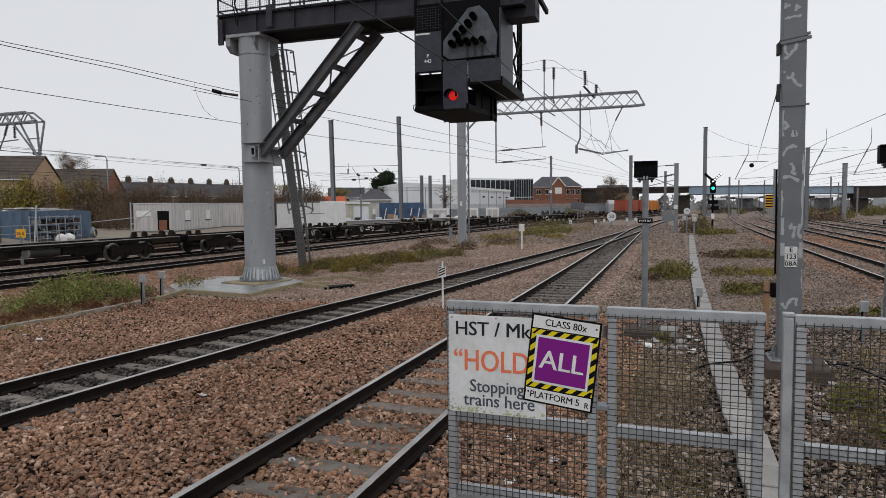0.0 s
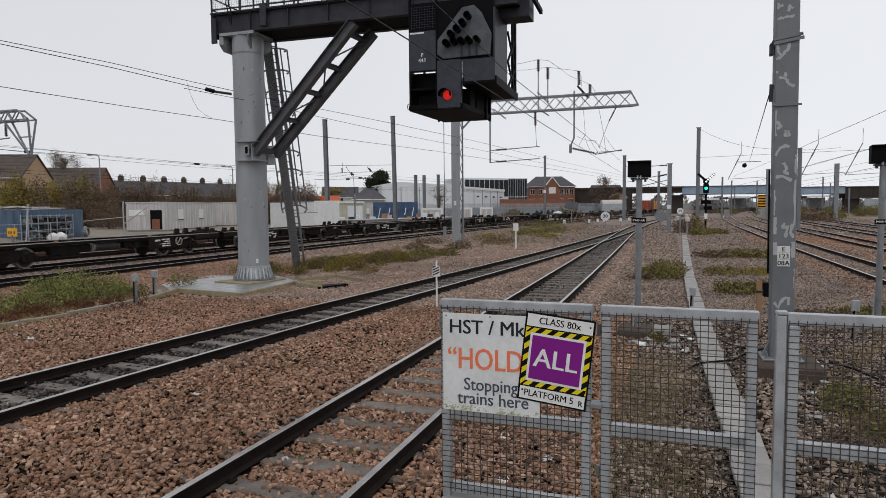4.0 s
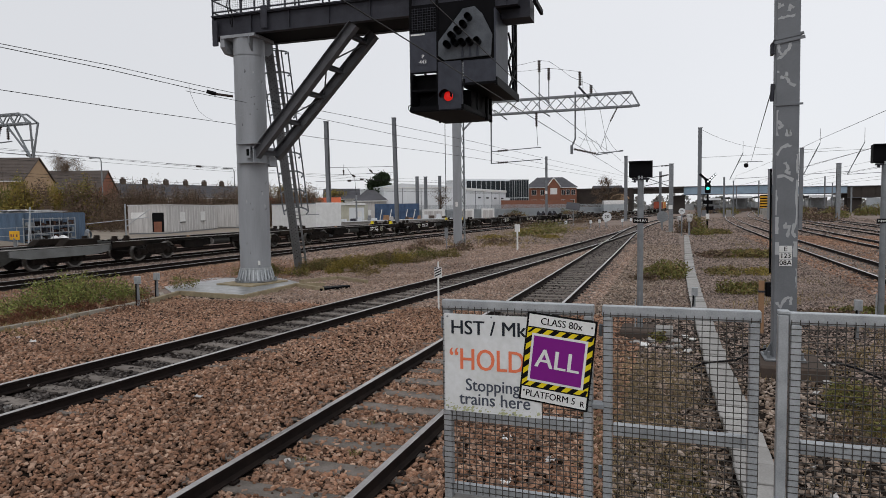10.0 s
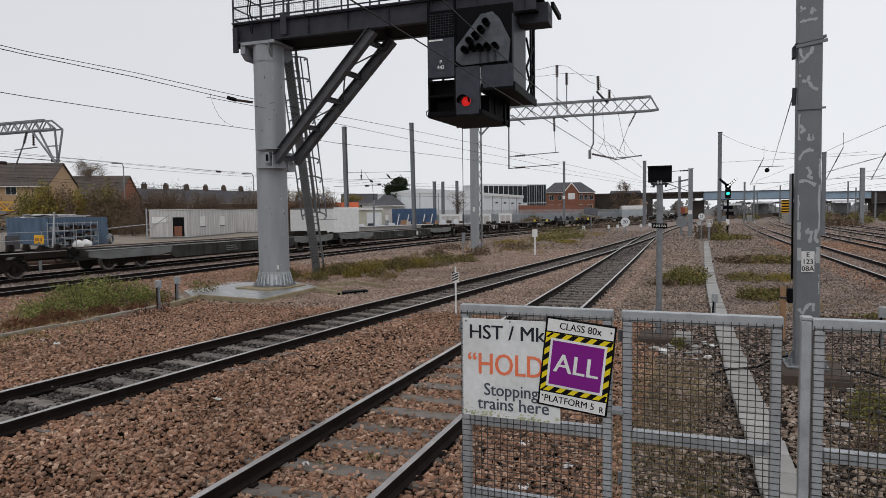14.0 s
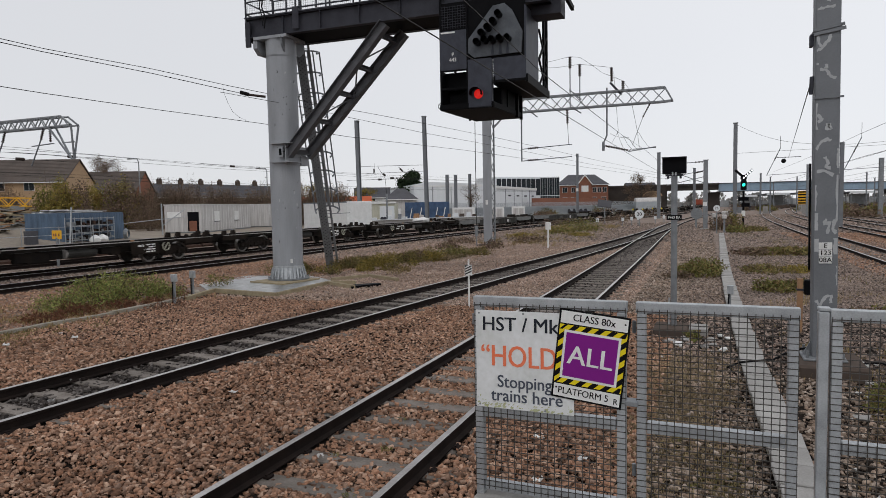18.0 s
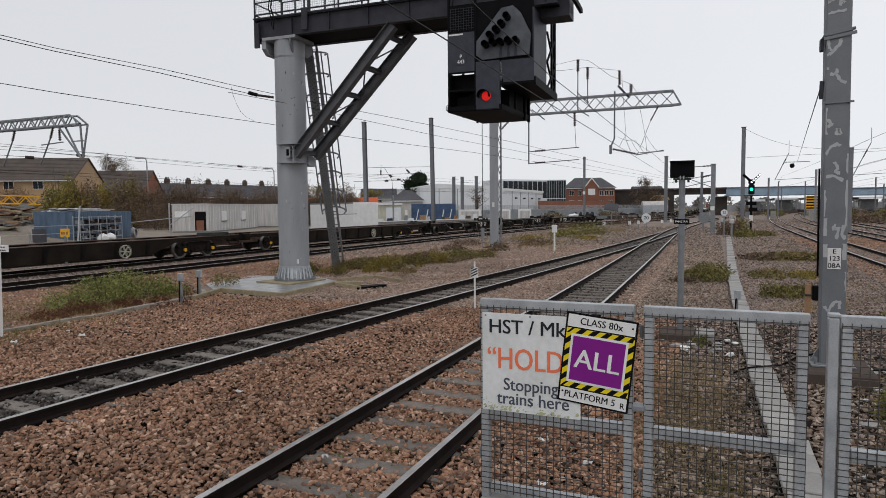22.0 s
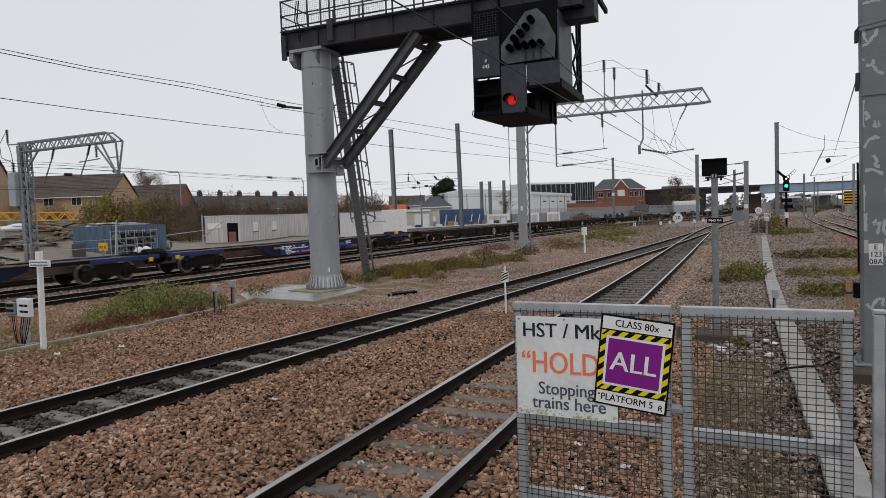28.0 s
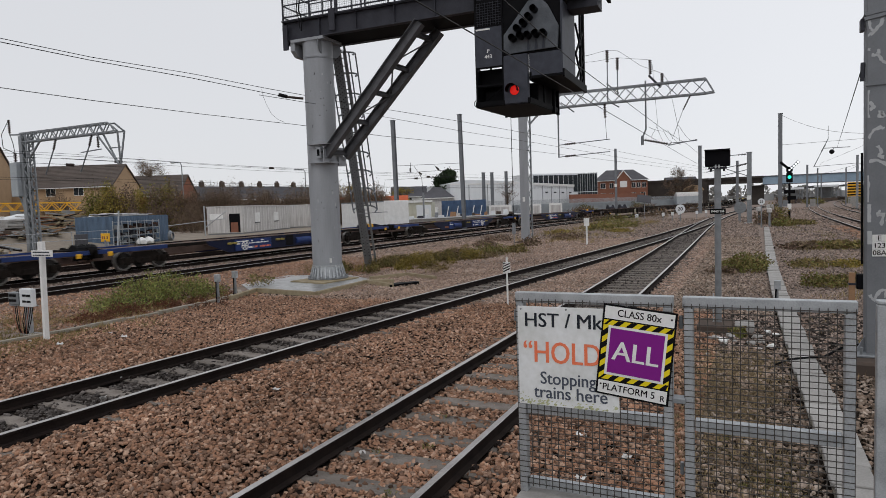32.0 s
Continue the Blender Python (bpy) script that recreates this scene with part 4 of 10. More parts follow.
prism(bm, [(-15.75, 19.35), (-14.0, 19.0), (-13.7, 20.9), (-15.4, 21.2)], "z", GROUND + 0.02, GROUND + 0.075)
part("base_pad", bm, M["timberdark"], slab)
bm = bmesh.new()
prism(bm, [(-11.05, 18.7), (-10.5, 19.8), (-10.7, 19.95), (-11.3, 19.3)], "z", GROUND, GROUND + 0.10)
solo("cable_cover", bm, M["black"], "black rubber cable cover lying on the ballast", "cover")

# the beam and the signal on it are turned a little about the column
TURN = pose(CX - 0.15, CY + 0.2, 0.02, 0, 0, 2.0) @ pose(-CX, -CY, 0)
gt = thing("signal_gantry", "grey round column carrying a dark signal beam on a raking brace", "signal gantry", m=TURN)
bm = bmesh.new()
rod(bm, (CX, CY, GROUND + 0.12), (CX, CY, 8.15), 0.56, 40)
col = part("column", bm, M["column"], gt, "grey painted round column")
for z in (1.05, 3.0, 5.95):
    part("weld_seam", rod(bmesh.new(), (CX, CY, z - 0.006), (CX, CY, z + 0.006), 0.564, 40), M["column"], col)
part("collar", rod(bmesh.new(), (CX, CY, 0.33), (CX, CY, 0.39), 0.58, 40), M["galv_light"], col)
bm = bmesh.new()
rod(bm, (CX, CY, GROUND + 0.10), (CX, CY, 0.33), 0.63, 40, 0.57)
for i in range(28):
    a = 2 * math.pi * i / 28
    d = Vector((math.cos(a), math.sin(a), 0))
    bar(bm, Vector((CX, CY, GROUND + 0.11)) + d * 0.69, Vector((CX, CY, 0.31)) + d * 0.58, 0.035, 0.05, up=(-d.y, d.x, 0))
part("fluted_skirt", bm, M["galv_light"], col, "galvanised fluted skirt")
part("base_plate", rod(bmesh.new(), (CX, CY, GROUND + 0.07), (CX, CY, GROUND + 0.12), 0.78, 32), M["galv"], col)
BOLT = finish("bolt", rod(bmesh.new(), (0, 0, 0), (0, 0, 0.07), 0.024, 6), M["galv"])
for i in range(16):
    a = 2 * math.pi * (i + 0.5) / 16
    share("bolt", BOLT, col, pose(CX + 0.73 * math.cos(a), CY + 0.73 * math.sin(a), GROUND + 0.12))
bm = bmesh.new()
box(bm, CX + 0.40, 19.75, 0.50, CX + 0.47, 19.79, 0.66)
part("number_plate", bm, M["white"], col, "small white plate")

rs = random.Random(64)
for i in range(34):
    a = math.radians(rs.uniform(-105, 5))
    z = rs.choice([rs.uniform(5.6, 7.6), rs.uniform(0.6, 3.2), rs.uniform(2.0, 5.5)])
    w, h = rs.uniform(0.008, 0.03), rs.uniform(0.02, 0.13)
    m = pose(CX, CY, z) @ pose(0, 0, 0, 0, 0, math.degrees(a)) @ pose(0.5605, 0, 0)
    bm = bmesh.new()
    prism(bm, [(-w, -h / 2), (w * rs.uniform(-0.2, 0.5), -h * rs.uniform(0.3, 0.6)), (w, -h * rs.uniform(0.0, 0.3)), (w * rs.uniform(0.5, 1), h * rs.uniform(0.2, 0.5)), (-w * rs.uniform(0.2, 0.9), h * rs.uniform(0.3, 0.6))], "x", -0.003, 0.0015)
    part("paint_chip", bm, M["brace"] if i % 3 else M["peel"], col, "chip in the grey paint").matrix_basis = m

# beam: two deep plate girders with a walkway between them
BA, BB = -15.75, -4.5
def girder(y):
    bm = bmesh.new()
    box(bm, BA, y - 0.01, 8.88, BB, y + 0.01, 9.52)
    box(bm, BA, y - 0.12, 8.85, BB, y + 0.12, 8.885)
    box(bm, BA, y - 0.12, 9.515, BB, y + 0.12, 9.55)
    x = BA + 0.02
    while x < BB:
        box(bm, x, y - 0.10, 8.89, x + 0.014, y + 0.10, 9.51)
        x += 1.55
    return part("girder", bm, M["darksteel"], gt, "dark plate girder")
for y in (19.78, 21.32):
    girder(y)
# underside of the beam: its shade is painted in as black
bm = bmesh.new()
box(bm, BA, 19.9, 8.875, BB, 21.2, 8.90)
for i in range(9):
    x = BA + 0.1 + i * 1.45
    box(bm, x, 19.8, 8.9, x + 0.1, 21.3, 9.05)
part("soffit_plate", bm, M["black"], gt)
bm = bmesh.new()
box(bm, BA - 0.05, 19.62, 9.55, BB, 21.5, 9.59)
part("walkway", bm, M["darksteel"], gt, "dark open walkway")
bm = bmesh.new()
box(bm, BA - 0.03, 19.66, 8.75, BA + 0.03, 21.44, 9.62)
box(bm, BA + 0.02, 19.58, 8.5, BA + 0.22, 19.66, 9.4)
part("end_plate", bm, M["darksteel"], gt)
part("end_cover", box(bmesh.new(), -13.72, 19.60, 8.95, -13.46, 19.66, 9.75, 0.02), M["darksteel"], gt)
# saddle between beam and column
bm = bmesh.new()
box(bm, -15.42, 19.62, 8.74, -14.0, 20.9, 8.845)
prism(bm, [(19.66, 8.74), (20.7, 8.74), (20.7, 8.25), (19.9, 8.25), (19.66, 8.45)], "x", -15.46, -15.28)
part("saddle", bm, M["column"], gt, "grey saddle plates")
part("column_head", rod(bmesh.new(), (CX, CY, 8.1), (CX, CY, 8.74), 0.56, 40), M["column"], gt)
bm = bmesh.new()
prism(bm, [(19.62, 8.78), (21.1, 8.78), (21.1, 8.45), (20.8, 8.25), (19.8, 8.25), (19.62, 8.5)], "x", -14.25, -14.20)
part("saddle_plate", bm, M["mastgrey"], gt)

# raking brace: two rolled members with cross bars
A0, B0 = Vector((-14.15, 19.70, 4.50)), Vector((-10.15, 19.78, 8.80))
A1, B1 = Vector((-14.0, 20.80, 4.50)), Vector((-9.95, 21.0, 8.75))
for a, b in ((A0, B0), (A1, B1)):
    bm = bmesh.new()
    n = (b - a).cross(Vector((0, 1, 0))).normalized()
    ibeam(bm, a, b, 0.30, 0.34, 0.02, up=n)
    part("brace", bm, M["brace"], gt, "dark raking brace")
for u in (0.03, 0.28, 0.50, 0.70, 0.93):
    bm = bmesh.new()
    ibeam(bm, A0.lerp(B0, u) + Vector((0, 0.1, 0)), A1.lerp(B1, u) - Vector((0, 0.1, 0)), 0.16, 0.16, 0.014)
    part("cross_bar", bm, M["brace"], gt)
for u, w in ((0.3, 0.48), (0.72, 0.52), (0.72, 0.92)):
    part("tie", bar(bmesh.new(), A0.lerp(B0, u) + Vector((0, 0.1, 0)), A1.lerp(B1, w) - Vector((0, 0.1, 0)), 0.05), M["brace"], gt)
bm = bmesh.new()
for z in (4.24, 4.92):
    box(bm, CX - 0.2, 19.5, z - 0.015, CX + 0.72, 20.2, z + 0.015)
box(bm, CX + 0.45, 19.56, 4.2, CX + 0.49, 20.9, 4.85)
box(bm, CX + 0.16, 19.56, 4.42, CX + 0.34, 19.74, 4.80)
box(bm, CX + 0.3, 20.4, 4.15, CX + 0.6, 20.9, 4.5)
part("brace_bracket", bm, M["column"], gt, "grey bracket plates")
bm = bmesh.new()
box(bm, CX + 0.19, 19.552, 4.49, CX + 0.30, 19.562, 4.73)
part("bracket_slot", bm, M["black"], gt)

# walkway rails with wire mesh
bm = bmesh.new()
for y in (19.68, 21.45):
    x = BA
    while x < BB + 0.1:
        bar(bm, (x, y, 9.58), (x, y, 10.72), 0.05)
        x += 1.18
    for z in (9.72, 10.15, 10.70):
        bar(bm, (BA, y, z), (BB, y, z), 0.04)
for z in (9.72, 10.15, 10.7):
    bar(bm, (BA, 19.68, z), (BA, 21.45, z), 0.04)
part("handrail", bm, M["darksteel"], gt, "dark tube handrail")
bm = bmesh.new()
x = BA
while x < -11.4:
    bar(bm, (x, 19.70, 9.6), (x, 19.70, 10.7), 0.006)
    x += 0.075
z = 9.62
while z < 10.7:
    bar(bm, (BA, 19.70, z), (-11.4, 19.70, z), 0.006)
    z += 0.075
part("rail_mesh", bm, M["galv"], gt, "fine wire mesh")
bm = bmesh.new()
path_rod(bm, [(-14.9, 19.64, 10.6), (-15.0, 19.62, 9.9), (-14.85, 19.6, 9.5), (-14.9, 19.6, 9.1)], 0.025)
path_rod(bm, [(-15.0, 19.64, 10.6), (-15.1, 19.62, 9.9), (-14.98, 19.6, 9.5), (-14.95, 19.6, 9.2)], 0.02)
part("cable", bm, M["jet"], gt, "black cable loops")
for x in (-14.6, -14.2, -13.3):
    part("hoop_post", rod(bmesh.new(), (x, 20.6, 9.6), (x, 20.6, 11.4), 0.035, 8), M["darksteel"], gt)

# access ladder with safety cage
L0, L1 = Vector((-15.43, 25.07, GROUND)), Vector((-14.56, 21.63, 9.1))
up = (L1 - L0).normalized()
side = Vector((0.9, 0.43, 0)).normalized()
outw = side.cross(up).normalized()
if outw.y < 0:
    outw = -outw
for s in (-1, 1):
    part("ladder_string", bar(bmesh.new(), L0 + side * s * 0.17, L1 + side * s * 0.17, 0.05, 0.36 if s < 0 else 0.09, up=side), M["galv"], gt, "steel ladder string")
for i in range(31):
    c = L0.lerp(L1, (i + 1) / 32)
    part("ladder_rung", rod(bmesh.new(), c - side * 0.15, c + side * 0.15, 0.02, 6), M["mastgrey"], gt)
hoops = []
for i in range(9):
    c = L0.lerp(L1, 0.27 + 0.085 * i)
    ring = [c + side * 0.58 * math.cos(a) * (1 if abs(math.cos(a)) < 0.99 else 0.8) + outw * (0.92 * math.sin(a)) for a in [math.pi * k / 8 for k in range(9)]]
    hoops.append(ring)
    bm = bmesh.new()
    path_rod(bm, ring, 0.036, 6)
    part("cage_hoop", bm, M["mastgrey"], gt, "steel safety hoop")
for k in (1, 3, 4, 5, 7):
    bm = bmesh.new()
    path_rod(bm, [h[k] for h in hoops], 0.03, 6)
    part("cage_strap", bm, M["mastgrey"], gt, "upright cage strap")
bm = bmesh.new()
for i in range(60):
    for q in (-0.09, 0.0, 0.09):
        c = L0.lerp(L1, 0.06 + 0.015 * i + (0.0075 if q == 0 else 0)) - side * (0.17 + q)
        rod(bm, c - outw * 0.03, c + outw * 0.03, 0.022, 6)
tagged(part("string_holes", bm, M["black"], gt), kind="stuff")
part("gate_ring", bar(bmesh.new(), L0.lerp(L1, 0.265) - side * 0.3, L0.lerp(L1, 0.265) + side * 1.0 + outw * 0.1, 0.09, 0.03), M["galv"], gt)

# ---- the signal in its cage on the gantry ----
sig = thing("colour_light_signal", "black signal head showing red, with a grey route board above it", "signal", m=TURN)
FYS = 19.48
bm = bmesh.new()
box(bm, -8.05, FYS, 6.94, -7.12, FYS + 0.05, 8.20, 0.008)
part("left_panel", bm, M["signalgrey"], sig, "dark grey panel")
bm = bmesh.new()
for x in (-8.05, -7.14):
    box(bm, x, FYS, 5.68, x + 0.06, FYS + 0.10, 9.6)
for z in (5.68, 6.32, 6.90, 8.20):
    box(bm, -8.05, FYS + 0.004, z, -7.10, FYS + 0.09, z + 0.06)
for y in (20.9, 22.5):
    for x in (-8.05, -6.2):
        box(bm, x, y, 5.68, x + 0.07, y + 0.07, 9.5)
box(bm, -5.25, 22.4, 6.45, -5.18, 22.5, 9.5)
part("cage_frame", bm, M["black"], sig, "black angle frame")
part("stay", bar(bmesh.new(), (-7.98, FYS + 0.3, 5.80), (-7.2, FYS + 0.3, 6.30), 0.03), M["black"], sig)
for x0, y0, z0, x1, y1, z1 in ((-7.9, FYS + 0.5, 5.78, -7.3, FYS + 0.55, 6.2), (-8.0, 20.6, 5.78, -7.14, 20.65, 6.93), (-8.0, 19.9, 6.36, -7.14, 19.95, 6.93), (-8.03, FYS + 0.75, 5.78, -7.10, FYS + 0.80, 6.93),
                               (-8.02, FYS + 0.08, 5.78, -7.99, FYS + 0.78, 6.93), (-6.22, 20.3, 5.78, -6.17, 22.3, 6.40), (-7.05, 20.2, 5.78, -6.17, 20.25, 6.40)):
    part("cage_panel", box(bmesh.new(), x0, y0, z0, x1, y1, z1), M["black"], sig, "black inner panel")
# cage floor in black, so that shade below it is in the colour
bm = bmesh.new()
prism(bm, [(-8.05, FYS), (-6.24, FYS), (-6.04, 22.55), (-7.8, 22.6)], "z", 5.65, 5.71)
for a, b in (((-8.05, FYS), (-6.24, FYS)), ((-6.24, FYS), (-6.04, 22.55)), ((-8.05, FYS), (-7.8, 22.6))):
    bar(bm, (*a, 5.76), (*b, 5.76), 0.05, 0.15)
part("lower_platform", bm, M["black"], sig, "dark steel platform")
bm = bmesh.new()
box(bm, -7.09, FYS - 0.03, 5.67, -6.28, FYS + 0.16, 7.22, 0.03)
head = part("signal_head", bm, M["signalgrey"], sig, "grey faced signal head")
LX, LZ = -6.73, 6.10
bm = bmesh.new()
for k in range(15):
    a0, a1 = math.pi * (-0.08 + 1.16 * k / 15), math.pi * (-0.08 + 1.16 * (k + 1) / 15)
    p = [Vector((LX - 0.05 + 0.19 * math.cos(a), y, LZ + 0.19 * math.sin(a))) for a, y in ((a0, FYS - 0.03), (a1, FYS - 0.03), (a1, FYS - 0.30), (a0, FYS - 0.30))]
    bm.faces.new([bm.verts.new(q) for q in p])
bmesh.ops.solidify(bm, geom=bm.faces[:], thickness=0.008)
part("hood", bm, M["black"], head, "black lamp hood")
bm = bmesh.new()
bmesh.ops.create_uvsphere(bm, u_segments=20, v_segments=10, radius=0.155, matrix=Matrix.Translation((LX, FYS - 0.03, LZ)) @ Matrix.Diagonal((1, 0.45, 1, 1)))
part("lens", bm, M["red_lamp"], head, "lit red lens")
bm = bmesh.new()
box(bm, -7.03, FYS - 0.036, 5.74, -6.34, FYS - 0.030, 7.16, 0.002)
part("head_face", bm, M["signalgrey"], head)
bm = bmesh.new()
box(bm, -6.24, FYS, 6.48, -5.20, FYS + 0.06, 7.20, 0.01)
part("right_panel", bm, M["signalgrey"], sig, "dark grey panel")
bm = bmesh.new()
box(bm, -5.22, FYS + 0.01, 6.50, -5.17, 21.35, 8.75)
part("side_panel", bm, M["signalgrey"], sig, "dark grey side panel")
bm = bmesh.new()
box(bm, -6.24, FYS - 0.01, 6.42, -5.14, 22.9, 6.50)
for x in (-6.2, -5.14):
    box(bm, x - 0.03, FYS - 0.03, 6.36, x + 0.03, 23.0, 6.62)
part("upper_platform", bm, M["black"], sig, "dark steel platform")
bm = bmesh.new()
box(bm, -5.28, 22.85, 6.45, -5.16, 22.97, 9.4)
for a, b in ((6.6, 7.5), (7.5, 6.6), (7.5, 8.5), (8.5, 7.5)):
    bar(bm, (-5.2, 21.6, a), (-5.2, 22.9, b), 0.06)
box(bm, -6.1, 21.8, 5.6, -6.0, 21.9, 6.5)
box(bm, -6.1, 22.4, 5.6, -6.0, 22.5, 6.5)
part("side_frame", bm, M["black"], sig, "black lattice frame")
bm = bmesh.new()
box(bm, -8.05, FYS + 0.05, 8.20, -5.2, FYS + 0.10, 9.1)
box(bm, -8.05, FYS + 0.05, 7.18, -5.22, FYS + 0.10, 8.22)
part("backing_panel", bm, M["black"], sig)
bm = bmesh.new()
prism(bm, [(-6.22, 8.82), (-5.84, 8.86), (-5.60, 8.62), (-5.27, 7.93), (-5.32, 7.30), (-6.86, 7.26), (-7.06, 7.42), (-7.05, 7.86)], "y", FYS - 0.03, FYS + 0.04)
rb = part("route_board", bm, M["board"], sig, "grey route indicator board")
for x, z in ((-6.01, 8.50), (-6.18, 8.29), (-6.36, 8.12), (-6.56, 7.97), (-6.72, 7.70), (-6.46, 7.74), (-6.22, 7.73), (-5.97, 7.74), (-5.72, 7.73)):
    bm = bmesh.new()
    rod(bm, (x, FYS - 0.03, z), (x, FYS - 0.30, z + 0.012), 0.105, 16)
    bmesh.ops.delete(bm, geom=[f for f in bm.faces if f.normal.y < -0.9], context="FACES_ONLY")
    rod(bm, (x, FYS - 0.035, z), (x, FYS - 0.06, z), 0.095, 14)
    part("route_lamp_hood", bm, M["jet"], rb, "black lamp hood")
for x in (-6.24, -5.99, -5.75):
    bm = bmesh.new()
    prism(bm, [(x - 0.05, 7.30), (x + 0.05, 7.30), (x + 0.02, 7.62), (x - 0.02, 7.62)], "y", FYS - 0.05, FYS - 0.03)
    part("bracket", bm, M["signalgrey"], rb)
bm = bmesh.new()
box(bm, -8.0, FYS - 0.012, 8.12, -7.52, FYS, 8.17)
part("white_strip", bm, M["white"], sig, "white strip")
bm = bmesh.new()
box(bm, -7.78, FYS - 0.010, 7.16, -7.40, FYS, 7.52)
idp = part("number_plate", bm, M["signalgrey"], sig, "dark grey plate with white characters")
letters("lettering", "P", 0.17, M["white"], idp, pose(-7.59, FYS - 0.013, 7.43, 90), "white lettering", 0.002)
letters("lettering", "443", 0.17, M["white"], idp, pose(-7.59, FYS - 0.013, 7.26, 90), "white lettering", 0.002)
bm = bmesh.new()
for k in range(10):
    bar(bm, (-7.95 + 0.09 * k, FYS + 0.02, 8.22), (-7.95 + 0.09 * k, FYS + 0.02, 9.0), 0.012)
for k in range(10):
    bar(bm, (-8.02, FYS + 0.02, 8.25 + 0.08 * k), (-7.1, FYS + 0.02, 8.25 + 0.08 * k), 0.012)
part("guard_mesh", bm, M["darksteel"], sig)
part("cable_loop", path_rod(bmesh.new(), [(-8.05, FYS, 5.9), (-8.11, FYS - 0.02, 5.85), (-8.11, FYS - 0.02, 5.75), (-8.05, FYS, 5.68)], 0.014), M["jet"], sig)
bm = bmesh.new()
box(bm, -5.15, 20.2, 8.58, -4.2, 21.0, 9.2)
part("junction_box", bm, M["darksteel"], gt)
# ---- overhead line supports ----
def lattice(bm, a, b, w, h, pitch, chord=0.06, web=0.035):
    """A four-chord lattice from a to b, w wide (level) and h deep."""
    a, b = Vector(a), Vector(b)
    d = (b - a).normalized()
    u = Vector((0, 0, 1)) if abs(d.z) < 0.9 else Vector((1, 0, 0))
    s = u.cross(d).normalized()
    u = d.cross(s)
    n = max(2, round((b - a).length / pitch))
    cs = [(s * i * w / 2 + u * j * h / 2) for i, j in ((-1, -1), (1, -1), (1, 1), (-1, 1))]
    for c in cs:
        bar(bm, a + c, b + c, chord)
    for k in range(4):
        p, q = cs[k], cs[(k + 1) % 4]
        for i in range(n):
            x0, x1 = a.lerp(b, i / n), a.lerp(b, (i + 1) / n)
            if i % 2:
                bar(bm, x0 + p, x1 + q, web)
            else:
                bar(bm, x0 + q, x1 + p, web)
    return bm


def insulator(a, b, parent, r=0.06, n=7):
    a, b = Vector(a), Vector(b)
    bm = bmesh.new()
    rod(bm, a, b, r * 0.45, 8)
    for i in range(n):
        c = a.lerp(b, (i + 0.5) / n)
        d = (b - a) / n * 0.22
        rod(bm, c - d, c + d, r, 10)
    return part("insulator", bm, M["porcelain"], parent, "ribbed brown insulator")


TM = (-13.72, 41.8)
tm = thing("overhead_line_mast", "grey lattice mast with a long lattice boom over the tracks", "line mast")
bm = bmesh.new()
box(bm, TM[0] - 0.29, TM[1] - 0.42, GROUND, TM[0] + 0.29, TM[1] - 0.40, 11.2)
for q in (-0.29, 0.27):
    box(bm, TM[0] + q, TM[1] - 0.40, GROUND, TM[0] + q + 0.02, TM[1] - 0.30, 11.2)
part("upright", bm, M["column"], tm, "grey steel channel")
for q in (-0.25, 0.25):
    part("upright", bar(bmesh.new(), (TM[0] + q, TM[1] + 0.38, GROUND), (TM[0] + q, TM[1] + 0.38, 11.2), 0.09), M["galv"], tm, "grey steel angle")
k = 0
z = GROUND + 0.3
while z < 10.8:
    for q in (-0.295, 0.295):
        part("lacing_bar", bar(bmesh.new(), (TM[0] + q, TM[1] + (0.33 if k % 2 else -0.33), z), (TM[0] + q, TM[1] + (-0.33 if k % 2 else 0.33), z + 0.5), 0.07, 0.03, up=(1, 0, 0)), M["galv"], tm)
    z += 0.5
    k += 1
bm = bmesh.new()
lattice(bm, (-13.4, 41.8, 9.05), (-2.45, 41.8, 9.05), 0.55, 0.85, 0.8, 0.085, 0.05)
for s in (-0.275, 0.275):
    bar(bm, (-2.45, 41.8 + s, 9.47), (-2.0, 41.8 + s, 8.64), 0.08)
    bar(bm, (-2.45, 41.8 + s, 8.63), (-2.05, 41.8 + s, 8.66), 0.08)
part("boom", bm, M["galv"], tm, "grey lattice boom")
part("knee", bar(bmesh.new(), (-13.4, 41.8, 7.7), (-12.4, 41.8, 8.66), 0.1), M["galv"], tm)
for x, z0, z1 in ((-5.9, 6.5, 9.75), (-11.42, 5.15, 8.65)):
    bm = bmesh.new()
    rod(bm, (x, 41.8, z0 + 0.25), (x, 41.8, z1), 0.05, 8)
    part("drop_tube", bm, M["mastgrey"], tm)
bm = bmesh.new()
rod(bm, (-5.9, 41.8, 6.8), (-6.12, 41.8, 6.3), 0.05, 8)
rod(bm, (-6.12, 41.8, 5.85), (-6.12, 41.8, 6.4), 0.09, 8)
rod(bm, (-4.6, 41.8, 5.72), (-2.95, 41.8, 5.95), 0.03, 8)
rod(bm, (-4.4, 41.8, 5.9), (-4.6, 41.8, 5.72), 0.03, 8)
rod(bm, (-4.35, 41.8, 5.85), (-2.95, 41.8, 5.90), 0.025, 8)
for z in (6.20, 5.42):
    rod(bm, (-10.3, 41.8, z + 0.06), (-8.1, 41.8, z + 0.16), 0.028, 8)
    rod(bm, (-11.42, 41.8, z), (-11.0, 41.8, z + 0.03), 0.028, 8)
part("registration_arm", bm, M["mastgrey"], tm)
insulator((-6.0, 41.8, 6.15), (-4.6, 41.8, 5.8), tm, 0.075, 9)
for z in (6.20, 5.42):
    insulator((-11.0, 41.8, z + 0.03), (-10.3, 41.8, z + 0.06), tm, 0.07, 6)
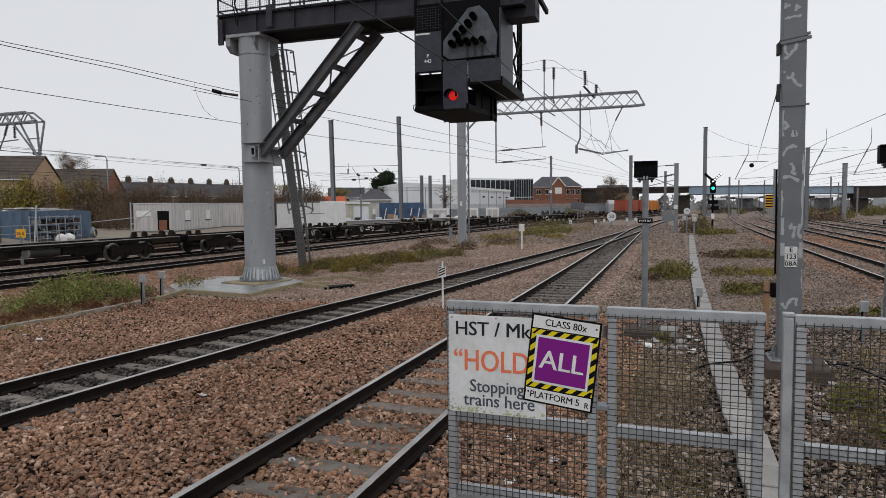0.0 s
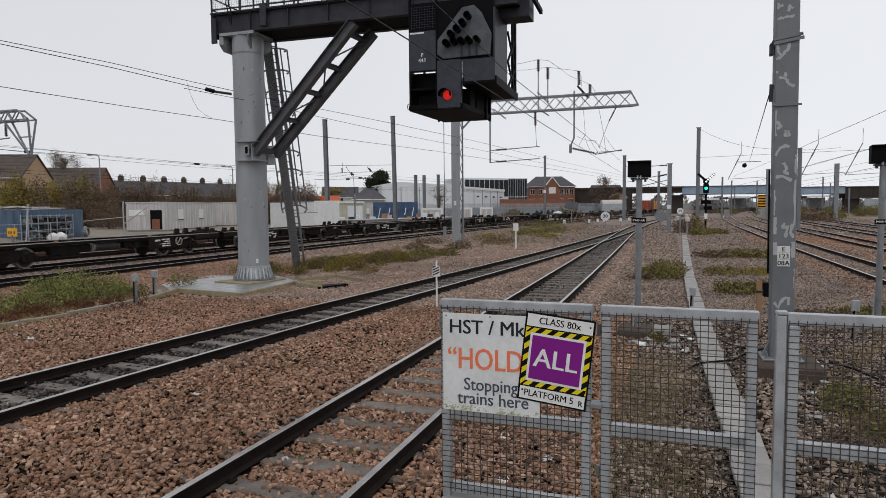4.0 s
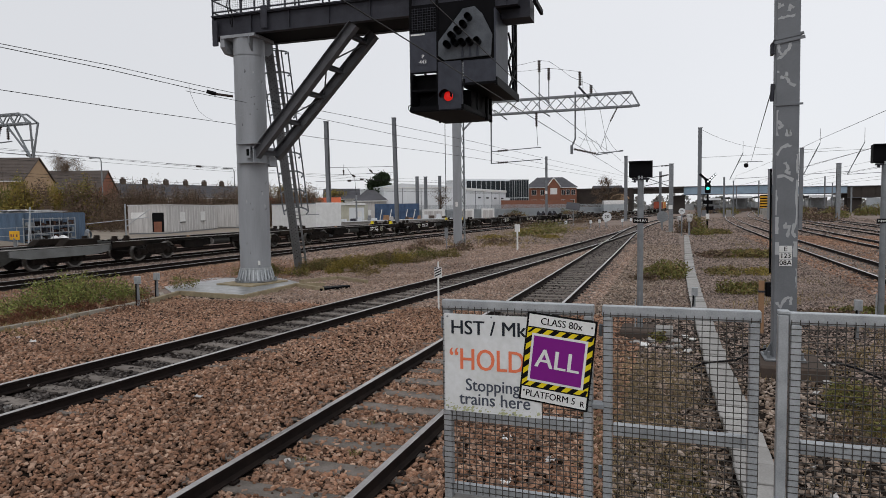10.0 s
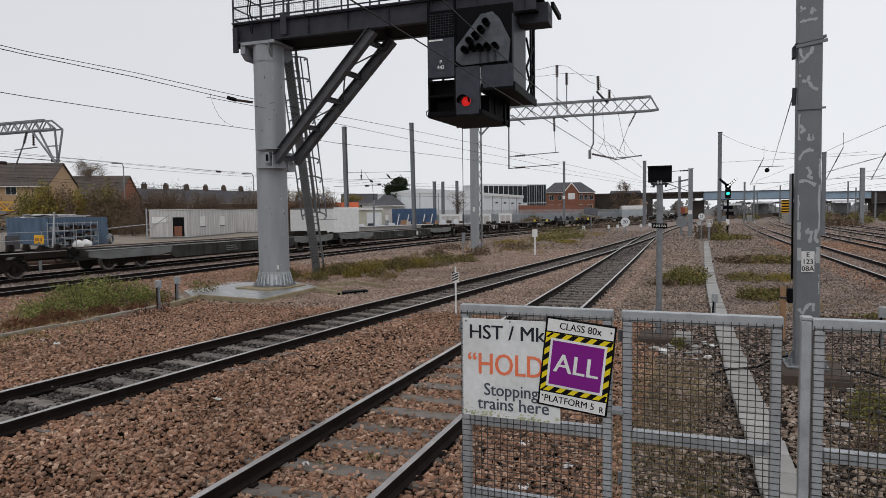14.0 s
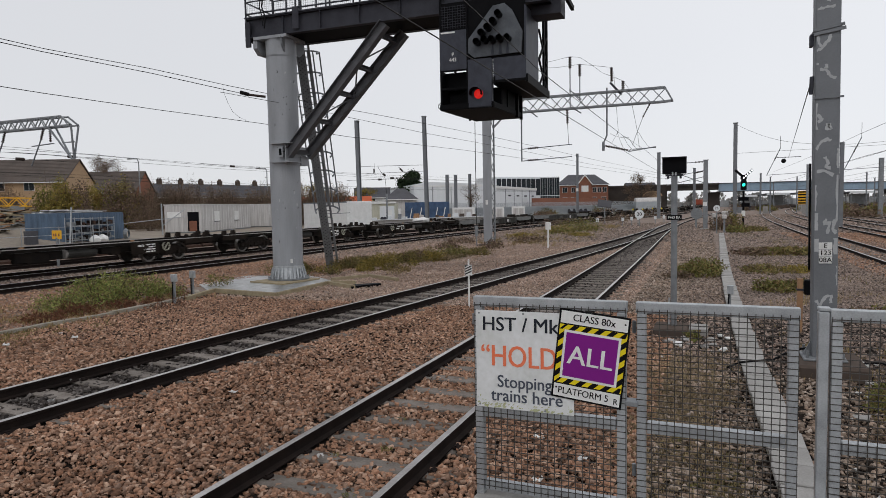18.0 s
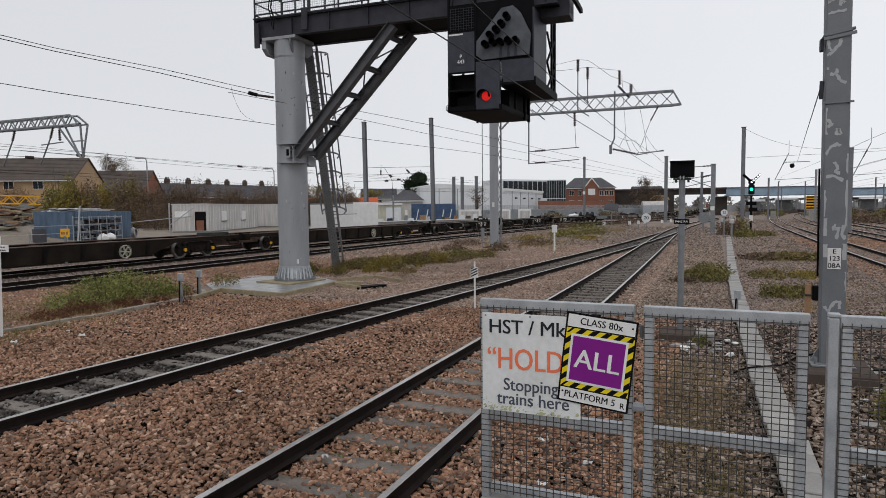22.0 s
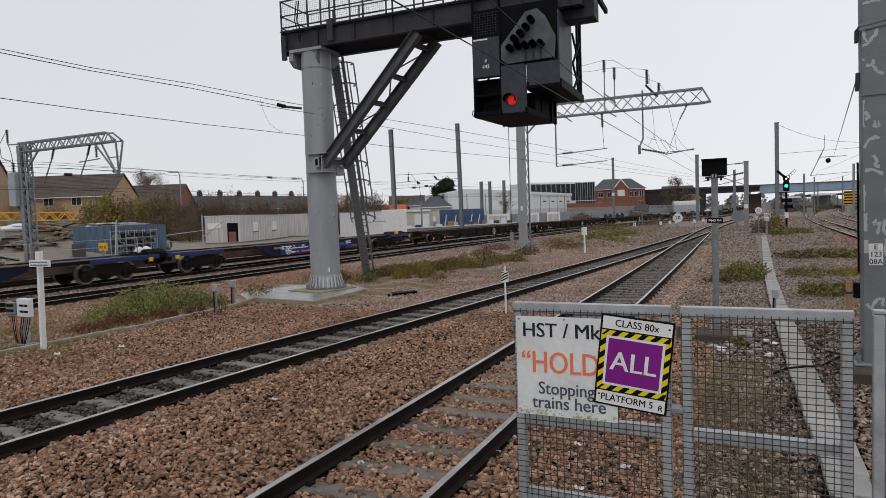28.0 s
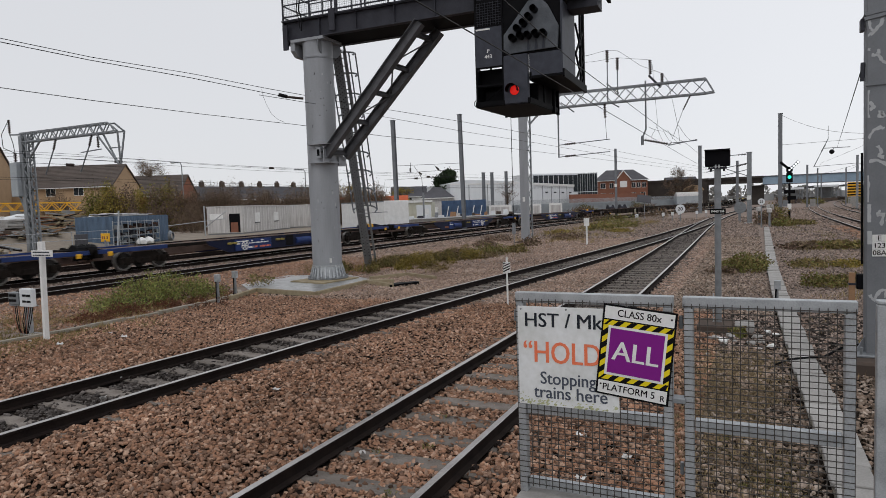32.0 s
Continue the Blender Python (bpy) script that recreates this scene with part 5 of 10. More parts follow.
for x, z0, z1 in ((-8.2, 8.7, 11.9), (-7.58, 9.1, 11.36)):
    part("stand_off", rod(bmesh.new(), (x, 41.8, z0), (x, 41.8, z1 - 0.7), 0.035, 8), M["mastgrey"], tm)
    insulator((x, 41.8, z1 - 0.75), (x, 41.8, z1), tm, 0.10, 7)
insulator((-5.6, 41.8, 10.1), (-5.62, 41.8, 10.98), tm, 0.10, 8)
part("stand_off", bar(bmesh.new(), (-5.7, 41.8, 10.05), (-5.0, 41.8, 9.25), 0.13), M["darksteel"], tm)
insulator((-4.92, 41.8, 9.4), (-4.92, 41.8, 10.09), tm, 0.10, 6)
insulator((-8.38, 41.8, 7.7), (-8.4, 41.8, 8.58), tm, 0.09, 6)
insulator((-3.27, 41.8, 8.68), (-3.74, 41.8, 7.77), tm, 0.055, 7)
for a, b in (((-8.38, 41.8, 7.7), (-8.3, 41.8, 6.35)), ((-3.74, 41.8, 7.77), (-4.36, 41.8, 6.1))):
    part("dropper", rod(bmesh.new(), a, b, 0.014, 5), M["wire"], tm)
for a, b in (((-8.25, 41.8, 9.83), (-7.5, 41.8, 9.15)), ((-8.2, 41.8, 8.75), (-7.5, 41.8, 8.3)), ((-11.2, 41.8, 8.94), (-10.35, 41.8, 8.25))):
    part("outrigger", bar(bmesh.new(), a, b, 0.07), M["mastgrey"], tm)
bm = bmesh.new()
box(bm, TM[0] - 0.75, 41.2, GROUND - 0.1, TM[0] + 0.75, 42.4, GROUND + 0.10, 0.03)
part("foundation", bm, M["brickdark"], tm, "old concrete foundation")
bm = bmesh.new()
box(bm, TM[0] - 0.12, 41.365, 2.6, TM[0] + 0.04, 41.378, 2.9)
part("number_plate", bm, M["white"], tm, "small white plate")
bw_ = thing("balance_weight_rope", "thin hanging tension wire with a small weight beside the lattice mast", "tension wire")
part("rope", rod(bmesh.new(), (-14.25, 40.6, 11.0), (-14.25, 40.6, 1.2), 0.022, 6), M["wire"], bw_)
part("weight", rod(bmesh.new(), (-14.25, 40.6, 0.5), (-14.25, 40.6, 1.2), 0.12, 10), M["galv"], bw_)
part("guide", rod(bmesh.new(), (-14.25, 40.6, GROUND), (-14.25, 40.6, 0.5), 0.03, 6), M["galv"], bw_)


def h_mast(label, x, y, top, w=0.30, material="mastgrey", lean=0.0, base=True, group="plain overhead line masts"):
    t = thing("steel_mast", label, "line mast", group)
    bm = bmesh.new()
    ibeam(bm, (x, y, GROUND), (x + lean, y, top), w, w, w * 0.06)
    part("shaft", bm, M[material], t)
    if base:
        bm = bmesh.new()
        box(bm, x - 0.45, y - 0.45, GROUND - 0.1, x + 0.45, y + 0.45, GROUND + 0.12, 0.02)
        part("foundation", bm, M["concrete"], t)
    bm = bmesh.new()
    box(bm, x - w * 0.62 + lean, y - w * 0.62, top, x + w * 0.62 + lean, y + w * 0.62, top + 0.05)
    part("cap", bm, M[material], t)
    return t


h_mast("dark steel line mast behind the freight track", -30.75, 54.2, 10.75, 0.34, lean=-0.15)
h_mast("dark steel line mast beyond the wagons", -27.7, 63.2, 12.05, 0.36, lean=-0.2)
for x, y, top in ((-38.13, 95, 7.45), (-37.86, 98, 7.55), (-37.59, 104, 7.9)):
    h_mast("grey steel post beside the works fence", x, y, top, 0.42, "mastgrey", base=False)
m975 = h_mast("slim dark mast beside the far wagons", -19.85, 107, 10.7, 0.34)
bm = bmesh.new()
box(bm, -20.05, 106.7, 4.6, -19.65, 106.78, 5.1)
part("number_plate", bm, M["white"], m975, "small white plate")
h_mast("dark steel mast before the brick bridge", -7.6, 114, 10.8, 0.52)
h_mast("slim dark mast beyond the junction", -2.15, 120, 8.3, 0.42)
m2 = h_mast("tall grey steel mast beside the green signal", 2.9, 82, 11.45, 0.42)
bm = bmesh.new()
box(bm, 2.45, 81.7, 0.0, 3.2, 81.8, 0.25)
part("name_board", bm, M["galv_light"], m2, "pale plate")
for x, y, top in ((9.5, 140, 7.8), (11.53, 70, 7.75), (24.7, 118, 8.7), (15.0, 120, 8.2), (40.0, 178, 6.0)):
    h_mast("grey steel mast between the main lines", x, y, top, 0.6 if 20 < x < 30 else 0.32, "galv" if x > 14.65 else "mastgrey", base=False)

# mast with cantilever arms by the junction
cm = h_mast("grey lattice mast with cantilever arms beside the speed boards", -0.2, 68.3, 6.55, 0.42, "galv")
bm = bmesh.new()
for z0, z1, ln in ((6.45, 6.1, -3.2), (5.6, 4.9, -3.8), (5.0, 4.2, -3.6)):
    rod(bm, (-0.2, 68.3, z0), (-0.2 + ln, 68.3, z1 if z1 < 6 else 6.3), 0.035, 6)
rod(bm, (-0.2, 68.3, 4.3), (-3.4, 68.3, 5.6), 0.035, 6)
part("cantilever_arm", bm, M["mastgrey"], cm)
insulator((-0.45, 68.3, 5.5), (-1.3, 68.3, 5.32), cm, 0.08, 6)
insulator((-0.45, 68.3, 6.42), (-1.2, 68.3, 6.40), cm, 0.08, 6)
bm = bmesh.new()
box(bm, -0.42, 68.05, 2.1, -0.05, 68.07, 2.5)
part("number_plate", bm, M["white"], cm, "small white plate")

# the near mast with flaking paint
EX, EY = 1.705, 11.6
em = thing("peeling_mast", "tall grey box mast with flaking paint and a white number plate", "line mast", m=pose(EX, EY, 0, 0, -0.4, 0) @ pose(-EX, -EY, 0))
HW = 0.168
bm = bmesh.new()
box(bm, EX - HW, EY - 0.15, 0.05, EX + HW, EY + 0.15, 11.5, 0.012)
part("shaft", bm, M["mastgrey"], em)
part("cable", bar(bmesh.new(), (EX - HW - 0.022, EY + 0.12, 1.4), (EX - HW - 0.022, EY + 0.12, 3.1), 0.028), M["jet"], em, "black cable duct")
for z, tilt in ((4.08, 0.0), (5.13, 0.03)):
    bm = bmesh.new()
    bar(bm, (EX - HW - 0.025, EY - 0.16, z - tilt), (EX + HW + 0.045, EY - 0.16, z + tilt), 0.02, 0.045 if tilt else 0.03)
    part("clamp_band", bm, M["mastgrey"], em, "bolted clamp band")
    if tilt:
        part("clamp_band", bar(bmesh.new(), (EX - HW - 0.03, EY - 0.165, z - 0.09), (EX + HW + 0.06, EY - 0.165, z - 0.03), 0.02, 0.05), M["mastgrey"], em, "bolted clamp band")
        for s in (-1, 1):
            part("clamp_bolt", rod(bmesh.new(), (EX + s * (HW + 0.02), EY - 0.19, z + s * tilt), (EX + s * (HW + 0.02), EY + 0.19, z + s * tilt), 0.014, 6), M["mastgrey"], em)
        part("bracket", box(bmesh.new(), EX - HW - 0.07, EY - 0.12, z - 0.25, EX - HW - 0.02, EY + 0.02, z - 0.07, 0.006), M["darksteel"], em)
part("stay_shackle", rod(bmesh.new(), (EX - HW - 0.05, EY - 0.1, 4.15), (EX - HW - 0.04, EY - 0.1, 4.42), 0.03, 6), M["darksteel"], em)
rs = random.Random(11)
pf = EY - 0.154
# flaked paint: ragged strokes of pale undercoat
STROKES = (((-0.13, 5.65), (-0.15, 5.58), (-0.07, 5.62)), ((0.0, 5.51), (0.03, 5.60), (0.07, 5.55)), ((-0.15, 5.41), (-0.05, 5.43), (0.09, 5.44)),
           ((-0.155, 5.02), (-0.12, 4.90), (-0.08, 4.83), (-0.155, 4.80)), ((0.03, 5.03), (0.02, 4.95), (-0.07, 4.85)), ((-0.14, 4.61), (-0.14, 4.58)),
           ((-0.11, 4.51), (-0.03, 4.50), (0.02, 4.41), (0.11, 4.36)), ((-0.01, 4.58), (-0.03, 4.51)), ((-0.14, 3.83), (-0.07, 3.76), (-0.13, 3.71)),
           ((0.01, 3.69), (-0.01, 3.61), (0.05, 3.61), (0.02, 3.68)), ((-0.15, 3.30), (-0.08, 3.41), (0.01, 3.45), (0.05, 3.42)),
           ((-0.03, 3.18), (0.02, 3.10), (-0.02, 3.02), (0.05, 3.01)), ((-0.14, 2.96), (-0.02, 2.97), (0.09, 2.89)),
           ((0.0, 2.23), (-0.03, 2.14), (0.05, 2.18), (0.02, 2.0)), ((0.12, 2.22), (0.09, 2.07), (0.14, 2.0)), ((-0.12, 0.96), (-0.07, 0.87), (0.0, 1.02), (0.08, 1.04), (0.08, 0.92)),
           ((-0.10, 6.1), (0.0, 6.0), (0.08, 6.12)), ((-0.06, 6.4), (0.05, 6.34)))
for stroke in STROKES:
    bm = bmesh.new()
    left, right = [], []
    pts = [Vector(a).lerp(Vector(b), u / 4) for a, b in zip(stroke, stroke[1:]) for u in range(4)] + [Vector(stroke[-1])]
    for i, q in enumerate(pts):
        d = (pts[min(i + 1, len(pts) - 1)] - pts[max(i - 1, 0)]).normalized()
        n = Vector((-d.y, d.x))
        for side_, sg_ in ((left, 1), (right, -1)):
            e = q + n * sg_ * rs.uniform(0.010, 0.032) + d * rs.uniform(-0.006, 0.006)
            side_.append(bm.verts.new((EX + min(max(e.x, -0.156), 0.156), pf, e.y)))
    for i in range(len(pts) - 1):
        bm.faces.new((left[i], right[i], right[i + 1], left[i + 1]))
    for f in bm.faces:
        f.normal_update()
        if f.normal.y > 0:
            f.normal_flip()
    part("bare_patch", bm, M["peel"], em, "pale patch where paint has flaked")
for x0, x1, z0, z1 in ((-0.156, -0.115, 2.05, 2.32), (-0.156, -0.10, 1.72, 1.92), (0.10, 0.156, 1.68, 1.93), (-0.156, -0.13, 2.35, 2.75), (0.13, 0.156, 2.2, 2.9), (-0.156, -0.13, 3.6, 4.0), (0.135, 0.156, 3.0, 3.3), (0.14, 0.156, 1.2, 1.5)):
    bm = bmesh.new()
    n = 6
    cols = [[bm.verts.new((EX + (x0 if k == 0 else x1) + (rs.uniform(-0.012, 0.012) if abs(x0 if k == 0 else x1) < 0.15 else 0), pf, z0 + (z1 - z0) * i / n)) for i in range(n + 1)] for k in (0, 1)]
    for i in range(n):
        bm.faces.new((cols[0][i], cols[1][i], cols[1][i + 1], cols[0][i + 1]))
    part("bare_edge", bm, M["peel"], em, "pale flaked edge")
bm = bmesh.new()
for i, z in enumerate((1.81, 1.70, 1.59)):
    box(bm, EX - 0.095, EY - 0.165, z - 0.053, EX + 0.085, EY - 0.151, z + 0.053, 0.004)
npl = part("number_plate", bm, M["white"], em, "white number plate")
for tx, z in (("E", 1.81), ("123", 1.70), ("08A", 1.59)):
    letters("lettering", tx, 0.105, M["jet"], npl, pose(EX - 0.005, EY - 0.167, z, 90), "black lettering")
bm = bmesh.new()
box(bm, EX - 0.30, EY - 0.30, 0.02, EX + 0.30, EY + 0.30, 0.06, 0.01)
for s in (-1, 1):
    for q in (-1, 1):
        rod(bm, (EX + s * 0.24, EY + q * 0.24, 0.06), (EX + s * 0.24, EY + q * 0.24, 0.17), 0.022, 8)
for s in (-1, 1):
    prism(bm, [(EX + s * HW, 0.06), (EX + s * 0.29, 0.06), (EX + s * HW, 0.30)], "y", EY - 0.02, EY + 0.02)
part("base_plate", bm, M["galv"], em)
bm = bmesh.new()
box(bm, EX - 0.42, EY - 0.62, GROUND - 0.2, EX + 0.55, EY + 0.5, 0.02, 0.04)
part("foundation", bm, M["brickdark"], em, "stained concrete foundation")

# ---- small signals and posts by the platform ----
def repeater(label, x, y, text, up=0.0, down=0.0, w=0.232, h=0.33):
    t = thing("banner_signal", label, "signal", "black box signals on grey posts")
    z0 = 3.11 + up
    part("post", rod(bmesh.new(), (x, y, GROUND), (x, y, z0 - 0.05), 0.062, 16), M["galv"], t)
    bm = bmesh.new()
    box(bm, x - w, y - 0.10, z0, x + w, y + 0.12, z0 + h, 0.012)
    part("box", bm, M["black"], t, "matt black box")
    part("visor", box(bmesh.new(), x - w - 0.005, y - 0.16, z0 + h - 0.02, x + w + 0.005, y - 0.08, z0 + h + 0.005), M["black"], t)
    part("bracket", box(bmesh.new(), x - 0.17, y - 0.07, z0 - 0.05, x + 0.17, y + 0.07, z0 - 0.01), M["darksteel"], t)
    for s in (-0.12, 0.12):
        part("clamp", box(bmesh.new(), x + s - 0.02, y - 0.05, z0 - 0.10, x + s + 0.02, y + 0.05, z0 - 0.05), M["darksteel"], t)
    for s in (-0.03, 0.03):
        part("bolt", box(bmesh.new(), x + s - 0.014, y - 0.12, z0 - 0.04, x + s + 0.014, y - 0.10, z0 + 0.03), M["galv_light"], t)
    zp = 2.215 - down
    bm = bmesh.new()
    box(bm, x - 0.145, y - 0.085, zp - 0.05, x + 0.15, y - 0.07, zp + 0.05, 0.003)
    p = part("name_plate", bm, M["jet"], t, "black plate with white characters")
    letters("lettering", text, 0.068, M["white"], p, pose(x + 0.004, y - 0.087, zp - 0.002, 90), "white lettering")
    bm = bmesh.new()
    box(bm, x - 0.25, y - 0.25, GROUND - 0.1, x + 0.25, y + 0.25, GROUND + 0.10, 0.02)
    part("foundation", bm, M["concrete"], t)
    part("cable_pipe", rod(bmesh.new(), (x - 0.09, y - 0.02, GROUND), (x - 0.09, y - 0.02, 0.55), 0.016, 6), M["galv_light"], t)
    return t


repeater("black banner signal on a grey post beside the platform track", -0.64, 14.1, "P443 RA")
repeater("black banner signal on a grey post beside the main line", 4.25, 16.2, "P449 RA", 0.26, 0.085, 0.245, 0.39)

mk = thing("marker_post", "white trackside post with a black striped marker board", "marker post")
MX, MY = -5.82, 15.9
part("post", bar(bmesh.new(), (MX, MY, GROUND), (MX, MY, 1.12), 0.055, 0.03), M["white"], mk)
bm = bmesh.new()
box(bm, MX - 0.10, MY - 0.035, 0.70, MX + 0.105, MY - 0.018, 0.98, 0.004)
mb = part("marker_board", bm, M["white"], mk)
bm = bmesh.new()
for k in range(4):
    z = 0.715 + 0.068 * k
    prism(bm, [(MX - 0.09, z), (MX + 0.095, z + 0.085), (MX + 0.095, min(z + 0.12, 0.97)), (MX - 0.09, z + 0.035)] if k < 3 else [(MX - 0.09, z), (MX + 0.02, z + 0.05), (MX - 0.09, z + 0.05)], "y", MY - 0.038, MY - 0.036)
part("stripes", bm, M["jet"], mb, "black diagonal stripes")


def stub(label, x, y, top, w=0.09, dark=True):
    t = thing("short_post", label, "post", "short grey trackside posts")
    part("stem", bar(bmesh.new(), (x, y, GROUND), (x, y, top - 0.16), w * 0.62), M["galv"], t)
    part("head", box(bmesh.new(), x - w, y - w * 0.6, top - 0.22, x + w, y + w * 0.6, top, 0.01), M["galv_light"], t)
    if dark:
        part("cable", rod(bmesh.new(), (x - 0.05, y - 0.03, GROUND), (x - 0.03, y - 0.03, top - 0.2), 0.02, 6), M["jet"], t, "black cable")
    return t


stub("short grey post beside the trough kerb", -14.52, 14.45, 0.68)
stub("short grey post beside the damp slab", -14.92, 15.6, 0.66)
stub("short grey post beside the cable trough lids", 0.54, 17.6, 0.42, 0.075)
stub("short grey post beside the main line", 3.45, 14.6, 0.62, 0.07)
stub("short grey post by the low mesh barrier", 2.95, 8.9, 0.52, 0.07)
wp = thing("distance_post", "slim white post with a small square head", "post")
part("post", bar(bmesh.new(), (-9.25, 39.9, GROUND), (-9.25, 39.9, 1.0), 0.09), M["white"], wp)
part("head", box(bmesh.new(), -9.41, 39.83, 0.95, -9.09, 39.97, 1.42, 0.02), M["white"], wp)

op = thing("timber_post", "orange brown timber post with a black relay box", "post")
part("post", bar(bmesh.new(), (1.76, 14.9, GROUND), (1.76, 14.9, 0.92), 0.10), M["timber"], op)
part("relay_box", box(bmesh.new(), 1.83, 14.8, 0.60, 2.0, 14.98, 0.90, 0.015), M["black"], op, "black box")
part("strap", box(bmesh.new(), 1.70, 14.835, 0.68, 1.84, 14.965, 0.72), M["darksteel"], op)

# left foreground: sign post and cable terminal
sp = thing("limit_sign", "leaning white post with a small white notice board", "sign post")
part("post", bar(bmesh.new(), (-14.28, 9.02, GROUND), (-14.21, 9.02, 1.80), 0.10, 0.08), M["white"], sp)
nb = part("board", box(bmesh.new(), -14.48, 8.95, 1.685, -13.76, 8.975, 1.83, 0.006), M["white"], sp)
bm = bmesh.new()
for z in (1.79, 1.725):
    x = -14.42
    rs = random.Random(int(z * 1000))
    while x < -13.86:
        w = rs.uniform(0.03, 0.09)
        box(bm, x, 8.944, z - 0.012, min(x + w, -13.81), 8.950, z + 0.012)
        x += w + 0.02
part("writing_bars", bm, M["ink"], nb, "dark writing too small to read")
part("camera_box", box(bmesh.new(), -14.29, 8.97, 1.83, -14.14, 9.07, 2.02, 0.01), M["white"], sp)
ct = thing("cable_terminal", "pale grey terminal boxes on a post with hanging cables", "cable terminal")
part("post", bar(bmesh.new(), (-15.42, 9.36, GROUND), (-15.40, 9.36, 0.86), 0.12), M["galv_light"], ct)
pale = part("terminal_box", box(bmesh.new(), -15.42, 9.18, 0.50, -14.98, 9.30, 0.92, 0.012), M["cladding"], ct, "pale grey terminal box")
for z in (0.60, 0.74):
    for x in (-15.30, -15.14):
        part("slot", box(bmesh.new(), x, 9.168, z, x + 0.13, 9.182, z + 0.05), M["jet"], pale)
dim = part("terminal_box", box(bmesh.new(), -15.88, 9.20, 0.54, -15.52, 9.32, 0.82, 0.012), M["galv"], ct, "dull grey terminal box")
for z in (0.60, 0.72):
    part("slot", box(bmesh.new(), -15.84, 9.188, z, -15.58, 9.202, z + 0.06), M["jet"], dim)
part("shelf", box(bmesh.new(), -15.9, 9.22, 0.50, -15.0, 9.36, 0.53, 0.006), M["galv"], ct)
for k in range(9):
    x = -15.82 + 0.07 * k if k < 4 else -15.36 + 0.075 * (k - 4)
    e = -15.52 + 0.025 * k
    part("cable", path_rod(bmesh.new(), [(x, 9.26, 0.52), (x + (0.05 if k < 4 else -0.02), 9.24, 0.36), (x + (0.10 if k < 4 else -0.06), 9.22, 0.16), (x * 0.4 + e * 0.6, 9.22, -0.04), (e, 9.24, GROUND - 0.02)], 0.010), M["jet"] if k % 3 else M["brickred"], ct)
part("foot", box(bmesh.new(), -15.6, 9.2, GROUND - 0.05, -15.15, 9.5, GROUND + 0.05, 0.02), M["concrete"], ct)

# concrete trough along the left, and the pale lid line along the right
lk = thing("cable_trough", "low concrete cable trough along the bramble strip", "cable trough", kind="structure")
kpts = [(-14.75, 4.0), (-14.8, 8.0), (-14.78, 10.4), (-14.7, 12.4), (-14.85, 14.6), (-15.3, 16.2), (-15.9, 16.75)]
for a, b in zip(kpts, kpts[1:]):
    va, vb = Vector((*a, 0)), Vector((*b, 0))
    n = max(1, round((vb - va).length / 0.95))
    for i in range(n):
        p, q = va.lerp(vb, i / n), va.lerp(vb, (i + 0.985) / n)
        z = GROUND + 0.01 + random.uniform(-0.015, 0.02)
        part("trough_section", bar(bmesh.new(), (p.x, p.y, z), (q.x, q.y, z), 0.15, 0.14), M["mossy"], lk)
tr = thing("cable_trough", "pale concrete cable trough lids along the main line", "cable trough", kind="structure")
lid = bmesh.new()
box(lid, -0.185, 0.004, -0.05, 0.185, 0.496, 0.0, 0.008)
LID = finish("lid", lid, M["concrete"])
side_bm = bmesh.new()
box(side_bm, -0.17, 0, -0.3, 0.17, 0.5, -0.052)
BODY = finish("trough_body", side_bm, M["mossy"])
lid_line = smooth([(0.84, 3.9), (0.80, 6.5), (0.73, 10), (0.64, 20), (0.86, 42), (1.1, 60)])
y = 4.0
rs = random.Random(3)
while y < 58:
    if not 36 < y < 37 and not 44.5 < y < 45.5:
        x = float(lid_line(y))
        share("lid", LID, tr, pose(x + rs.uniform(-0.012, 0.012), y, GROUND + 0.13 + rs.uniform(-0.012, 0.012), rs.uniform(-1, 1), rs.uniform(-1.5, 1.5), rs.uniform(-1.5, 1.5)))
        share("trough_body", BODY, tr, pose(x, y, GROUND + 0.12))
    y += 0.5
# ---- the freight train of empty container flats ----
WR = 0.46


def wheelset():
    """Axle and both wheels turned as one body."""
    half = [(0.0, 0.085), (0.667, 0.085), (0.667, WR + 0.03), (0.692, WR + 0.03), (0.697, WR), (0.817, WR - 0.006), (0.817, WR * 0.86), (0.79, WR * 0.82), (0.79, 0.19), (0.83, 0.14), (0.912, 0.13), (0.912, 0.08), (1.0, 0.08), (1.0, 0.001)]
    line = [(-x, r) for x, r in reversed(half[1:])] + half
    bm = bmesh.new()
    n = 28
    rings = [[bm.verts.new((x, r * math.cos(2 * math.pi * k / n), r * math.sin(2 * math.pi * k / n))) for k in range(n)] for x, r in line]
    for (a, (xa, ra)), (b, (xb, rb)) in zip(zip(rings, line), zip(rings[1:], line[1:])):
        for k in range(n):
            f = bm.faces.new((a[k], a[(k + 1) % n], b[(k + 1) % n], b[k]))
            f.material_index = 1 if min(ra, rb) > WR * 0.80 else 0
    bmesh.ops.recalc_face_normals(bm, faces=bm.faces)
    return finish("wheelset", bm, [M["wheel"], M["tread"]])


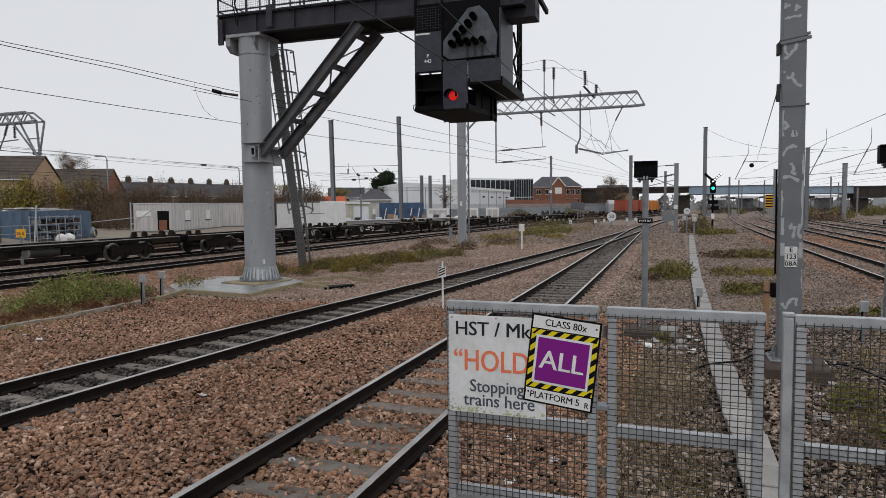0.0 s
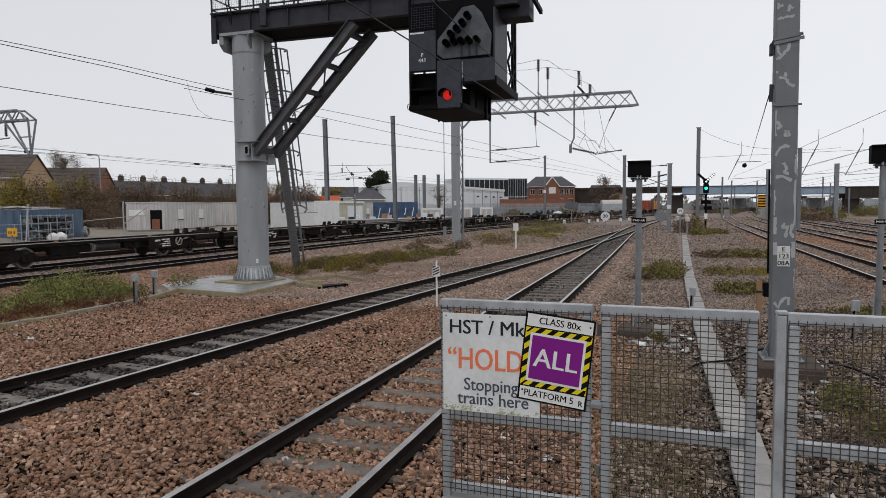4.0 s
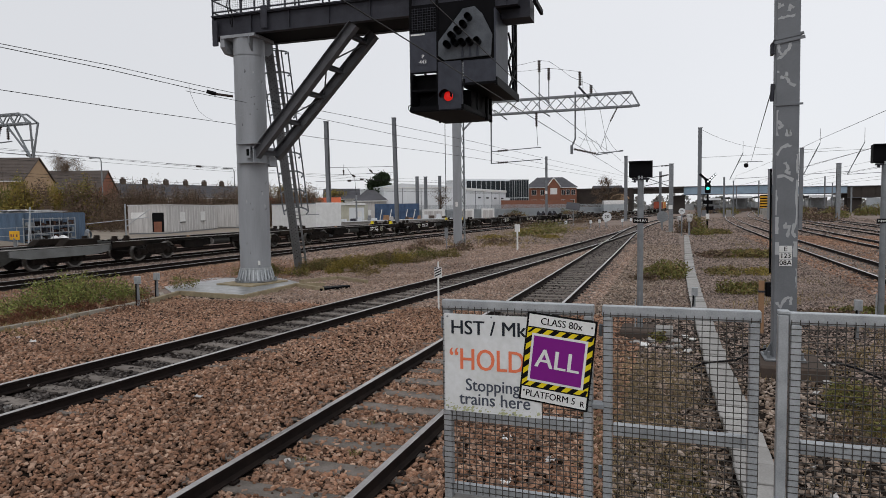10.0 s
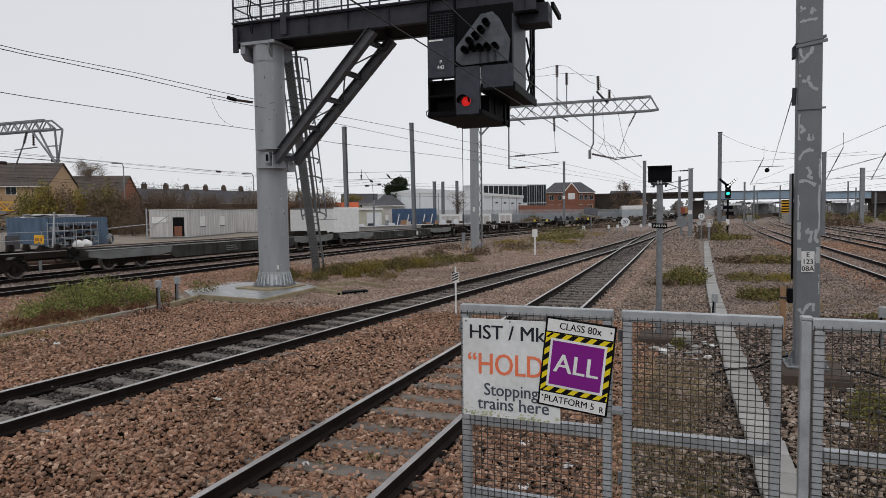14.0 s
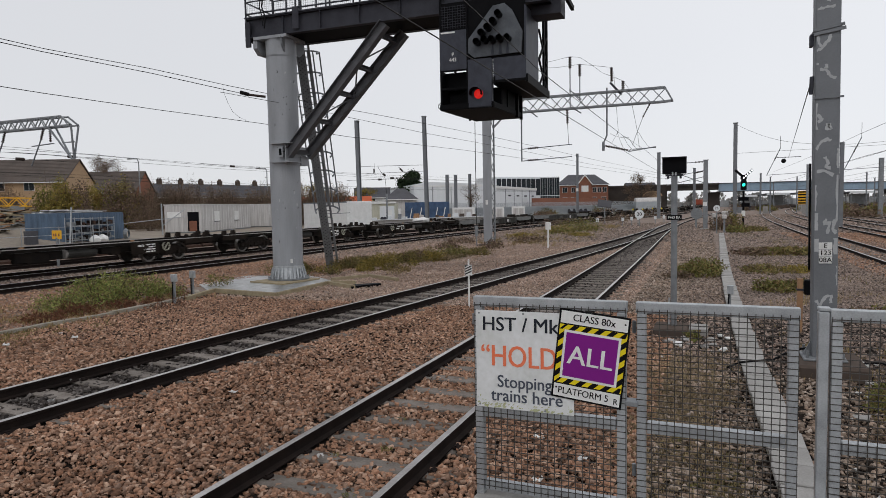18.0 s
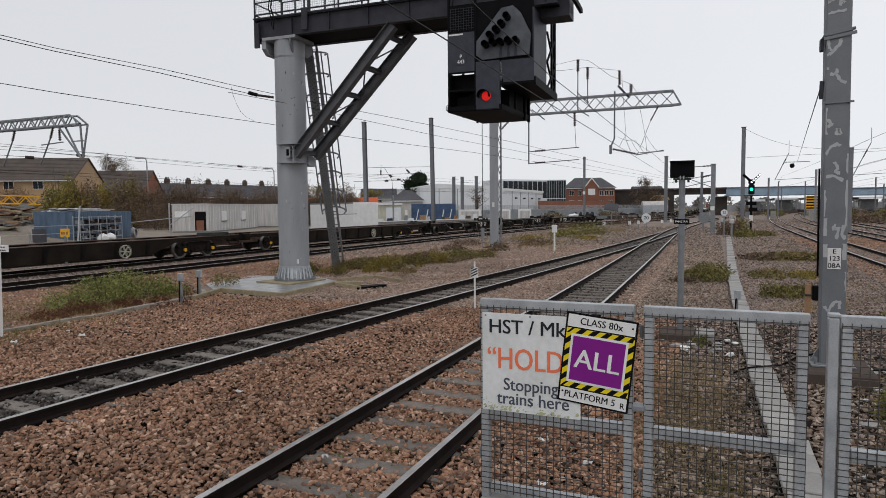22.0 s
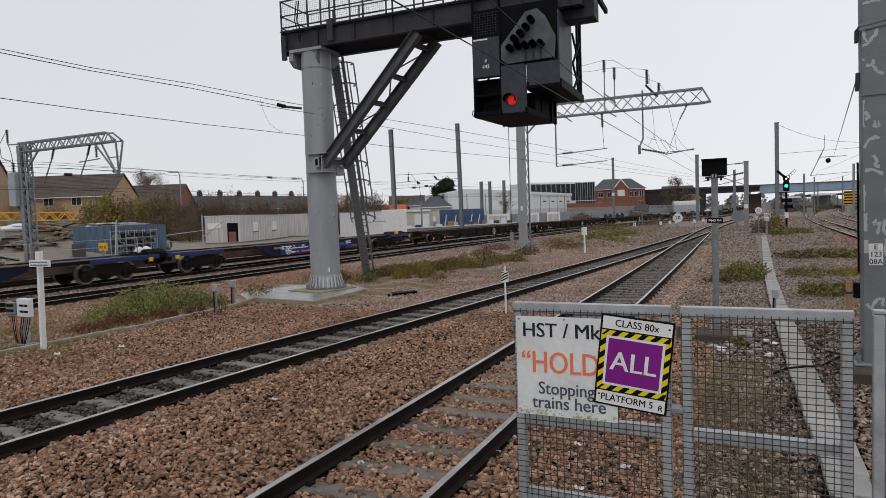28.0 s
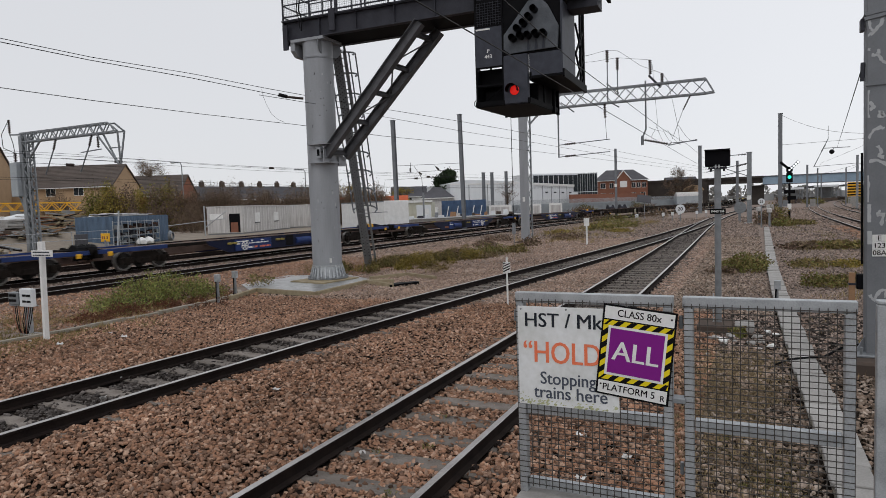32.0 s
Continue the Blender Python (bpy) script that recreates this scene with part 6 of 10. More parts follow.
WHEELSET = wheelset()
side_bm = bmesh.new()
prism(side_bm, [(-1.30, 0.50), (-1.2, 0.62), (-0.84, 0.63), (-0.60, 0.84), (0.60, 0.84), (0.84, 0.63), (1.2, 0.62), (1.30, 0.50), (1.26, 0.36), (0.82, 0.36), (0.62, 0.50), (0.40, 0.30), (-0.40, 0.30), (-0.62, 0.50), (-0.82, 0.36), (-1.26, 0.36)], "x", -0.05, 0.05)
for q in (-1, 1):
    box(side_bm, -0.02, q - 0.17, 0.28, 0.13, q + 0.17, 0.62, 0.02)
    for e in (-0.27, 0.27):
        rod(side_bm, (0.06, q + e, 0.32), (0.06, q + e, 0.60), 0.085, 10)
box(side_bm, -0.03, -0.22, 0.32, 0.12, 0.22, 0.55, 0.02)
BOGIE_SIDE = finish("side_frame", side_bm, M["bogie"])
AXLE_CAP = finish("axle_cap", rod(bmesh.new(), (0.13, 0, WR), (0.17, 0, WR), 0.105, 12), M["wagon_brown"])
bol_bm = bmesh.new()
box(bol_bm, -1.0, -0.25, 0.55, 1.0, 0.25, 0.78, 0.03)
for q in (-1.3, 1.3):
    box(bol_bm, -0.95, q - 0.06, 0.55, 0.95, q + 0.06, 0.68)
BOLSTER = finish("bolster", bol_bm, M["wagon"])
WHEELS = []


def bogie(parent, y):
    b = share("bogie", BOLSTER, parent, pose(0, y, 0))
    for s in (-1, 1):
        share("side_frame", BOGIE_SIDE, b, pose(s * 1.0, 0, 0, 0, 0, 0 if s > 0 else 180))
        for q in (-1, 1):
            share("axle_cap", AXLE_CAP, b, pose(s * 1.0, q, 0, 0, 0, 0 if s > 0 else 180))
    for q in (-1, 1):
        WHEELS.append((share("wheelset", WHEELSET, b, pose(0, q, WR)), q))
    return b


def ring_disc(name, parent, y, z, r, material, x=1.30, label="white brake wheel", spokes=2):
    bm = bmesh.new()
    k = 20
    for i in range(k):
        a, b = 2 * math.pi * i / k, 2 * math.pi * (i + 1) / k
        bar(bm, (x, y + r * math.cos(a), z + r * math.sin(a)), (x, y + r * math.cos(b), z + r * math.sin(b)), 0.035, 0.035, up=(1, 0, 0))
    for i in range(spokes):
        a = 0.9 + math.pi * i / spokes
        bar(bm, (x, y - r * math.cos(a), z - r * math.sin(a)), (x, y + r * math.cos(a), z + r * math.sin(a)), 0.05, 0.02, up=(1, 0, 0))
    return part(name, bm, material, parent, label)


def ends(w, ln, material):
    """Headstocks, buffers, couplings and hoses at both ends."""
    for y, s in ((-0.42, 1), (-ln + 0.42, -1)):
        part("headstock", box(bmesh.new(), -1.2, y - 0.12, 0.72, 1.2, y + 0.12, 1.12, 0.02), material, w)
        for x in (-0.86, 0.86):
            bm = bmesh.new()
            rod(bm, (x, y, 0.98), (x, y + s * 0.30, 0.98), 0.10, 12)
            rod(bm, (x, y + s * 0.30, 0.98), (x, y + s * 0.36, 0.98), 0.22, 16)
            part("buffer", bm, M["wagon"], w)
        bm = bmesh.new()
        bar(bm, (0, y, 0.92), (0, y + s * 0.42, 0.88), 0.12, 0.09)
        path_rod(bm, [(0.45, y, 0.85), (0.47, y + s * 0.18, 0.5), (0.42, y + s * 0.42, 0.55)], 0.03)
        part("coupling", bm, M["wagon"], w, "coupling and air hose")


def writing(bm, x, y0, y1, z0, z1, rows, rnd, slot=0):
    h = (z1 - z0) / rows
    for r in range(rows):
        y = y0
        while y < y1:
            d = rnd.uniform(0.08, 0.34)
            if rnd.random() < 0.75:
                box(bm, x, y, z0 + h * (r + 0.2), x + 0.004, min(y + d, y1), z0 + h * (r + 0.75))
            y += d + 0.06


def flat_dark(ln=16.65, posts="wagon_brown", seed=0, tarp=False, flip=False):
    """A skeletal flat: thin pale deck edge over an inset black frame, gear and a data panel hung between the bogies."""
    rnd = random.Random(seed)
    w = thing("flat_wagon", "empty grimy black container flat wagon rolling on two bogies", "wagon", "wagons of the freight train")

    def at(y):
        return -ln - y if flip else y
    for s in (-1, 1):
        part("side_sill", box(bmesh.new(), s * 1.10, -ln + 0.3, 0.95, s * 1.24, -0.3, 1.06), M["wagon"], w)
        part("deck_edge", box(bmesh.new(), s * 1.0, -ln + 0.35, 1.062, s * 1.25, -0.35, 1.085), M["deck"], w, "worn pale deck edge")
        for y in (-0.3, -ln + 2.3):
            part("end_sill", box(bmesh.new(), s * 1.08, y - 2.0, 0.80, s * 1.26, y, 1.055, 0.01), M["wagon_brown"], w)
        bm = bmesh.new()
        prism(bm, [(-4.9, 0.95), (-5.5, 0.62), (-ln + 5.5, 0.62), (-ln + 4.9, 0.95)], "x", s * 0.62, s * 0.72)
        part("truss", bm, M["wagon"], w)
    bm = bmesh.new()
    for x in (-0.32, 0.32):
        box(bm, x - 0.06, -ln + 0.3, 0.66, x + 0.06, -0.3, 1.03)
    y = -0.9
    while y > -ln + 0.6:
        box(bm, -1.12, y - 0.09, 0.88, 1.12, y + 0.09, 1.04)
        y -= 1.35
    part("underframe", bm, M["wagon"], w)
    ends(w, ln, M["wagon"])
    bogie(w, -3.35)
    bogie(w, -ln + 3.35)
    y = at(-8.3)
    part("air_tank", rod(bmesh.new(), (1.0, y - 0.75, 0.74), (1.0, y + 0.75, 0.74), 0.21, 16), M["wagon_grey"], w, "grey air tank")
    part("tank_band", rod(bmesh.new(), (1.0, y - 0.76, 0.74), (1.0, y - 0.70, 0.74), 0.216, 16), M["deck"], w)
    for y, d, z0 in ((-6.3, 0.5, 0.45), (-7.1, 0.3, 0.55), (-9.7, 0.35, 0.6), (-10.1, 0.25, 0.52), (-5.6, 0.3, 0.5)):
        part("brake_gear", box(bmesh.new(), 0.85, at(y) - d, z0, 1.15, at(y) + d, 0.92, 0.02), M["wagon_brown" if d < 0.3 else "wagon"], w)
    y0 = at(-11.7)
    pn = part("data_panel", box(bmesh.new(), 1.245, y0 - 0.85, 0.44, 1.27, y0 + 0.85, 1.0, 0.004), M["wagon_brown"], w)
    bm = bmesh.new()
    writing(bm, 1.271, y0 - 0.78, y0 - 0.05, 0.78, 0.95, 1, rnd)
    writing(bm, 1.271, y0 - 0.78, y0 - 0.05, 0.60, 0.76, 1, rnd)
    writing(bm, 1.271, y0 + 0.05, y0 + 0.6, 0.50, 0.96, 4, rnd)
    part("writing_bars", bm, M["white"], pn, "pale stencilled data too small to read")
    ring_disc("brake_wheel", w, at(-ln + 3.6), 0.76, 0.22, M["cream"], 1.22, "pale brake wheel on the bogie", 1)
    for y in (-0.62, -1.35, -ln + 0.62, -ln + 1.35):
        for x in (-1.0, 1.0):
            bm = bmesh.new()
            prism(bm, [(y - 0.16, 1.08), (y + 0.16, 1.08), (y + 0.12, 1.34), (y - 0.04, 1.36), (y - 0.12, 1.2)], "x", x - 0.10, x + 0.10)
            part("load_guide", bm, M[posts] if abs(y + 1.35) < 0.1 or posts != "yellow" else M["wagon_brown"], w)
    for y in (-5.6, -ln + 5.6):
        part("twist_lock", box(bmesh.new(), 1.05, y - 0.07, 1.085, 1.20, y + 0.07, 1.16, 0.02), M["timber"], w, "tan twist lock")
    if tarp:
        bm = bmesh.new()
        bmesh.ops.create_uvsphere(bm, u_segments=10, v_segments=6, radius=0.5, matrix=Matrix.Translation((0.3, -6, 1.2)) @ Matrix.Diagonal((1.6, 1.9, 0.6, 1)))
        for v in bm.verts:
            v.co += Vector(noise.noise_vector(v.co * 2.2)) * 0.2
            v.co.z = max(v.co.z, 1.06)
        part("tarpaulin", bm, M["white"], w, "crumpled white sheet")
    return w


def flat_long(ln=22.0):
    w = thing("flat_wagon", "long empty grey green container flat with a deep side beam", "wagon", "wagons of the freight train")
    for s in (-1, 1):
        bm = bmesh.new()
        prism(bm, [(-0.35, 0.98), (-ln + 0.35, 0.98), (-ln + 0.35, 0.78), (-ln + 5.0, 0.74), (-ln + 5.8, 0.36), (-5.8, 0.36), (-5.0, 0.74), (-0.35, 0.78)], "x", s * 1.18, s * 1.27)
        part("side_beam", bm, M["wagon_grey"], w)
        part("deck_edge", box(bmesh.new(), s * 1.05, -ln + 0.4, 0.984, s * 1.28, -0.4, 1.01), M["deck"], w)
        for y in (-3.0, -ln + 3.0):
            bm = bmesh.new()
            prism(bm, [(y - 2.5, 0.96), (y + 2.5, 0.96), (y + 2.4, 0.66), (y + 1.6, 0.56), (y - 1.6, 0.56), (y - 2.5, 0.70)], "x", s * 1.285, s * 1.33)
            part("bogie_skirt", bm, M["wagon_pale"], w, "pale grey plate over the bogie")
        bm = bmesh.new()
        y = -6.4
        while y > -ln + 6:
            box(bm, s * 1.27, y - 0.04, 0.38, s * 1.33, y + 0.04, 0.97)
            y -= 1.1
        part("ribs", bm, M["wagon_grey"], w)
    bm = bmesh.new()
    box(bm, -0.4, -ln + 0.4, 0.5, 0.4, -0.4, 0.95)
    y = -1.0
    while y > -ln + 0.8:
        box(bm, -1.17, y - 0.1, 0.8, 1.17, y + 0.1, 0.97)
        y -= 1.6
    part("underframe", bm, M["wagon_grey"], w)
    ends(w, ln, M["wagon_grey"])
    bogie(w, -3.0)
    bogie(w, -ln + 3.0)
    ring_disc("brake_wheel", w, -8.5, 0.66, 0.19, M["white"], 1.35)
    bm = bmesh.new()
    for y in (-7.7, -11.6, -12.0):
        for k in range(3):
            box(bm, 1.335, y - 0.35, 0.5 + 0.12 * k, 1.34, y + 0.3 - 0.1 * k, 0.55 + 0.12 * k)
    part("writing_bars", bm, M["wagon_pale"], w, "pale stencilled data too small to read")
    bm = bmesh.new()
    for x in (-0.9, 0.9):
        prism(bm, [(-2.9, 1.01), (-1.0, 1.01), (-1.05, 1.30), (-2.6, 1.30)], "x", x - 0.25, x + 0.25)
    part("end_ramp", bm, M["wagon_brown"], w, "brown raised end frame")
    return w


def flat_brown(ln=24.6, front=4.3, rear=3.4, brake=-10.1):
    w = thing("flat_wagon", "long empty grimy brown container flat with a bellied side frame", "wagon", "wagons of the freight train")
    for s in (-1, 1):
        bm = bmesh.new()
        prism(bm, [(-0.35, 1.08), (-ln + 0.35, 1.08), (-ln + 0.35, 0.90), (-ln + 5.2, 0.86), (-ln + 6.6, 0.36), (-6.6, 0.36), (-5.2, 0.86), (-0.35, 0.90)], "x", s * 1.16, s * 1.25)
        part("side_frame", bm, M["wagon_brown"], w)
        part("deck_edge", box(bmesh.new(), s * 1.0, -ln + 0.4, 1.084, s * 1.27, -0.4, 1.11), M["deck_rust"], w, "rusty brown deck edge")
        y = -7.0
        while y > -ln + 6.8:
            part("rib", prism(bmesh.new(), [(y - 0.06, 0.40), (y + 0.06, 0.40), (y + 0.22, 1.05), (y + 0.02, 1.05)], "x", s * 1.25, s * 1.34), M["wagon"], w)
            y -= 1.75
    bm = bmesh.new()
    box(bm, -0.45, -ln + 0.4, 0.55, 0.45, -0.4, 1.04)
    y = -1.0
    while y > -ln + 0.8:
        box(bm, -1.15, y - 0.1, 0.85, 1.15, y + 0.1, 1.06)
        y -= 1.7
    part("underframe", bm, M["deck_rust"], w)
    ends(w, ln, M["wagon_brown"])
    for y in (-front, -ln + rear):
        b = bogie(w, y)
        for q in (-1, 1):
            part("yellow_axle_cap", rod(bmesh.new(), (1.17, q, WR), (1.20, q, WR), 0.095, 12), M["signal_yellow"], b, "yellow axle cap")
    ring_disc("brake_wheel", w, brake, 0.62, 0.30, M["cream"], 1.36, "pale spoked brake wheel", 3)
    bm = bmesh.new()
    rod(bm, (1.05, -13.6, 0.6), (1.05, -12.5, 0.6), 0.18, 14)
    part("air_tank", bm, M["wagon_grey"], w)
    part("end_box", box(bmesh.new(), 0.5, -2.9, 1.11, 1.25, -1.2, 1.30, 0.02), M["wagon_grey"], w, "grey box on the deck")
    return w


def flat_blue(ln=25.0, seed=2, wedge=False):
    """Half of a twin: the leading half carries a wedge over its outer end, the trailing half is turned about."""
    rnd = random.Random(seed)
    w = thing("flat_wagon", "long empty blue container flat with white markings and dark bogies", "wagon", "wagons of the freight train")
    for s in (-1, 1):
        bm = bmesh.new()
        prism(bm, [(-6.4, 1.06), (-ln + 6.4, 1.06), (-ln + 6.6, 0.84), (-ln + 8.0, 0.36), (-8.0, 0.36), (-6.6, 0.84)], "x", s * 1.16, s * 1.25)
        part("side_beam", bm, M["wagon_blue"], w)
        part("deck_edge", box(bmesh.new(), s * 1.0, -ln + 6.5, 1.064, s * 1.26, -6.5, 1.088), M["deck_rust"], w, "rusty brown deck edge")
        for y0, y1 in ((-3.9, -0.3), (-ln + 0.3, -ln + 3.9)):
            part("end_beam", box(bmesh.new(), s * 1.14, y0, 0.90, s * 1.29, y1, 1.09, 0.01), M["wagon_blue_light"], w, "bright blue end beam")
        for y0, y1 in ((-6.4, -3.9), (-ln + 3.9, -ln + 6.4)):
            part("inner_beam", box(bmesh.new(), s * 1.14, y0, 0.92, s * 1.26, y1, 1.07), M["wagon"], w, "grimy black beam")
    bm = bmesh.new()
    box(bm, -0.5, -ln + 0.4, 0.55, 0.5, -0.4, 1.04)
    y = -1.0
    while y > -ln + 0.8:
        box(bm, -1.15, y - 0.1, 0.85, 1.15, y + 0.1, 1.05)
        y -= 1.7
    part("underframe", bm, M["deck_rust"], w)
    ends(w, ln, M["wagon"])
    def at(y):
        return y if wedge else -ln - y
    for y in (-4.2, -ln + 2.8):
        bogie(w, at(y))
    for y0, y1 in ((-16.6, -13.7), (-9.9, -9.1)):
        y0, y1 = sorted((at(y0), at(y1)))
        pn = part("marking_panel", box(bmesh.new(), 1.27, y0, 0.40, 1.31, y1, 1.0, 0.005), M["wagon_blue_light"], w, "bright blue panel")
        bm = bmesh.new()
        writing(bm, 1.311, y0 + 0.1, y1 - 0.1, 0.72, 0.97, 2, rnd)
        big = y1 - y0 > 2
        if big:
            writing(bm, 1.311, y0 + 1.0, y0 + 1.4, 0.46, 0.64, 1, rnd)
        part("writing_bars", bm, M["white"], pn, "white markings too small to read")
        if big:
            ring_disc("wheel_emblem", w, y0 + 0.72 if wedge else y1 - 0.72, 0.66, 0.24, M["white"], 1.318, "white wheel shape", 3)
            bm = bmesh.new()
            writing(bm, 1.311, y0 + (1.5 if wedge else 0.1), y1 - (0.1 if wedge else 1.6), 0.46, 0.64, 1, random.Random(9))
            part("writing_bars", bm, M["orange_ink"] if wedge else M["white"], pn, "orange red markings too small to read" if wedge else "white markings too small to read")
    y = at(-8.7)
    part("name_bar", box(bmesh.new(), 1.255, y - 0.35, 0.50, 1.262, y + 0.35, 0.66), M["brickred"], w, "dull red mark too small to read")
    y = at(-10.7)
    bm = bmesh.new()
    rod(bm, (1.14, y - 0.7, 0.66), (1.14, y + 0.7, 0.66), 0.24, 16)
    part("air_tank", bm, M["wagon_blue_light"], w, "blue tank")
    part("dark_hatch", box(bmesh.new(), 1.252, at(-12.0) - 0.35, 0.42, 1.262, at(-12.0) + 0.35, 1.02), M["jet"], w, "black pocket in the side beam")
    for y in (at(-12.9), at(-16.8)):
        for q in (-0.2, 0.2):
            part("bracket", box(bmesh.new(), 1.2, y + q - 0.14, 0.78, 1.36, y + q + 0.14, 0.90, 0.03), M["dull_yellow"], w, "dull yellow bracket")
    for y in (at(-9.2), at(-6.6)):
        for q in (-0.22, 0.22):
            part("deck_clamp", box(bmesh.new(), 0.95, y + q - 0.10, 1.088, 1.2, y + q + 0.10, 1.15, 0.02), M["dull_yellow"], w, "dull yellow clamp on the deck")
    for y in (-0.8, -ln + 0.8):
        part("lifting_point", box(bmesh.new(), 1.29, y - 0.12, 0.78, 1.33, y + 0.12, 0.98, 0.02), M["signal_yellow"], w, "yellow lifting point")
    y = at(-ln + 0.05)
    bm = bmesh.new()
    for k in range(7):
        rod(bm, (0.55, y - 0.49 + 0.14 * k, 1.0), (0.55, y - 0.35 + 0.14 * k, 1.0), 0.36, 14, 0.33)
    part("bellows", bm, M["jet"], w, "black rubber bellows")
    if wedge:
        bm = bmesh.new()
        prism(bm, [(-3.6, 1.09), (-0.9, 1.09), (-0.9, 1.14), (-1.9, 1.32), (-3.4, 1.32)], "x", 0.5, 1.15)
        part("end_wedge", bm, M["wagon_blue"], w, "blue end wedge")
        part("wedge_tip", box(bmesh.new(), 0.48, -2.95, 1.10, 1.17, -2.3, 1.335, 0.02), M["signal_yellow"], w, "yellow wedge tip")
    return w


def container(name, label, material, ln=6.06, h=2.59):
    """A corrugated shipping container, its floor at z 0."""
    t = thing(name, label, "container", "containers on the leading wagons")
    bm = bmesh.new()
    out = []
    n = int(ln / 0.14)
    for i in range(n + 1):
        y = ln / 2 - ln * i / n
        out.append((1.19 if (i // 2) % 2 else 1.215, y))
    back = [(-x, y) for x, y in reversed(out)]
    prism(bm, out + back, "z", 0.12, h - 0.12)
    part("shell", bm, material, t)
    bm = bmesh.new()
    for x in (-1.16, 1.16):
        for y in (-ln / 2, ln / 2):
            box(bm, x - 0.06, y - 0.06, 0, x + 0.06, y + 0.06, h)
        for z in (0, h - 0.14):
            box(bm, x - 0.06, -ln / 2, z, x + 0.06, ln / 2, z + 0.14)
    box(bm, -1.16, -ln / 2, h - 0.06, 1.16, ln / 2, h - 0.02)
    part("frame", bm, material, t)
    return t


dark = flat_dark()
dark_turned = flat_dark(16.65, "wagon_brown", 6, False, True)
yellow_turned = flat_dark(16.65, "yellow", 7, False, True)
dark_yellow = flat_dark(16.65, "yellow", 4)
dark_tarp = flat_dark(16.65, "wagon_brown", 8, True)
longg = flat_long()
brown = flat_brown()
brown_rear = flat_brown(24.6, 3.4, 4.3, -8.3)
blue = flat_blue()
blue_wedge = flat_blue(25.0, 5, True)
# front end of each wagon along the train at the start, and its kind
TRAIN = [(211.4, 16.65, dark), (194.8, 16.65, dark), (178.2, 16.65, dark), (161.6, 16.65, dark), (145.0, 16.65, dark), (128.4, 16.65, dark), (111.8, 16.65, dark), (95.2, 16.65, dark), (78.6, 16.65, dark_tarp), (62.0, 16.65, dark), (45.4, 16.65, dark_turned), (28.7, 16.65, dark), (11.8, 16.65, dark),
         (-4.8, 16.65, dark_turned), (-21.5, 16.9, dark_yellow), (-38.8, 16.4, yellow_turned), (-55.0, 16.4, dark_turned), (-71.1, 21.9, longg), (-93.0, 22.2, longg), (-115.2, 16.9, dark_tarp), (-132.1, 16.8, dark_turned), (-149.1, 16.7, dark_turned),
         (-165.7, 24.7, brown), (-190.6, 24.5, brown_rear), (-215.3, 24.9, brown), (-240.8, 25.0, blue_wedge), (-265.8, 25.2, blue), (-291.1, 24.9, blue_wedge), (-316.0, 25.0, blue), (-341.0, 25.0, blue_wedge)]
used, RAKE = set(), []
for s0, ln, kind in TRAIN:
    if kind.name in used:
        wagon = copy_thing(kind, Matrix.Identity(4))
    else:
        used.add(kind.name)
        wagon = kind
    RAKE.append((wagon, s0, ln))
BOXES = []
for s0, off, m, lab in ((161.6, 12.6, "red", "red corrugated container on the train"), (161.6, 5.2, "red", "dull red corrugated container on the train"), (178.2, 12.6, "red", "rust red corrugated container on the train"), (178.2, 5.2, "yellow_box", "dull yellow corrugated container on the train"), (194.8, 12.6, "orange", "orange corrugated container on the train"), (194.8, 5.2, "orange", "bright orange corrugated container on the train"), (211.4, 12.0, "orange", "faded orange corrugated container on the train")):
    BOXES.append((container("container", lab, M[m]), s0, off))


def travel(t):
    """Metres that the train has gone by: about 9 m/s at first, slowly gathering speed."""
    return 9.15 * t + 0.041 * t * t


def on_track(s, ln, t, back=0.0, z=0.0):
    y = s + travel(t)
    x0, x1 = float(train_line(y - 3.4)), float(train_line(y - ln + 3.4))
    sl = (x0 - x1) / (ln - 6.8)
    return pose(x0 + sl * (3.4 - back), y - back, z, 0, 0, -math.degrees(math.atan(sl)))


def motions():
    ts = [0.5 * i for i in range(65)]
    for wagon, s0, ln in RAKE:
        walk(wagon, [(t, on_track(s0, ln, t)) for t in ts])
    for b, s0, off in BOXES:
        walk(b, [(t, on_track(s0, 16.65, t, off, 1.09)) for t in ts])
    # one turn of the wheels for the leading bogie, shared by every other wheelset
    turn = {}
    for w, q in WHEELS:
        if q not in turn:
            rows = [(i / 30, pose(0, q, WR, -math.degrees(travel(i / 30) / WR) % 360, 0, 0)) for i in range(961)]
            walk(w, rows)
            turn[q] = w
    for ob in list(scene.objects):
        if ob.name.split(".")[0] == "wheelset" and ob not in turn.values():
            src = turn[1 if ob.matrix_basis.translation.y > 0 else -1].animation_data
            ad = ob.animation_data_create()
            ad.action = src.action
            ad.action_slot = src.action_slot
            ob.rotation_mode = "QUATERNION"
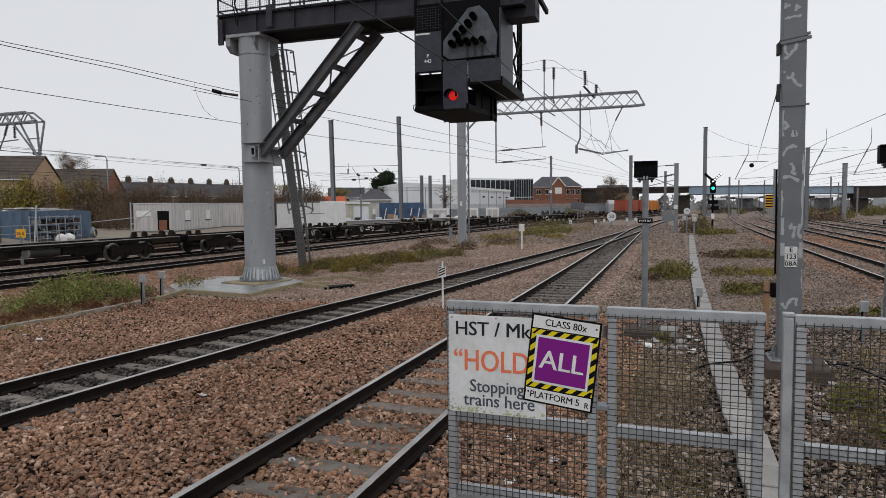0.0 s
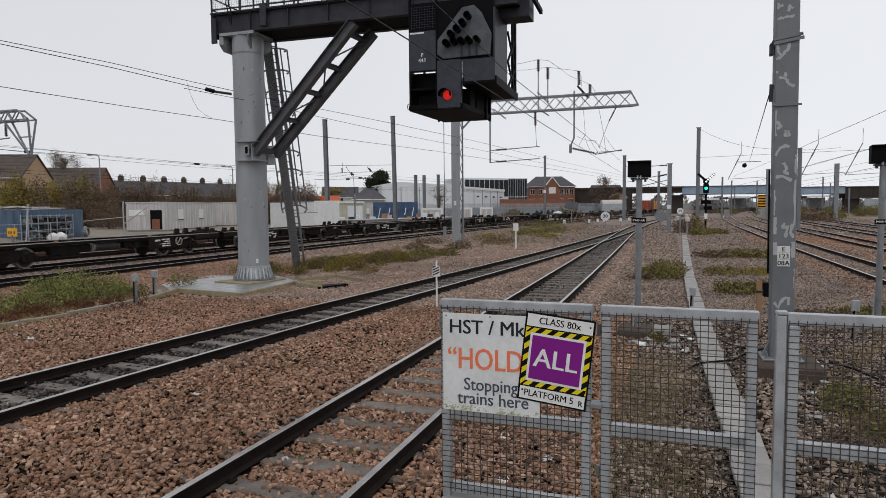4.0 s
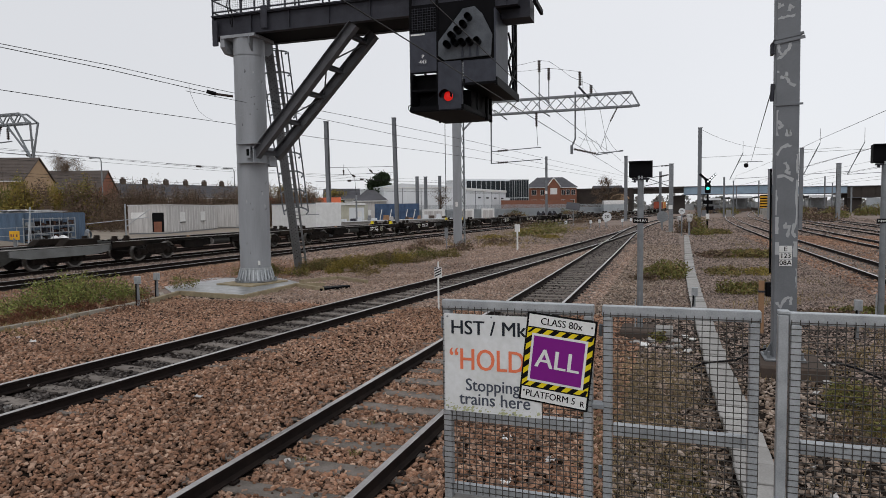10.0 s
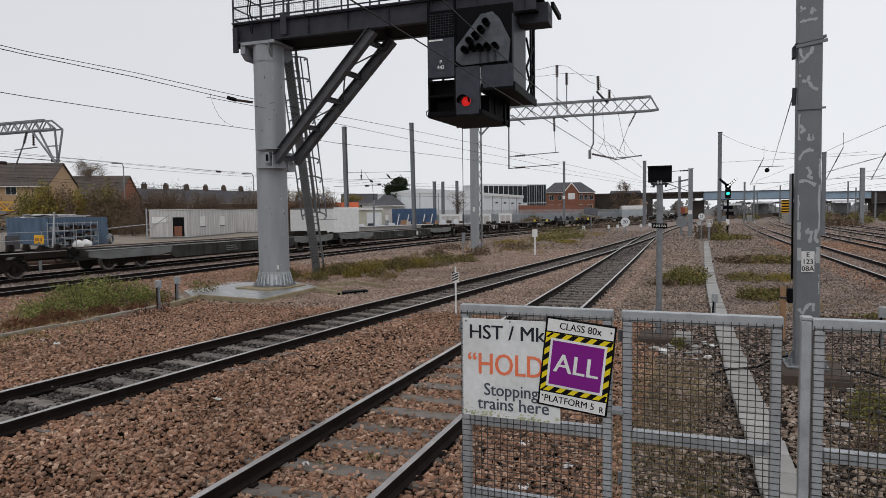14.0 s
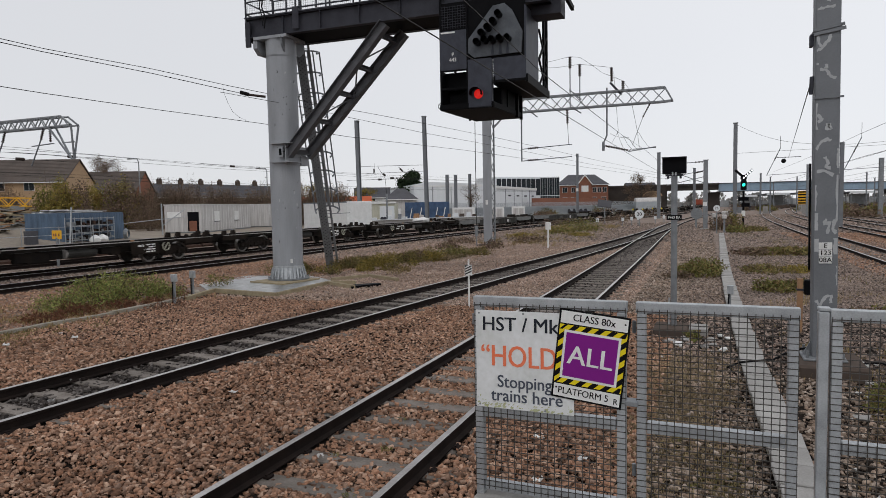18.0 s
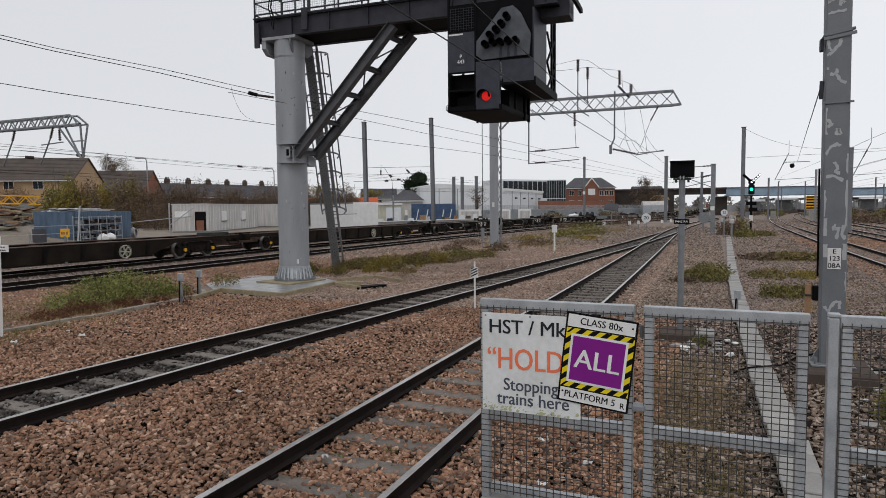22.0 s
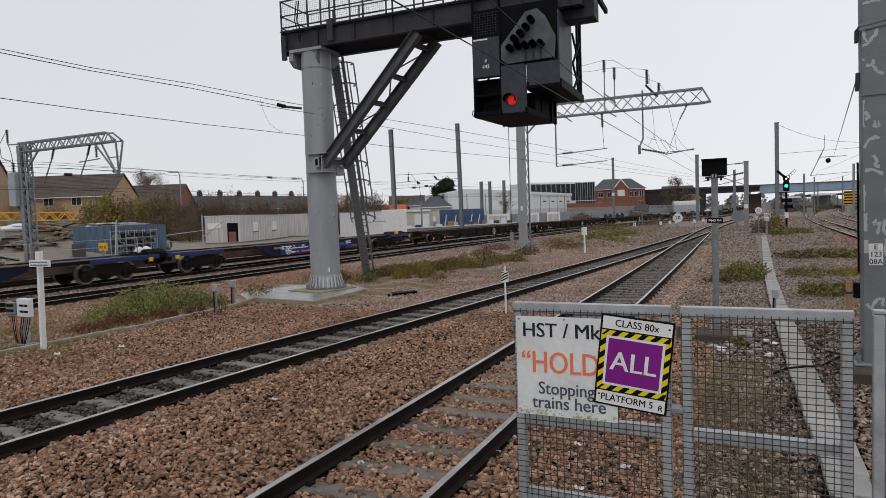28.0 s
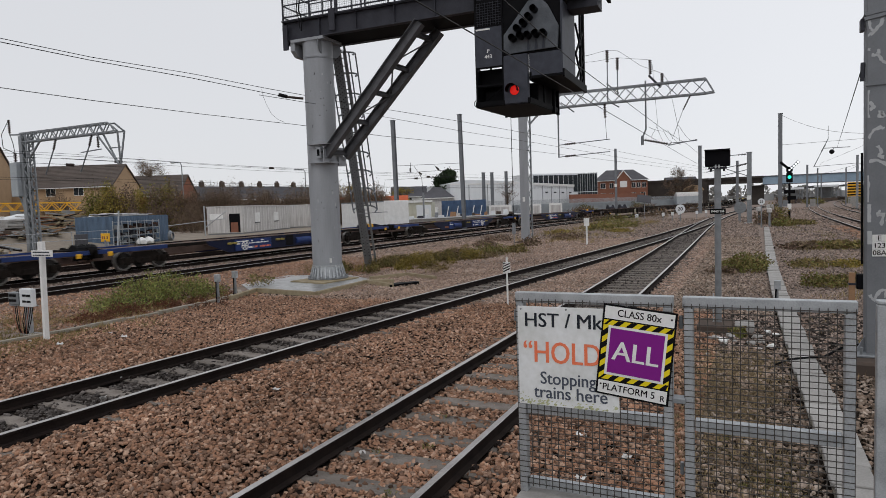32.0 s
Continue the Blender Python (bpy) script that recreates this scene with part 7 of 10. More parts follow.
# ---- overhead wires ----
def wire(label, pts, r=0.012, sag=0.0, drop=None):
    t = thing("overhead_wire", label, "wire", "overhead wires")
    bm = bmesh.new()
    q = []
    for a, b in zip(pts, pts[1:]):
        a, b = Vector(a), Vector(b)
        for i in range(8):
            u = i / 8
            q.append(a.lerp(b, u) - Vector((0, 0, 4 * sag * u * (1 - u))))
    q.append(Vector(pts[-1]))
    path_rod(bm, q, 0.78 * r, 5)
    part("wire", bm, M["wire"], t)
    if drop:
        other, n = drop
        bm = bmesh.new()
        for i in range(n):
            u = (i + 0.5) / n
            rod(bm, Vector(pts[0]).lerp(Vector(pts[-1]), u), Vector(other[0]).lerp(Vector(other[-1]), u), 0.006, 4)
        part("droppers", bm, M["wire"], t)
    return t


wire("contact wire over the platform track", [(-3.4, -12, 4.8), (-3.4, 9, 4.8), (-3.4, 22, 4.8), (-3.55, 41.8, 4.9), (-3.6, 68, 5.0), (-2.6, 110, 5.0)])
wire("carrier wire over the platform track", [(-3.4, -12, 5.75), (-3.4, 9, 5.6), (-3.4, 14, 5.42), (-3.4, 28.7, 5.42), (-3.5, 41.8, 5.7), (-3.6, 68, 5.7), (-2.6, 110, 5.7)])
wire("slack feeder wire above the boom", [(-13.4, 41.8, 11.3), (-9.27, 41.8, 11.75), (-8.2, 41.8, 11.9), (-7.55, 41.8, 11.78), (-6.9, 41.8, 11.3), (-6.19, 41.8, 10.71), (-4.92, 41.8, 10.09), (-4.61, 41.8, 9.64), (-4.29, 41.8, 8.16), (-4.05, 41.8, 6.92), (-3.94, 41.8, 5.93)], 0.013)
wire("second slack feeder wire above the boom", [(-13.4, 41.8, 11.5), (-11.3, 41.8, 11.42), (-9.1, 41.8, 11.3), (-7.58, 41.8, 11.36), (-6.54, 41.8, 11.16), (-5.62, 41.8, 10.98)], 0.013)
wire("jumper wire by the drop tube", [(-5.48, 41.8, 10.69), (-5.34, 41.8, 8.75), (-5.2, 41.8, 7.0), (-5.6, 41.8, 6.3)], 0.012)
for i, (a, b) in enumerate((((-5.7, 41.8, 6.9), (-4.6, 41.8, 6.6)), ((-5.3, 41.8, 7.1), (-4.9, 41.8, 6.0)), ((-4.6, 41.8, 6.6), (-3.9, 41.8, 5.7)), ((-4.9, 41.8, 6.7), (-4.4, 41.8, 5.9)), ((-4.0, 41.8, 6.9), (-3.3, 41.8, 5.9)))):
    wire("short jumper wire among the insulators", [a, b], 0.012, 0.1)
wire("contact wire over the side track", [(-16.3, -4, 5.65), (-16.3, 12.0, 5.71), (-16.3, 16, 5.78), (-15.98, 20.5, 5.85), (-14.75, 25.0, 5.68), (-13.2, 36, 5.8), (-9.4, 60.0, 5.7), (-5, 92, 5.6)], 0.013)
wire("carrier wire held by the column", [(-17.9, -4, 7.2), (-17.56, 13.0, 7.13), (-16.7, 16.0, 7.0), (-15.6, 19.3, 6.73)], 0.015)
wire("second carrier wire past the column", [(-17.9, -4, 7.3), (-17.5, 13.0, 7.21), (-16.69, 16.0, 7.14), (-15.66, 18.5, 6.91), (-14.45, 22.0, 6.7), (-13.15, 30.0, 6.69), (-12.03, 40.0, 6.72), (-9.4, 60.0, 6.48), (-5, 92, 6.2)], 0.013)
wire("third carrier wire behind the signal", [(-15.2, 17.5, 6.5), (-14.29, 21.0, 6.4), (-14.13, 24.0, 6.37), (-13.9, 32.0, 6.43), (-12.64, 42.0, 6.4), (-10.03, 64.0, 6.24), (-5, 96, 6.1)], 0.012)
wire("slack dropper between the two side wires", [(-15.75, 18.3, 6.86), (-15.86, 18.5, 6.62), (-15.93, 18.75, 6.36), (-15.96, 19.0, 6.1), (-15.93, 19.3, 5.93), (-15.86, 19.6, 5.84)], 0.007)
fa = thing("wire_anchor", "black strain insulator fixed to the gantry column", "insulator")
part("body", rod(bmesh.new(), (-15.6, 19.3, 6.73), (-15.05, 19.75, 6.66), 0.045, 8), M["porcelain"], fa)
part("clamp", rod(bmesh.new(), (-15.75, 19.2, 6.80), (-15.5, 19.38, 6.72), 0.07, 8), M["jet"], fa)
for x, z in ((-36.2, 4.9), (-36.2, 6.2), (-40.4, 5.0), (-40.4, 6.4), (-43, 7.0)):
    wire("far overhead wire over the freight lines", [(x, -40, z), (x, 29.8, z), (x + 1.2, 58, z - 0.1), (x + 5.5, 92, z), (x + 14, 125, z)], 0.014, 0.15)
for x, z in ((7.55, 4.8), (7.55, 6.1), (12, 4.8), (12, 6.1), (16.2, 4.8), (16.2, 6.2), (20.6, 5.0), (20.6, 6.2)):
    wire("overhead wire over the main lines", [(x - 0.2, -20, z), (x + 0.2, 42, z), (x, 90, z), (x + 4, 150, z), (x + 14, 230, z)], 0.014, 0.1)
wire("sloping wire from the peeling mast", [(1.47, 11.5, 4.4), (6.1, 60, 6.0)], 0.012)
wire("span wire from the tall mast", [(3.0, 82, 11.3), (8.5, 82, 9.0), (17.5, 82, 8.6)], 0.02, 0.3)
wire("lower span wire from the tall mast", [(3.0, 82, 8.0), (21, 82, 8.3)], 0.02)
for x, z, y in ((4.5, 4.6, 60), (8.7, 4.53, 52), (11.4, 4.45, 52)):
    t = thing("cantilever_arm", "sloping grey cantilever tube above the main line", "cantilever", "cantilever arms over the main lines")
    part("tube", rod(bmesh.new(), (x + 1.0, y, z + 2.2), (x, y, z), 0.03, 8), M["mastgrey"], t)
    part("steady_arm", rod(bmesh.new(), (x, y, z + 0.03), (x + 2.9, y, z + 0.15), 0.018, 8), M["mastgrey"], t)
    part("hanger", rod(bmesh.new(), (x + 1.0, y, z + 2.2), (x + 1.0, y, z + 3.2), 0.014, 6), M["wire"], t)
    insulator((x + 0.8, y, z + 1.75), (x + 0.55, y, z + 1.2), t, 0.05, 5)
wt = thing("pulley_weight", "round black pulley hanging from the overhead wires", "pulley")
bm = bmesh.new()
bmesh.ops.create_uvsphere(bm, u_segments=14, v_segments=8, radius=0.19, matrix=Matrix.Translation((5.75, 60, 5.75)))
part("pulley", bm, M["jet"], wt)
part("bar", bar(bmesh.new(), (5.1, 60, 6.05), (7.0, 60, 6.05), 0.05), M["mastgrey"], wt)
part("rope", rod(bmesh.new(), (5.75, 60, 5.75), (5.9, 60, 6.05), 0.02, 5), M["wire"], wt)

# ---- portal cantilever by the yard ----
pcx, pcy = -47.6, 29.7
pc = thing("portal_cantilever", "grey lattice mast with a dropped lattice arm over the sidings", "line mast", m=pose(-0.25, 0, -0.3))
bm = bmesh.new()
lattice(bm, (pcx + 0.50, pcy, GROUND), (pcx + 0.38, pcy, 9.0), 0.5, 0.5, 0.5, 0.10, 0.06)
ibeam(bm, (pcx - 0.10, pcy, GROUND), (pcx - 0.18, pcy, 8.9), 0.36, 0.36, 0.03)
part("mast", bm, M["galv"], pc)
bm = bmesh.new()
lattice(bm, (pcx, pcy, 8.75), (-38.2, pcy, 8.75), 0.55, 0.62, 0.5, 0.09, 0.055)
for s in (-0.27, 0.27):
    bar(bm, (-38.2, pcy + s, 9.05), (-37.3, pcy + s, 8.45), 0.09)
    bar(bm, (-37.3, pcy + s, 8.45), (-37.5, pcy, 6.3), 0.09)
    bar(bm, (-39.4, pcy + s, 8.45), (-37.7, pcy, 6.3), 0.09)
    bar(bm, (-38.2, pcy + s, 8.45), (-37.3, pcy + s, 8.45), 0.09)
bar(bm, (-38.5, pcy, 7.4), (-37.4, pcy, 7.4), 0.07)
bar(bm, (pcx + 0.5, pcy, 7.2), (pcx + 1.9, pcy, 8.45), 0.10)
part("arm", bm, M["galv"], pc, "grey lattice arm")
for x in (-44.6, -40.8):
    insulator((x + 0.6, pcy, 8.4), (x + 0.3, pcy, 7.7), pc, 0.09, 6)
    part("registration_tube", rod(bmesh.new(), (x + 0.3, pcy, 7.7), (x - 0.75, pcy, 6.0), 0.045, 8), M["mastgrey"], pc)
insulator((-39.6, pcy, 8.4), (-39.6, pcy, 7.5), pc, 0.09, 6)
part("steady_bar", rod(bmesh.new(), (-41.4, pcy, 7.3), (-39.3, pcy, 7.4), 0.04, 8), M["mastgrey"], pc)
tx = part("transformer", box(bmesh.new(), pcx - 1.12, pcy - 0.5, 4.5, pcx - 0.32, pcy + 0.3, 7.0, 0.05), M["palisade"], pc, "white transformer tank")
insulator((pcx - 0.8, pcy - 0.2, 7.0), (pcx - 0.8, pcy - 0.2, 7.7), pc, 0.12, 6)
part("strut", bar(bmesh.new(), (pcx - 0.9, pcy, 4.5), (pcx - 0.1, pcy, 2.9), 0.12), M["galv"], pc)
insulator((pcx - 1.6, pcy, 9.2), (pcx - 1.6, pcy, 10.2), pc, 0.10, 7)
part("stand_off", bar(bmesh.new(), (pcx - 1.6, pcy, 9.1), (pcx, pcy, 9.0), 0.10), M["galv"], pc)
part("jumper", path_rod(bmesh.new(), [(pcx - 1.6, pcy, 10.2), (pcx - 2.6, pcy, 9.2), (pcx - 2.5, pcy, 8.2), (pcx - 0.8, pcy - 0.2, 7.7)], 0.025), M["wire"], pc)
part("jumper", path_rod(bmesh.new(), [(pcx - 1.6, pcy, 9.2), (pcx - 1.3, pcy, 8.5), (pcx - 0.8, pcy - 0.2, 7.7)], 0.025), M["wire"], pc)

# ---- the works yard ----
def bank_z(x, y):
    """Height of the earth bank over the yard: it rises away from the railway and dies out behind the blue store."""
    far = math.hypot(x, y)
    way = math.degrees(math.atan2(y, -x))
    rise = min(1.0, max(0.0, (far - 58) / 20))
    side_fall = min(1.0, max(0.0, (40 - way) / 5))
    rise, side_fall = rise * rise * (3 - 2 * rise), side_fall * side_fall * (3 - 2 * side_fall)
    return GROUND + 0.10 + (2.35 + 0.35 * noise.noise((x * 0.12, y * 0.12, 3)) + 0.16 * noise.noise((x * 0.7, y * 0.7, 5))) * rise * side_fall


bank_bm = bmesh.new()
bank = [[bank_bm.verts.new((x, y, bank_z(x, y))) for x in np.arange(-104, -47, 1.0)] for y in np.arange(2, 72, 1.0)]
for r0, r1 in zip(bank, bank[1:]):
    for i in range(len(r0) - 1):
        bank_bm.faces.new((r0[i], r0[i + 1], r1[i + 1], r1[i]))
for f in bank_bm.faces:
    f.smooth = True
solo("earth_bank", bank_bm, M["yard"], "bare tan earth bank rising behind the works yard", "ground", kind="structure")
rs = random.Random(12)
for i in range(34):
    far, way = rs.uniform(55, 79), math.radians(rs.uniform(25.5, 34.9))
    if i > 20:
        far, way = rs.uniform(66, 80), math.radians(rs.uniform(30.5, 35.2))
    x, y = -far * math.cos(way), far * math.sin(way)
    hp = thing("timber_heap", "loose heap of old timbers and scrap on the bank", "heap", "heaps of timber in the yard", m=pose(x, y, bank_z(x, y) - 0.05, 0, 0, rs.uniform(0, 180)))
    for k in range(rs.randint(6, 11)):
        ln, a = rs.uniform(0.9, 3.4), math.radians(rs.gauss(0, 28))
        c = Vector((rs.uniform(-0.8, 0.8), rs.uniform(-0.7, 0.7), 0.08 + 0.07 * k))
        d = Vector((math.cos(a), math.sin(a), rs.uniform(-0.16, 0.16))) * (ln / 2)
        part("timber", bar(bmesh.new(), c - d, c + d, rs.uniform(0.10, 0.24), rs.uniform(0.05, 0.14)), M[rs.choice(["timber", "timberdark", "galv", "rust", "brickred", "timberdark", "concrete"])], hp)
for far, way, w in ((74, 29.2, 4.6), (76, 31.0, 3.6), (73, 26.6, 4.0)):
    way = math.radians(way)
    x, y = -far * math.cos(way), far * math.sin(way)
    bm = bmesh.new()
    bmesh.ops.create_icosphere(bm, subdivisions=3, radius=1, matrix=Matrix.Diagonal((w / 2, 1.0, 0.75, 1)))
    for v in bm.verts:
        v.co += Vector(noise.noise_vector(v.co * 1.3)) * 0.28
    solo("sheeted_heap", bm, M["cladding"], "crumpled white sheeting over a heap on the bank", "heap", "sheeted heaps", m=pose(x, y, bank_z(x, y) + 0.2, 0, 0, -math.degrees(way) + 90))
yp = thing("yellow_plate_sign", "small yellow plate on a short grey post beside the siding", "sign")
part("post", bar(bmesh.new(), (-30.8, 23.0, GROUND), (-30.8, 23.0, 1.3), 0.10), M["galv"], yp)
ypl = part("plate", box(bmesh.new(), -31.15, 22.98, 1.22, -30.45, 23.01, 1.66, 0.02), M["signal_yellow"], yp, "yellow plate")
bm = bmesh.new()
for x in (-31.05, -30.9, -30.68):
    box(bm, x, 22.972, 1.36, x + 0.10, 22.978, 1.50)
part("writing_bars", bm, M["brickred"], ypl, "dark marks too small to read")


def building(name, label, category, m, w, d, h, wall, group=""):
    """A box-shaped body: w along local x, d deep along local y, its front at y = 0."""
    t = thing(name, label, category, group, m=m)
    part("wall", box(bmesh.new(), -w / 2, 0, 0, w / 2, d, h), wall, t)
    return t


def panel(parent, name, x0, z0, x1, z1, material, out=0.03, label="", y=0.0):
    return part(name, box(bmesh.new(), x0, y - out, z0, x1, y + 0.02, z1, 0.0), material, parent, label)


def window(parent, x, z, w, h, rows=1, cols=2, fr=None):
    f = panel(parent, "window", x - w / 2, z, x + w / 2, z + h, M["white"] if fr is None else fr, 0.05, "white framed window")
    for i in range(cols):
        for j in range(rows):
            a, b = x - w / 2 + 0.06 + i * (w - 0.06) / cols, z + 0.06 + j * (h - 0.06) / rows
            part("pane", box(bmesh.new(), a, -0.06, b, a + (w - 0.06) / cols - 0.06, -0.045, b + (h - 0.06) / rows - 0.06), M["glassdark"], f)
    return f


def corrugate(bm, x0, x1, z0, z1, pitch, depth, y=0.0):
    """A ribbed steel wall in the x, z plane."""
    n = max(2, int((x1 - x0) / pitch))
    pts = []
    for i in range(n + 1):
        pts.append((x0 + (x1 - x0) * i / n, y - (depth if i % 2 else 0)))
    for (a, b), (c, d) in zip(pts, pts[1:]):
        vs = [bm.verts.new(q) for q in ((a, b, z0), (c, d, z0), (c, d, z1), (a, b, z1))]
        bm.faces.new(vs)
    return bm


# blue store with a rack of fittings before it
bs = thing("blue_store", "faded blue corrugated steel store with sheeting on its roof", "store", m=pose(-49.9, 38.2, GROUND + 0.1, 0, 0, 114))
part("body", box(bmesh.new(), 0, 0.05, 0, 10.2, 3.4, 2.65), M["store_blue"], bs)
part("ribs", corrugate(bmesh.new(), 0, 10.2, 0.1, 2.6, 0.16, 0.06, 0.0), M["store_blue"], bs, "ribbed blue wall")
part("end_ribs", corrugate(bmesh.new(), 0, 3.4, 0.1, 2.6, 0.16, 0.06, 0.0), M["store_blue"], bs).matrix_basis = pose(0, 3.45, 0, 0, 0, -90)
bm = bmesh.new()
for x0, x1, z in ((1.0, 6.8, 2.72), (2.0, 7.6, 2.80), (0.8, 5.0, 2.88)):
    box(bm, x0, 0.3, z - 0.05, x1, 2.6, z + 0.02)
bmesh.ops.subdivide_edges(bm, edges=bm.edges[:], cuts=4, use_grid_fill=True)
for v in bm.verts:
    v.co.z += 0.12 * noise.noise(v.co * 1.2)
part("roof_sheeting", bm, M["cabin"], bs, "loose pale sheeting")
rk = thing("steel_rack", "grey scaffold rack stacked with steel fittings", "rack", m=pose(-49.9, 38.2, GROUND + 0.1, 0, 0, 114))
bm = bmesh.new()
for x in (-0.9, 0.6, 2.1, 3.6, 5.1, 6.4):
    for y in (-0.9, -0.35):
        bar(bm, (x, y, 0), (x, y, 2.25), 0.06)
for z in (0.35, 0.95, 1.55, 2.15):
    for y in (-0.9, -0.35):
        bar(bm, (-0.9, y, z), (6.4, y, z), 0.05)
bar(bm, (-1.5, -1.0, 0), (-1.0, -1.0, 3.1), 0.10)
part("frame", bm, M["galv_light"], rk)
bm = bmesh.new()
rs = random.Random(4)
for z in (0.38, 0.98, 1.58):
    x = -0.8
    while x < 6.1:
        w = rs.uniform(0.15, 0.5)
        part("fitting", box(bmesh.new(), x, -0.85, z, x + w, -0.4, z + rs.uniform(0.1, 0.42), 0.02), M[rs.choice(["darksteel", "rust", "galv", "old_rail"])], rk)
        x += w + rs.uniform(0.02, 0.2)
bm.free()
for x in (1.7, 3.0):
    bm = bmesh.new()
    bmesh.ops.create_icosphere(bm, subdivisions=2, radius=0.5, matrix=Matrix.Translation((x, -1.5, 0.35)) @ Matrix.Diagonal((1.3, 0.8, 0.75, 1)))
    for v in bm.verts:
        v.co += Vector(noise.noise_vector(v.co * 2.5)) * 0.14
    solo("rubble_sack", bm, M["white"], "bulging white sack before the steel rack", "sack", "white sacks", m=pose(-49.9, 38.2, GROUND + 0.05, 0, 0, 114))
coil = thing("cable_coil", "coil of grey cable leaning by the blue store", "coil", m=pose(-49.9, 38.2, GROUND + 0.15, 0, 0, 114))
for k in range(7):
    r = 0.55 - 0.03 * k
    part("turn", path_rod(bmesh.new(), [(8.9 + r * math.cos(a / 6 * math.pi), -0.8 - 0.04 * k, 0.45 + r * math.sin(a / 6 * math.pi)) for a in range(0, 13)], 0.03, 5), M["galv"], coil)
bm = bmesh.new()
rod(bm, (-50.4, 35.4, GROUND + 0.12), (-50.4, 35.4, 1.15), 0.5, 16)
solo("grey_drum", bm, M["slate_roof"], "dark grey waste drum beside the blue store", "drum")

# site cabins
def cabin(label, x, y, yaw, w, d, h, door):
    t = thing("site_cabin", label, "cabin", "site cabins", m=pose(x, y, GROUND + 0.25, 0, 0, yaw))
    part("body", box(bmesh.new(), 0, 0, 0, w, d, h, 0.03), M["cabin"], t)
    part("roof_edge", box(bmesh.new(), -0.06, -0.06, h, w + 0.06, d + 0.06, h + 0.14, 0.02), M["cabin"], t)
    part("base_frame", box(bmesh.new(), 0.05, 0.05, -0.2, w - 0.05, d - 0.05, 0.0), M["galv"], t)
    for k in (0.22, 0.62):
        wn_ = part("shutter", box(bmesh.new(), w, d * k, 1.2, w + 0.05, d * k + 1.6, 2.4, 0.01), M["white"], t, "pale window shutter")
        part("sill", box(bmesh.new(), w, d * k - 0.05, 1.10, w + 0.09, d * k + 1.65, 1.18), M["slate_roof"], t)
        bm = bmesh.new()
        for q in range(5):
            box(bm, w + 0.05, d * k + 0.1 + 0.32 * q, 1.25, w + 0.06, d * k + 0.16 + 0.32 * q, 2.35)
        part("slat", bm, M["white"], wn_)
    for q in range(int(d / 0.9)):
        part("wall_strip", box(bmesh.new(), w, 0.4 + 0.9 * q, 0.05, w + 0.015, 0.46 + 0.9 * q, h), M["white"], t)
    if door:
        # no opening is cut: a black block stands in for the unlit inside
        dd = part("doorway", box(bmesh.new(), w * 0.62, -0.02, 0.1, w * 0.92, 0.6, 2.35), M["jet"], t, "doorway filled with black for its shaded inside")
        part("door_inside", box(bmesh.new(), w * 0.66, -0.03, 0.1, w * 0.86, -0.021, 1.3), M["brickred"], dd, "red cupboard inside")
        part("sign_panel", box(bmesh.new(), w * 0.08, -0.03, 1.7, w * 0.45, 0, 2.4), M["white"], t)
    return t


cabin("streaked off-white site cabin with an open doorway", -59.5, 58.2, 20, 4.5, 17.0, 3.15, True)
cabin("off-white site cabin behind the gantry column", -64.0, 78.5, 12, 3.5, 9.5, 3.2, False)
tk = thing("white_trailer", "plain white box trailer parked behind the freight train", "trailer", m=pose(-37.2, 54.2, GROUND, 0, 0, -32))
part("body", box(bmesh.new(), 0, 0, 0.75, 9.3, 2.5, 3.32, 0.03), M["white"], tk)
part("chassis", box(bmesh.new(), 0.2, 0.3, 0.5, 9.1, 2.2, 0.75), M["black"], tk)
for x in (1.0, 1.9, 6.4):
    for y in (0.0, 2.2):
        part("wheel", rod(bmesh.new(), (x, y, 0.45), (x, y + 0.3, 0.45), 0.45, 20), M["jet"], tk, "black wheel")
part("trim", box(bmesh.new(), 0, -0.02, 3.20, 9.3, 0, 3.32), M["galv"], tk)

# more yard buildings behind the sidings
t = building("cream_cabin", "cream ribbed yard cabin beside a grey door", "cabin", pose(-42.4, 77.2, GROUND, 0, 0, 20), 7.0, 4, 3.3, M["cream"])
part("ribs", corrugate(bmesh.new(), -3.5, 1.2, 0.1, 3.2, 0.22, 0.05), M["cream"], t)
panel(t, "door", 1.4, 0.1, 3.4, 2.9, M["cladding"], 0.05)
panel(t, "door", 2.3, 0.1, 3.1, 2.4, M["white"], 0.07)
panel(t, "roof_edge", -3.6, 3.25, 3.6, 3.5, M["white"], 0.2)
panel(t, "vent", -2.6, 2.1, -1.9, 2.8, M["brickyellow"], 0.08)
t = building("blue_hoarding", "blue ribbed hoarding with stacked poles before it", "hoarding", pose(-37.4, 85.2, GROUND, 0, 0, 16), 6.4, 0.6, 3.4, M["faded_blue"])
part("ribs", corrugate(bmesh.new(), -3.2, 3.2, 0.1, 3.4, 0.3, 0.08), M["faded_blue"], t)
for x in (-2.6, -1.2, 1.1, 2.2):
    part("pole", bar(bmesh.new(), (x, -0.6, 0), (x + 0.5, -0.4, 2.6), 0.10), M["white"], t)
t = building("white_shed", "long white clad shed with a shallow roof", "shed", pose(-48.0, 124, GROUND, 0, 0, 42), 17.8, 18, 6.9, M["cladding"])
bm = bmesh.new()
prism(bm, [(-9.0, 6.9), (9.0, 6.9), (9.0, 7.1), (-5.2, 7.75), (-9.0, 7.1)], "y", -0.1, 18)
part("roof", bm, M["cladding"], t)
part("ribs", corrugate(bmesh.new(), -8.9, 8.9, 0.1, 6.9, 0.6, 0.05), M["cladding"], t)
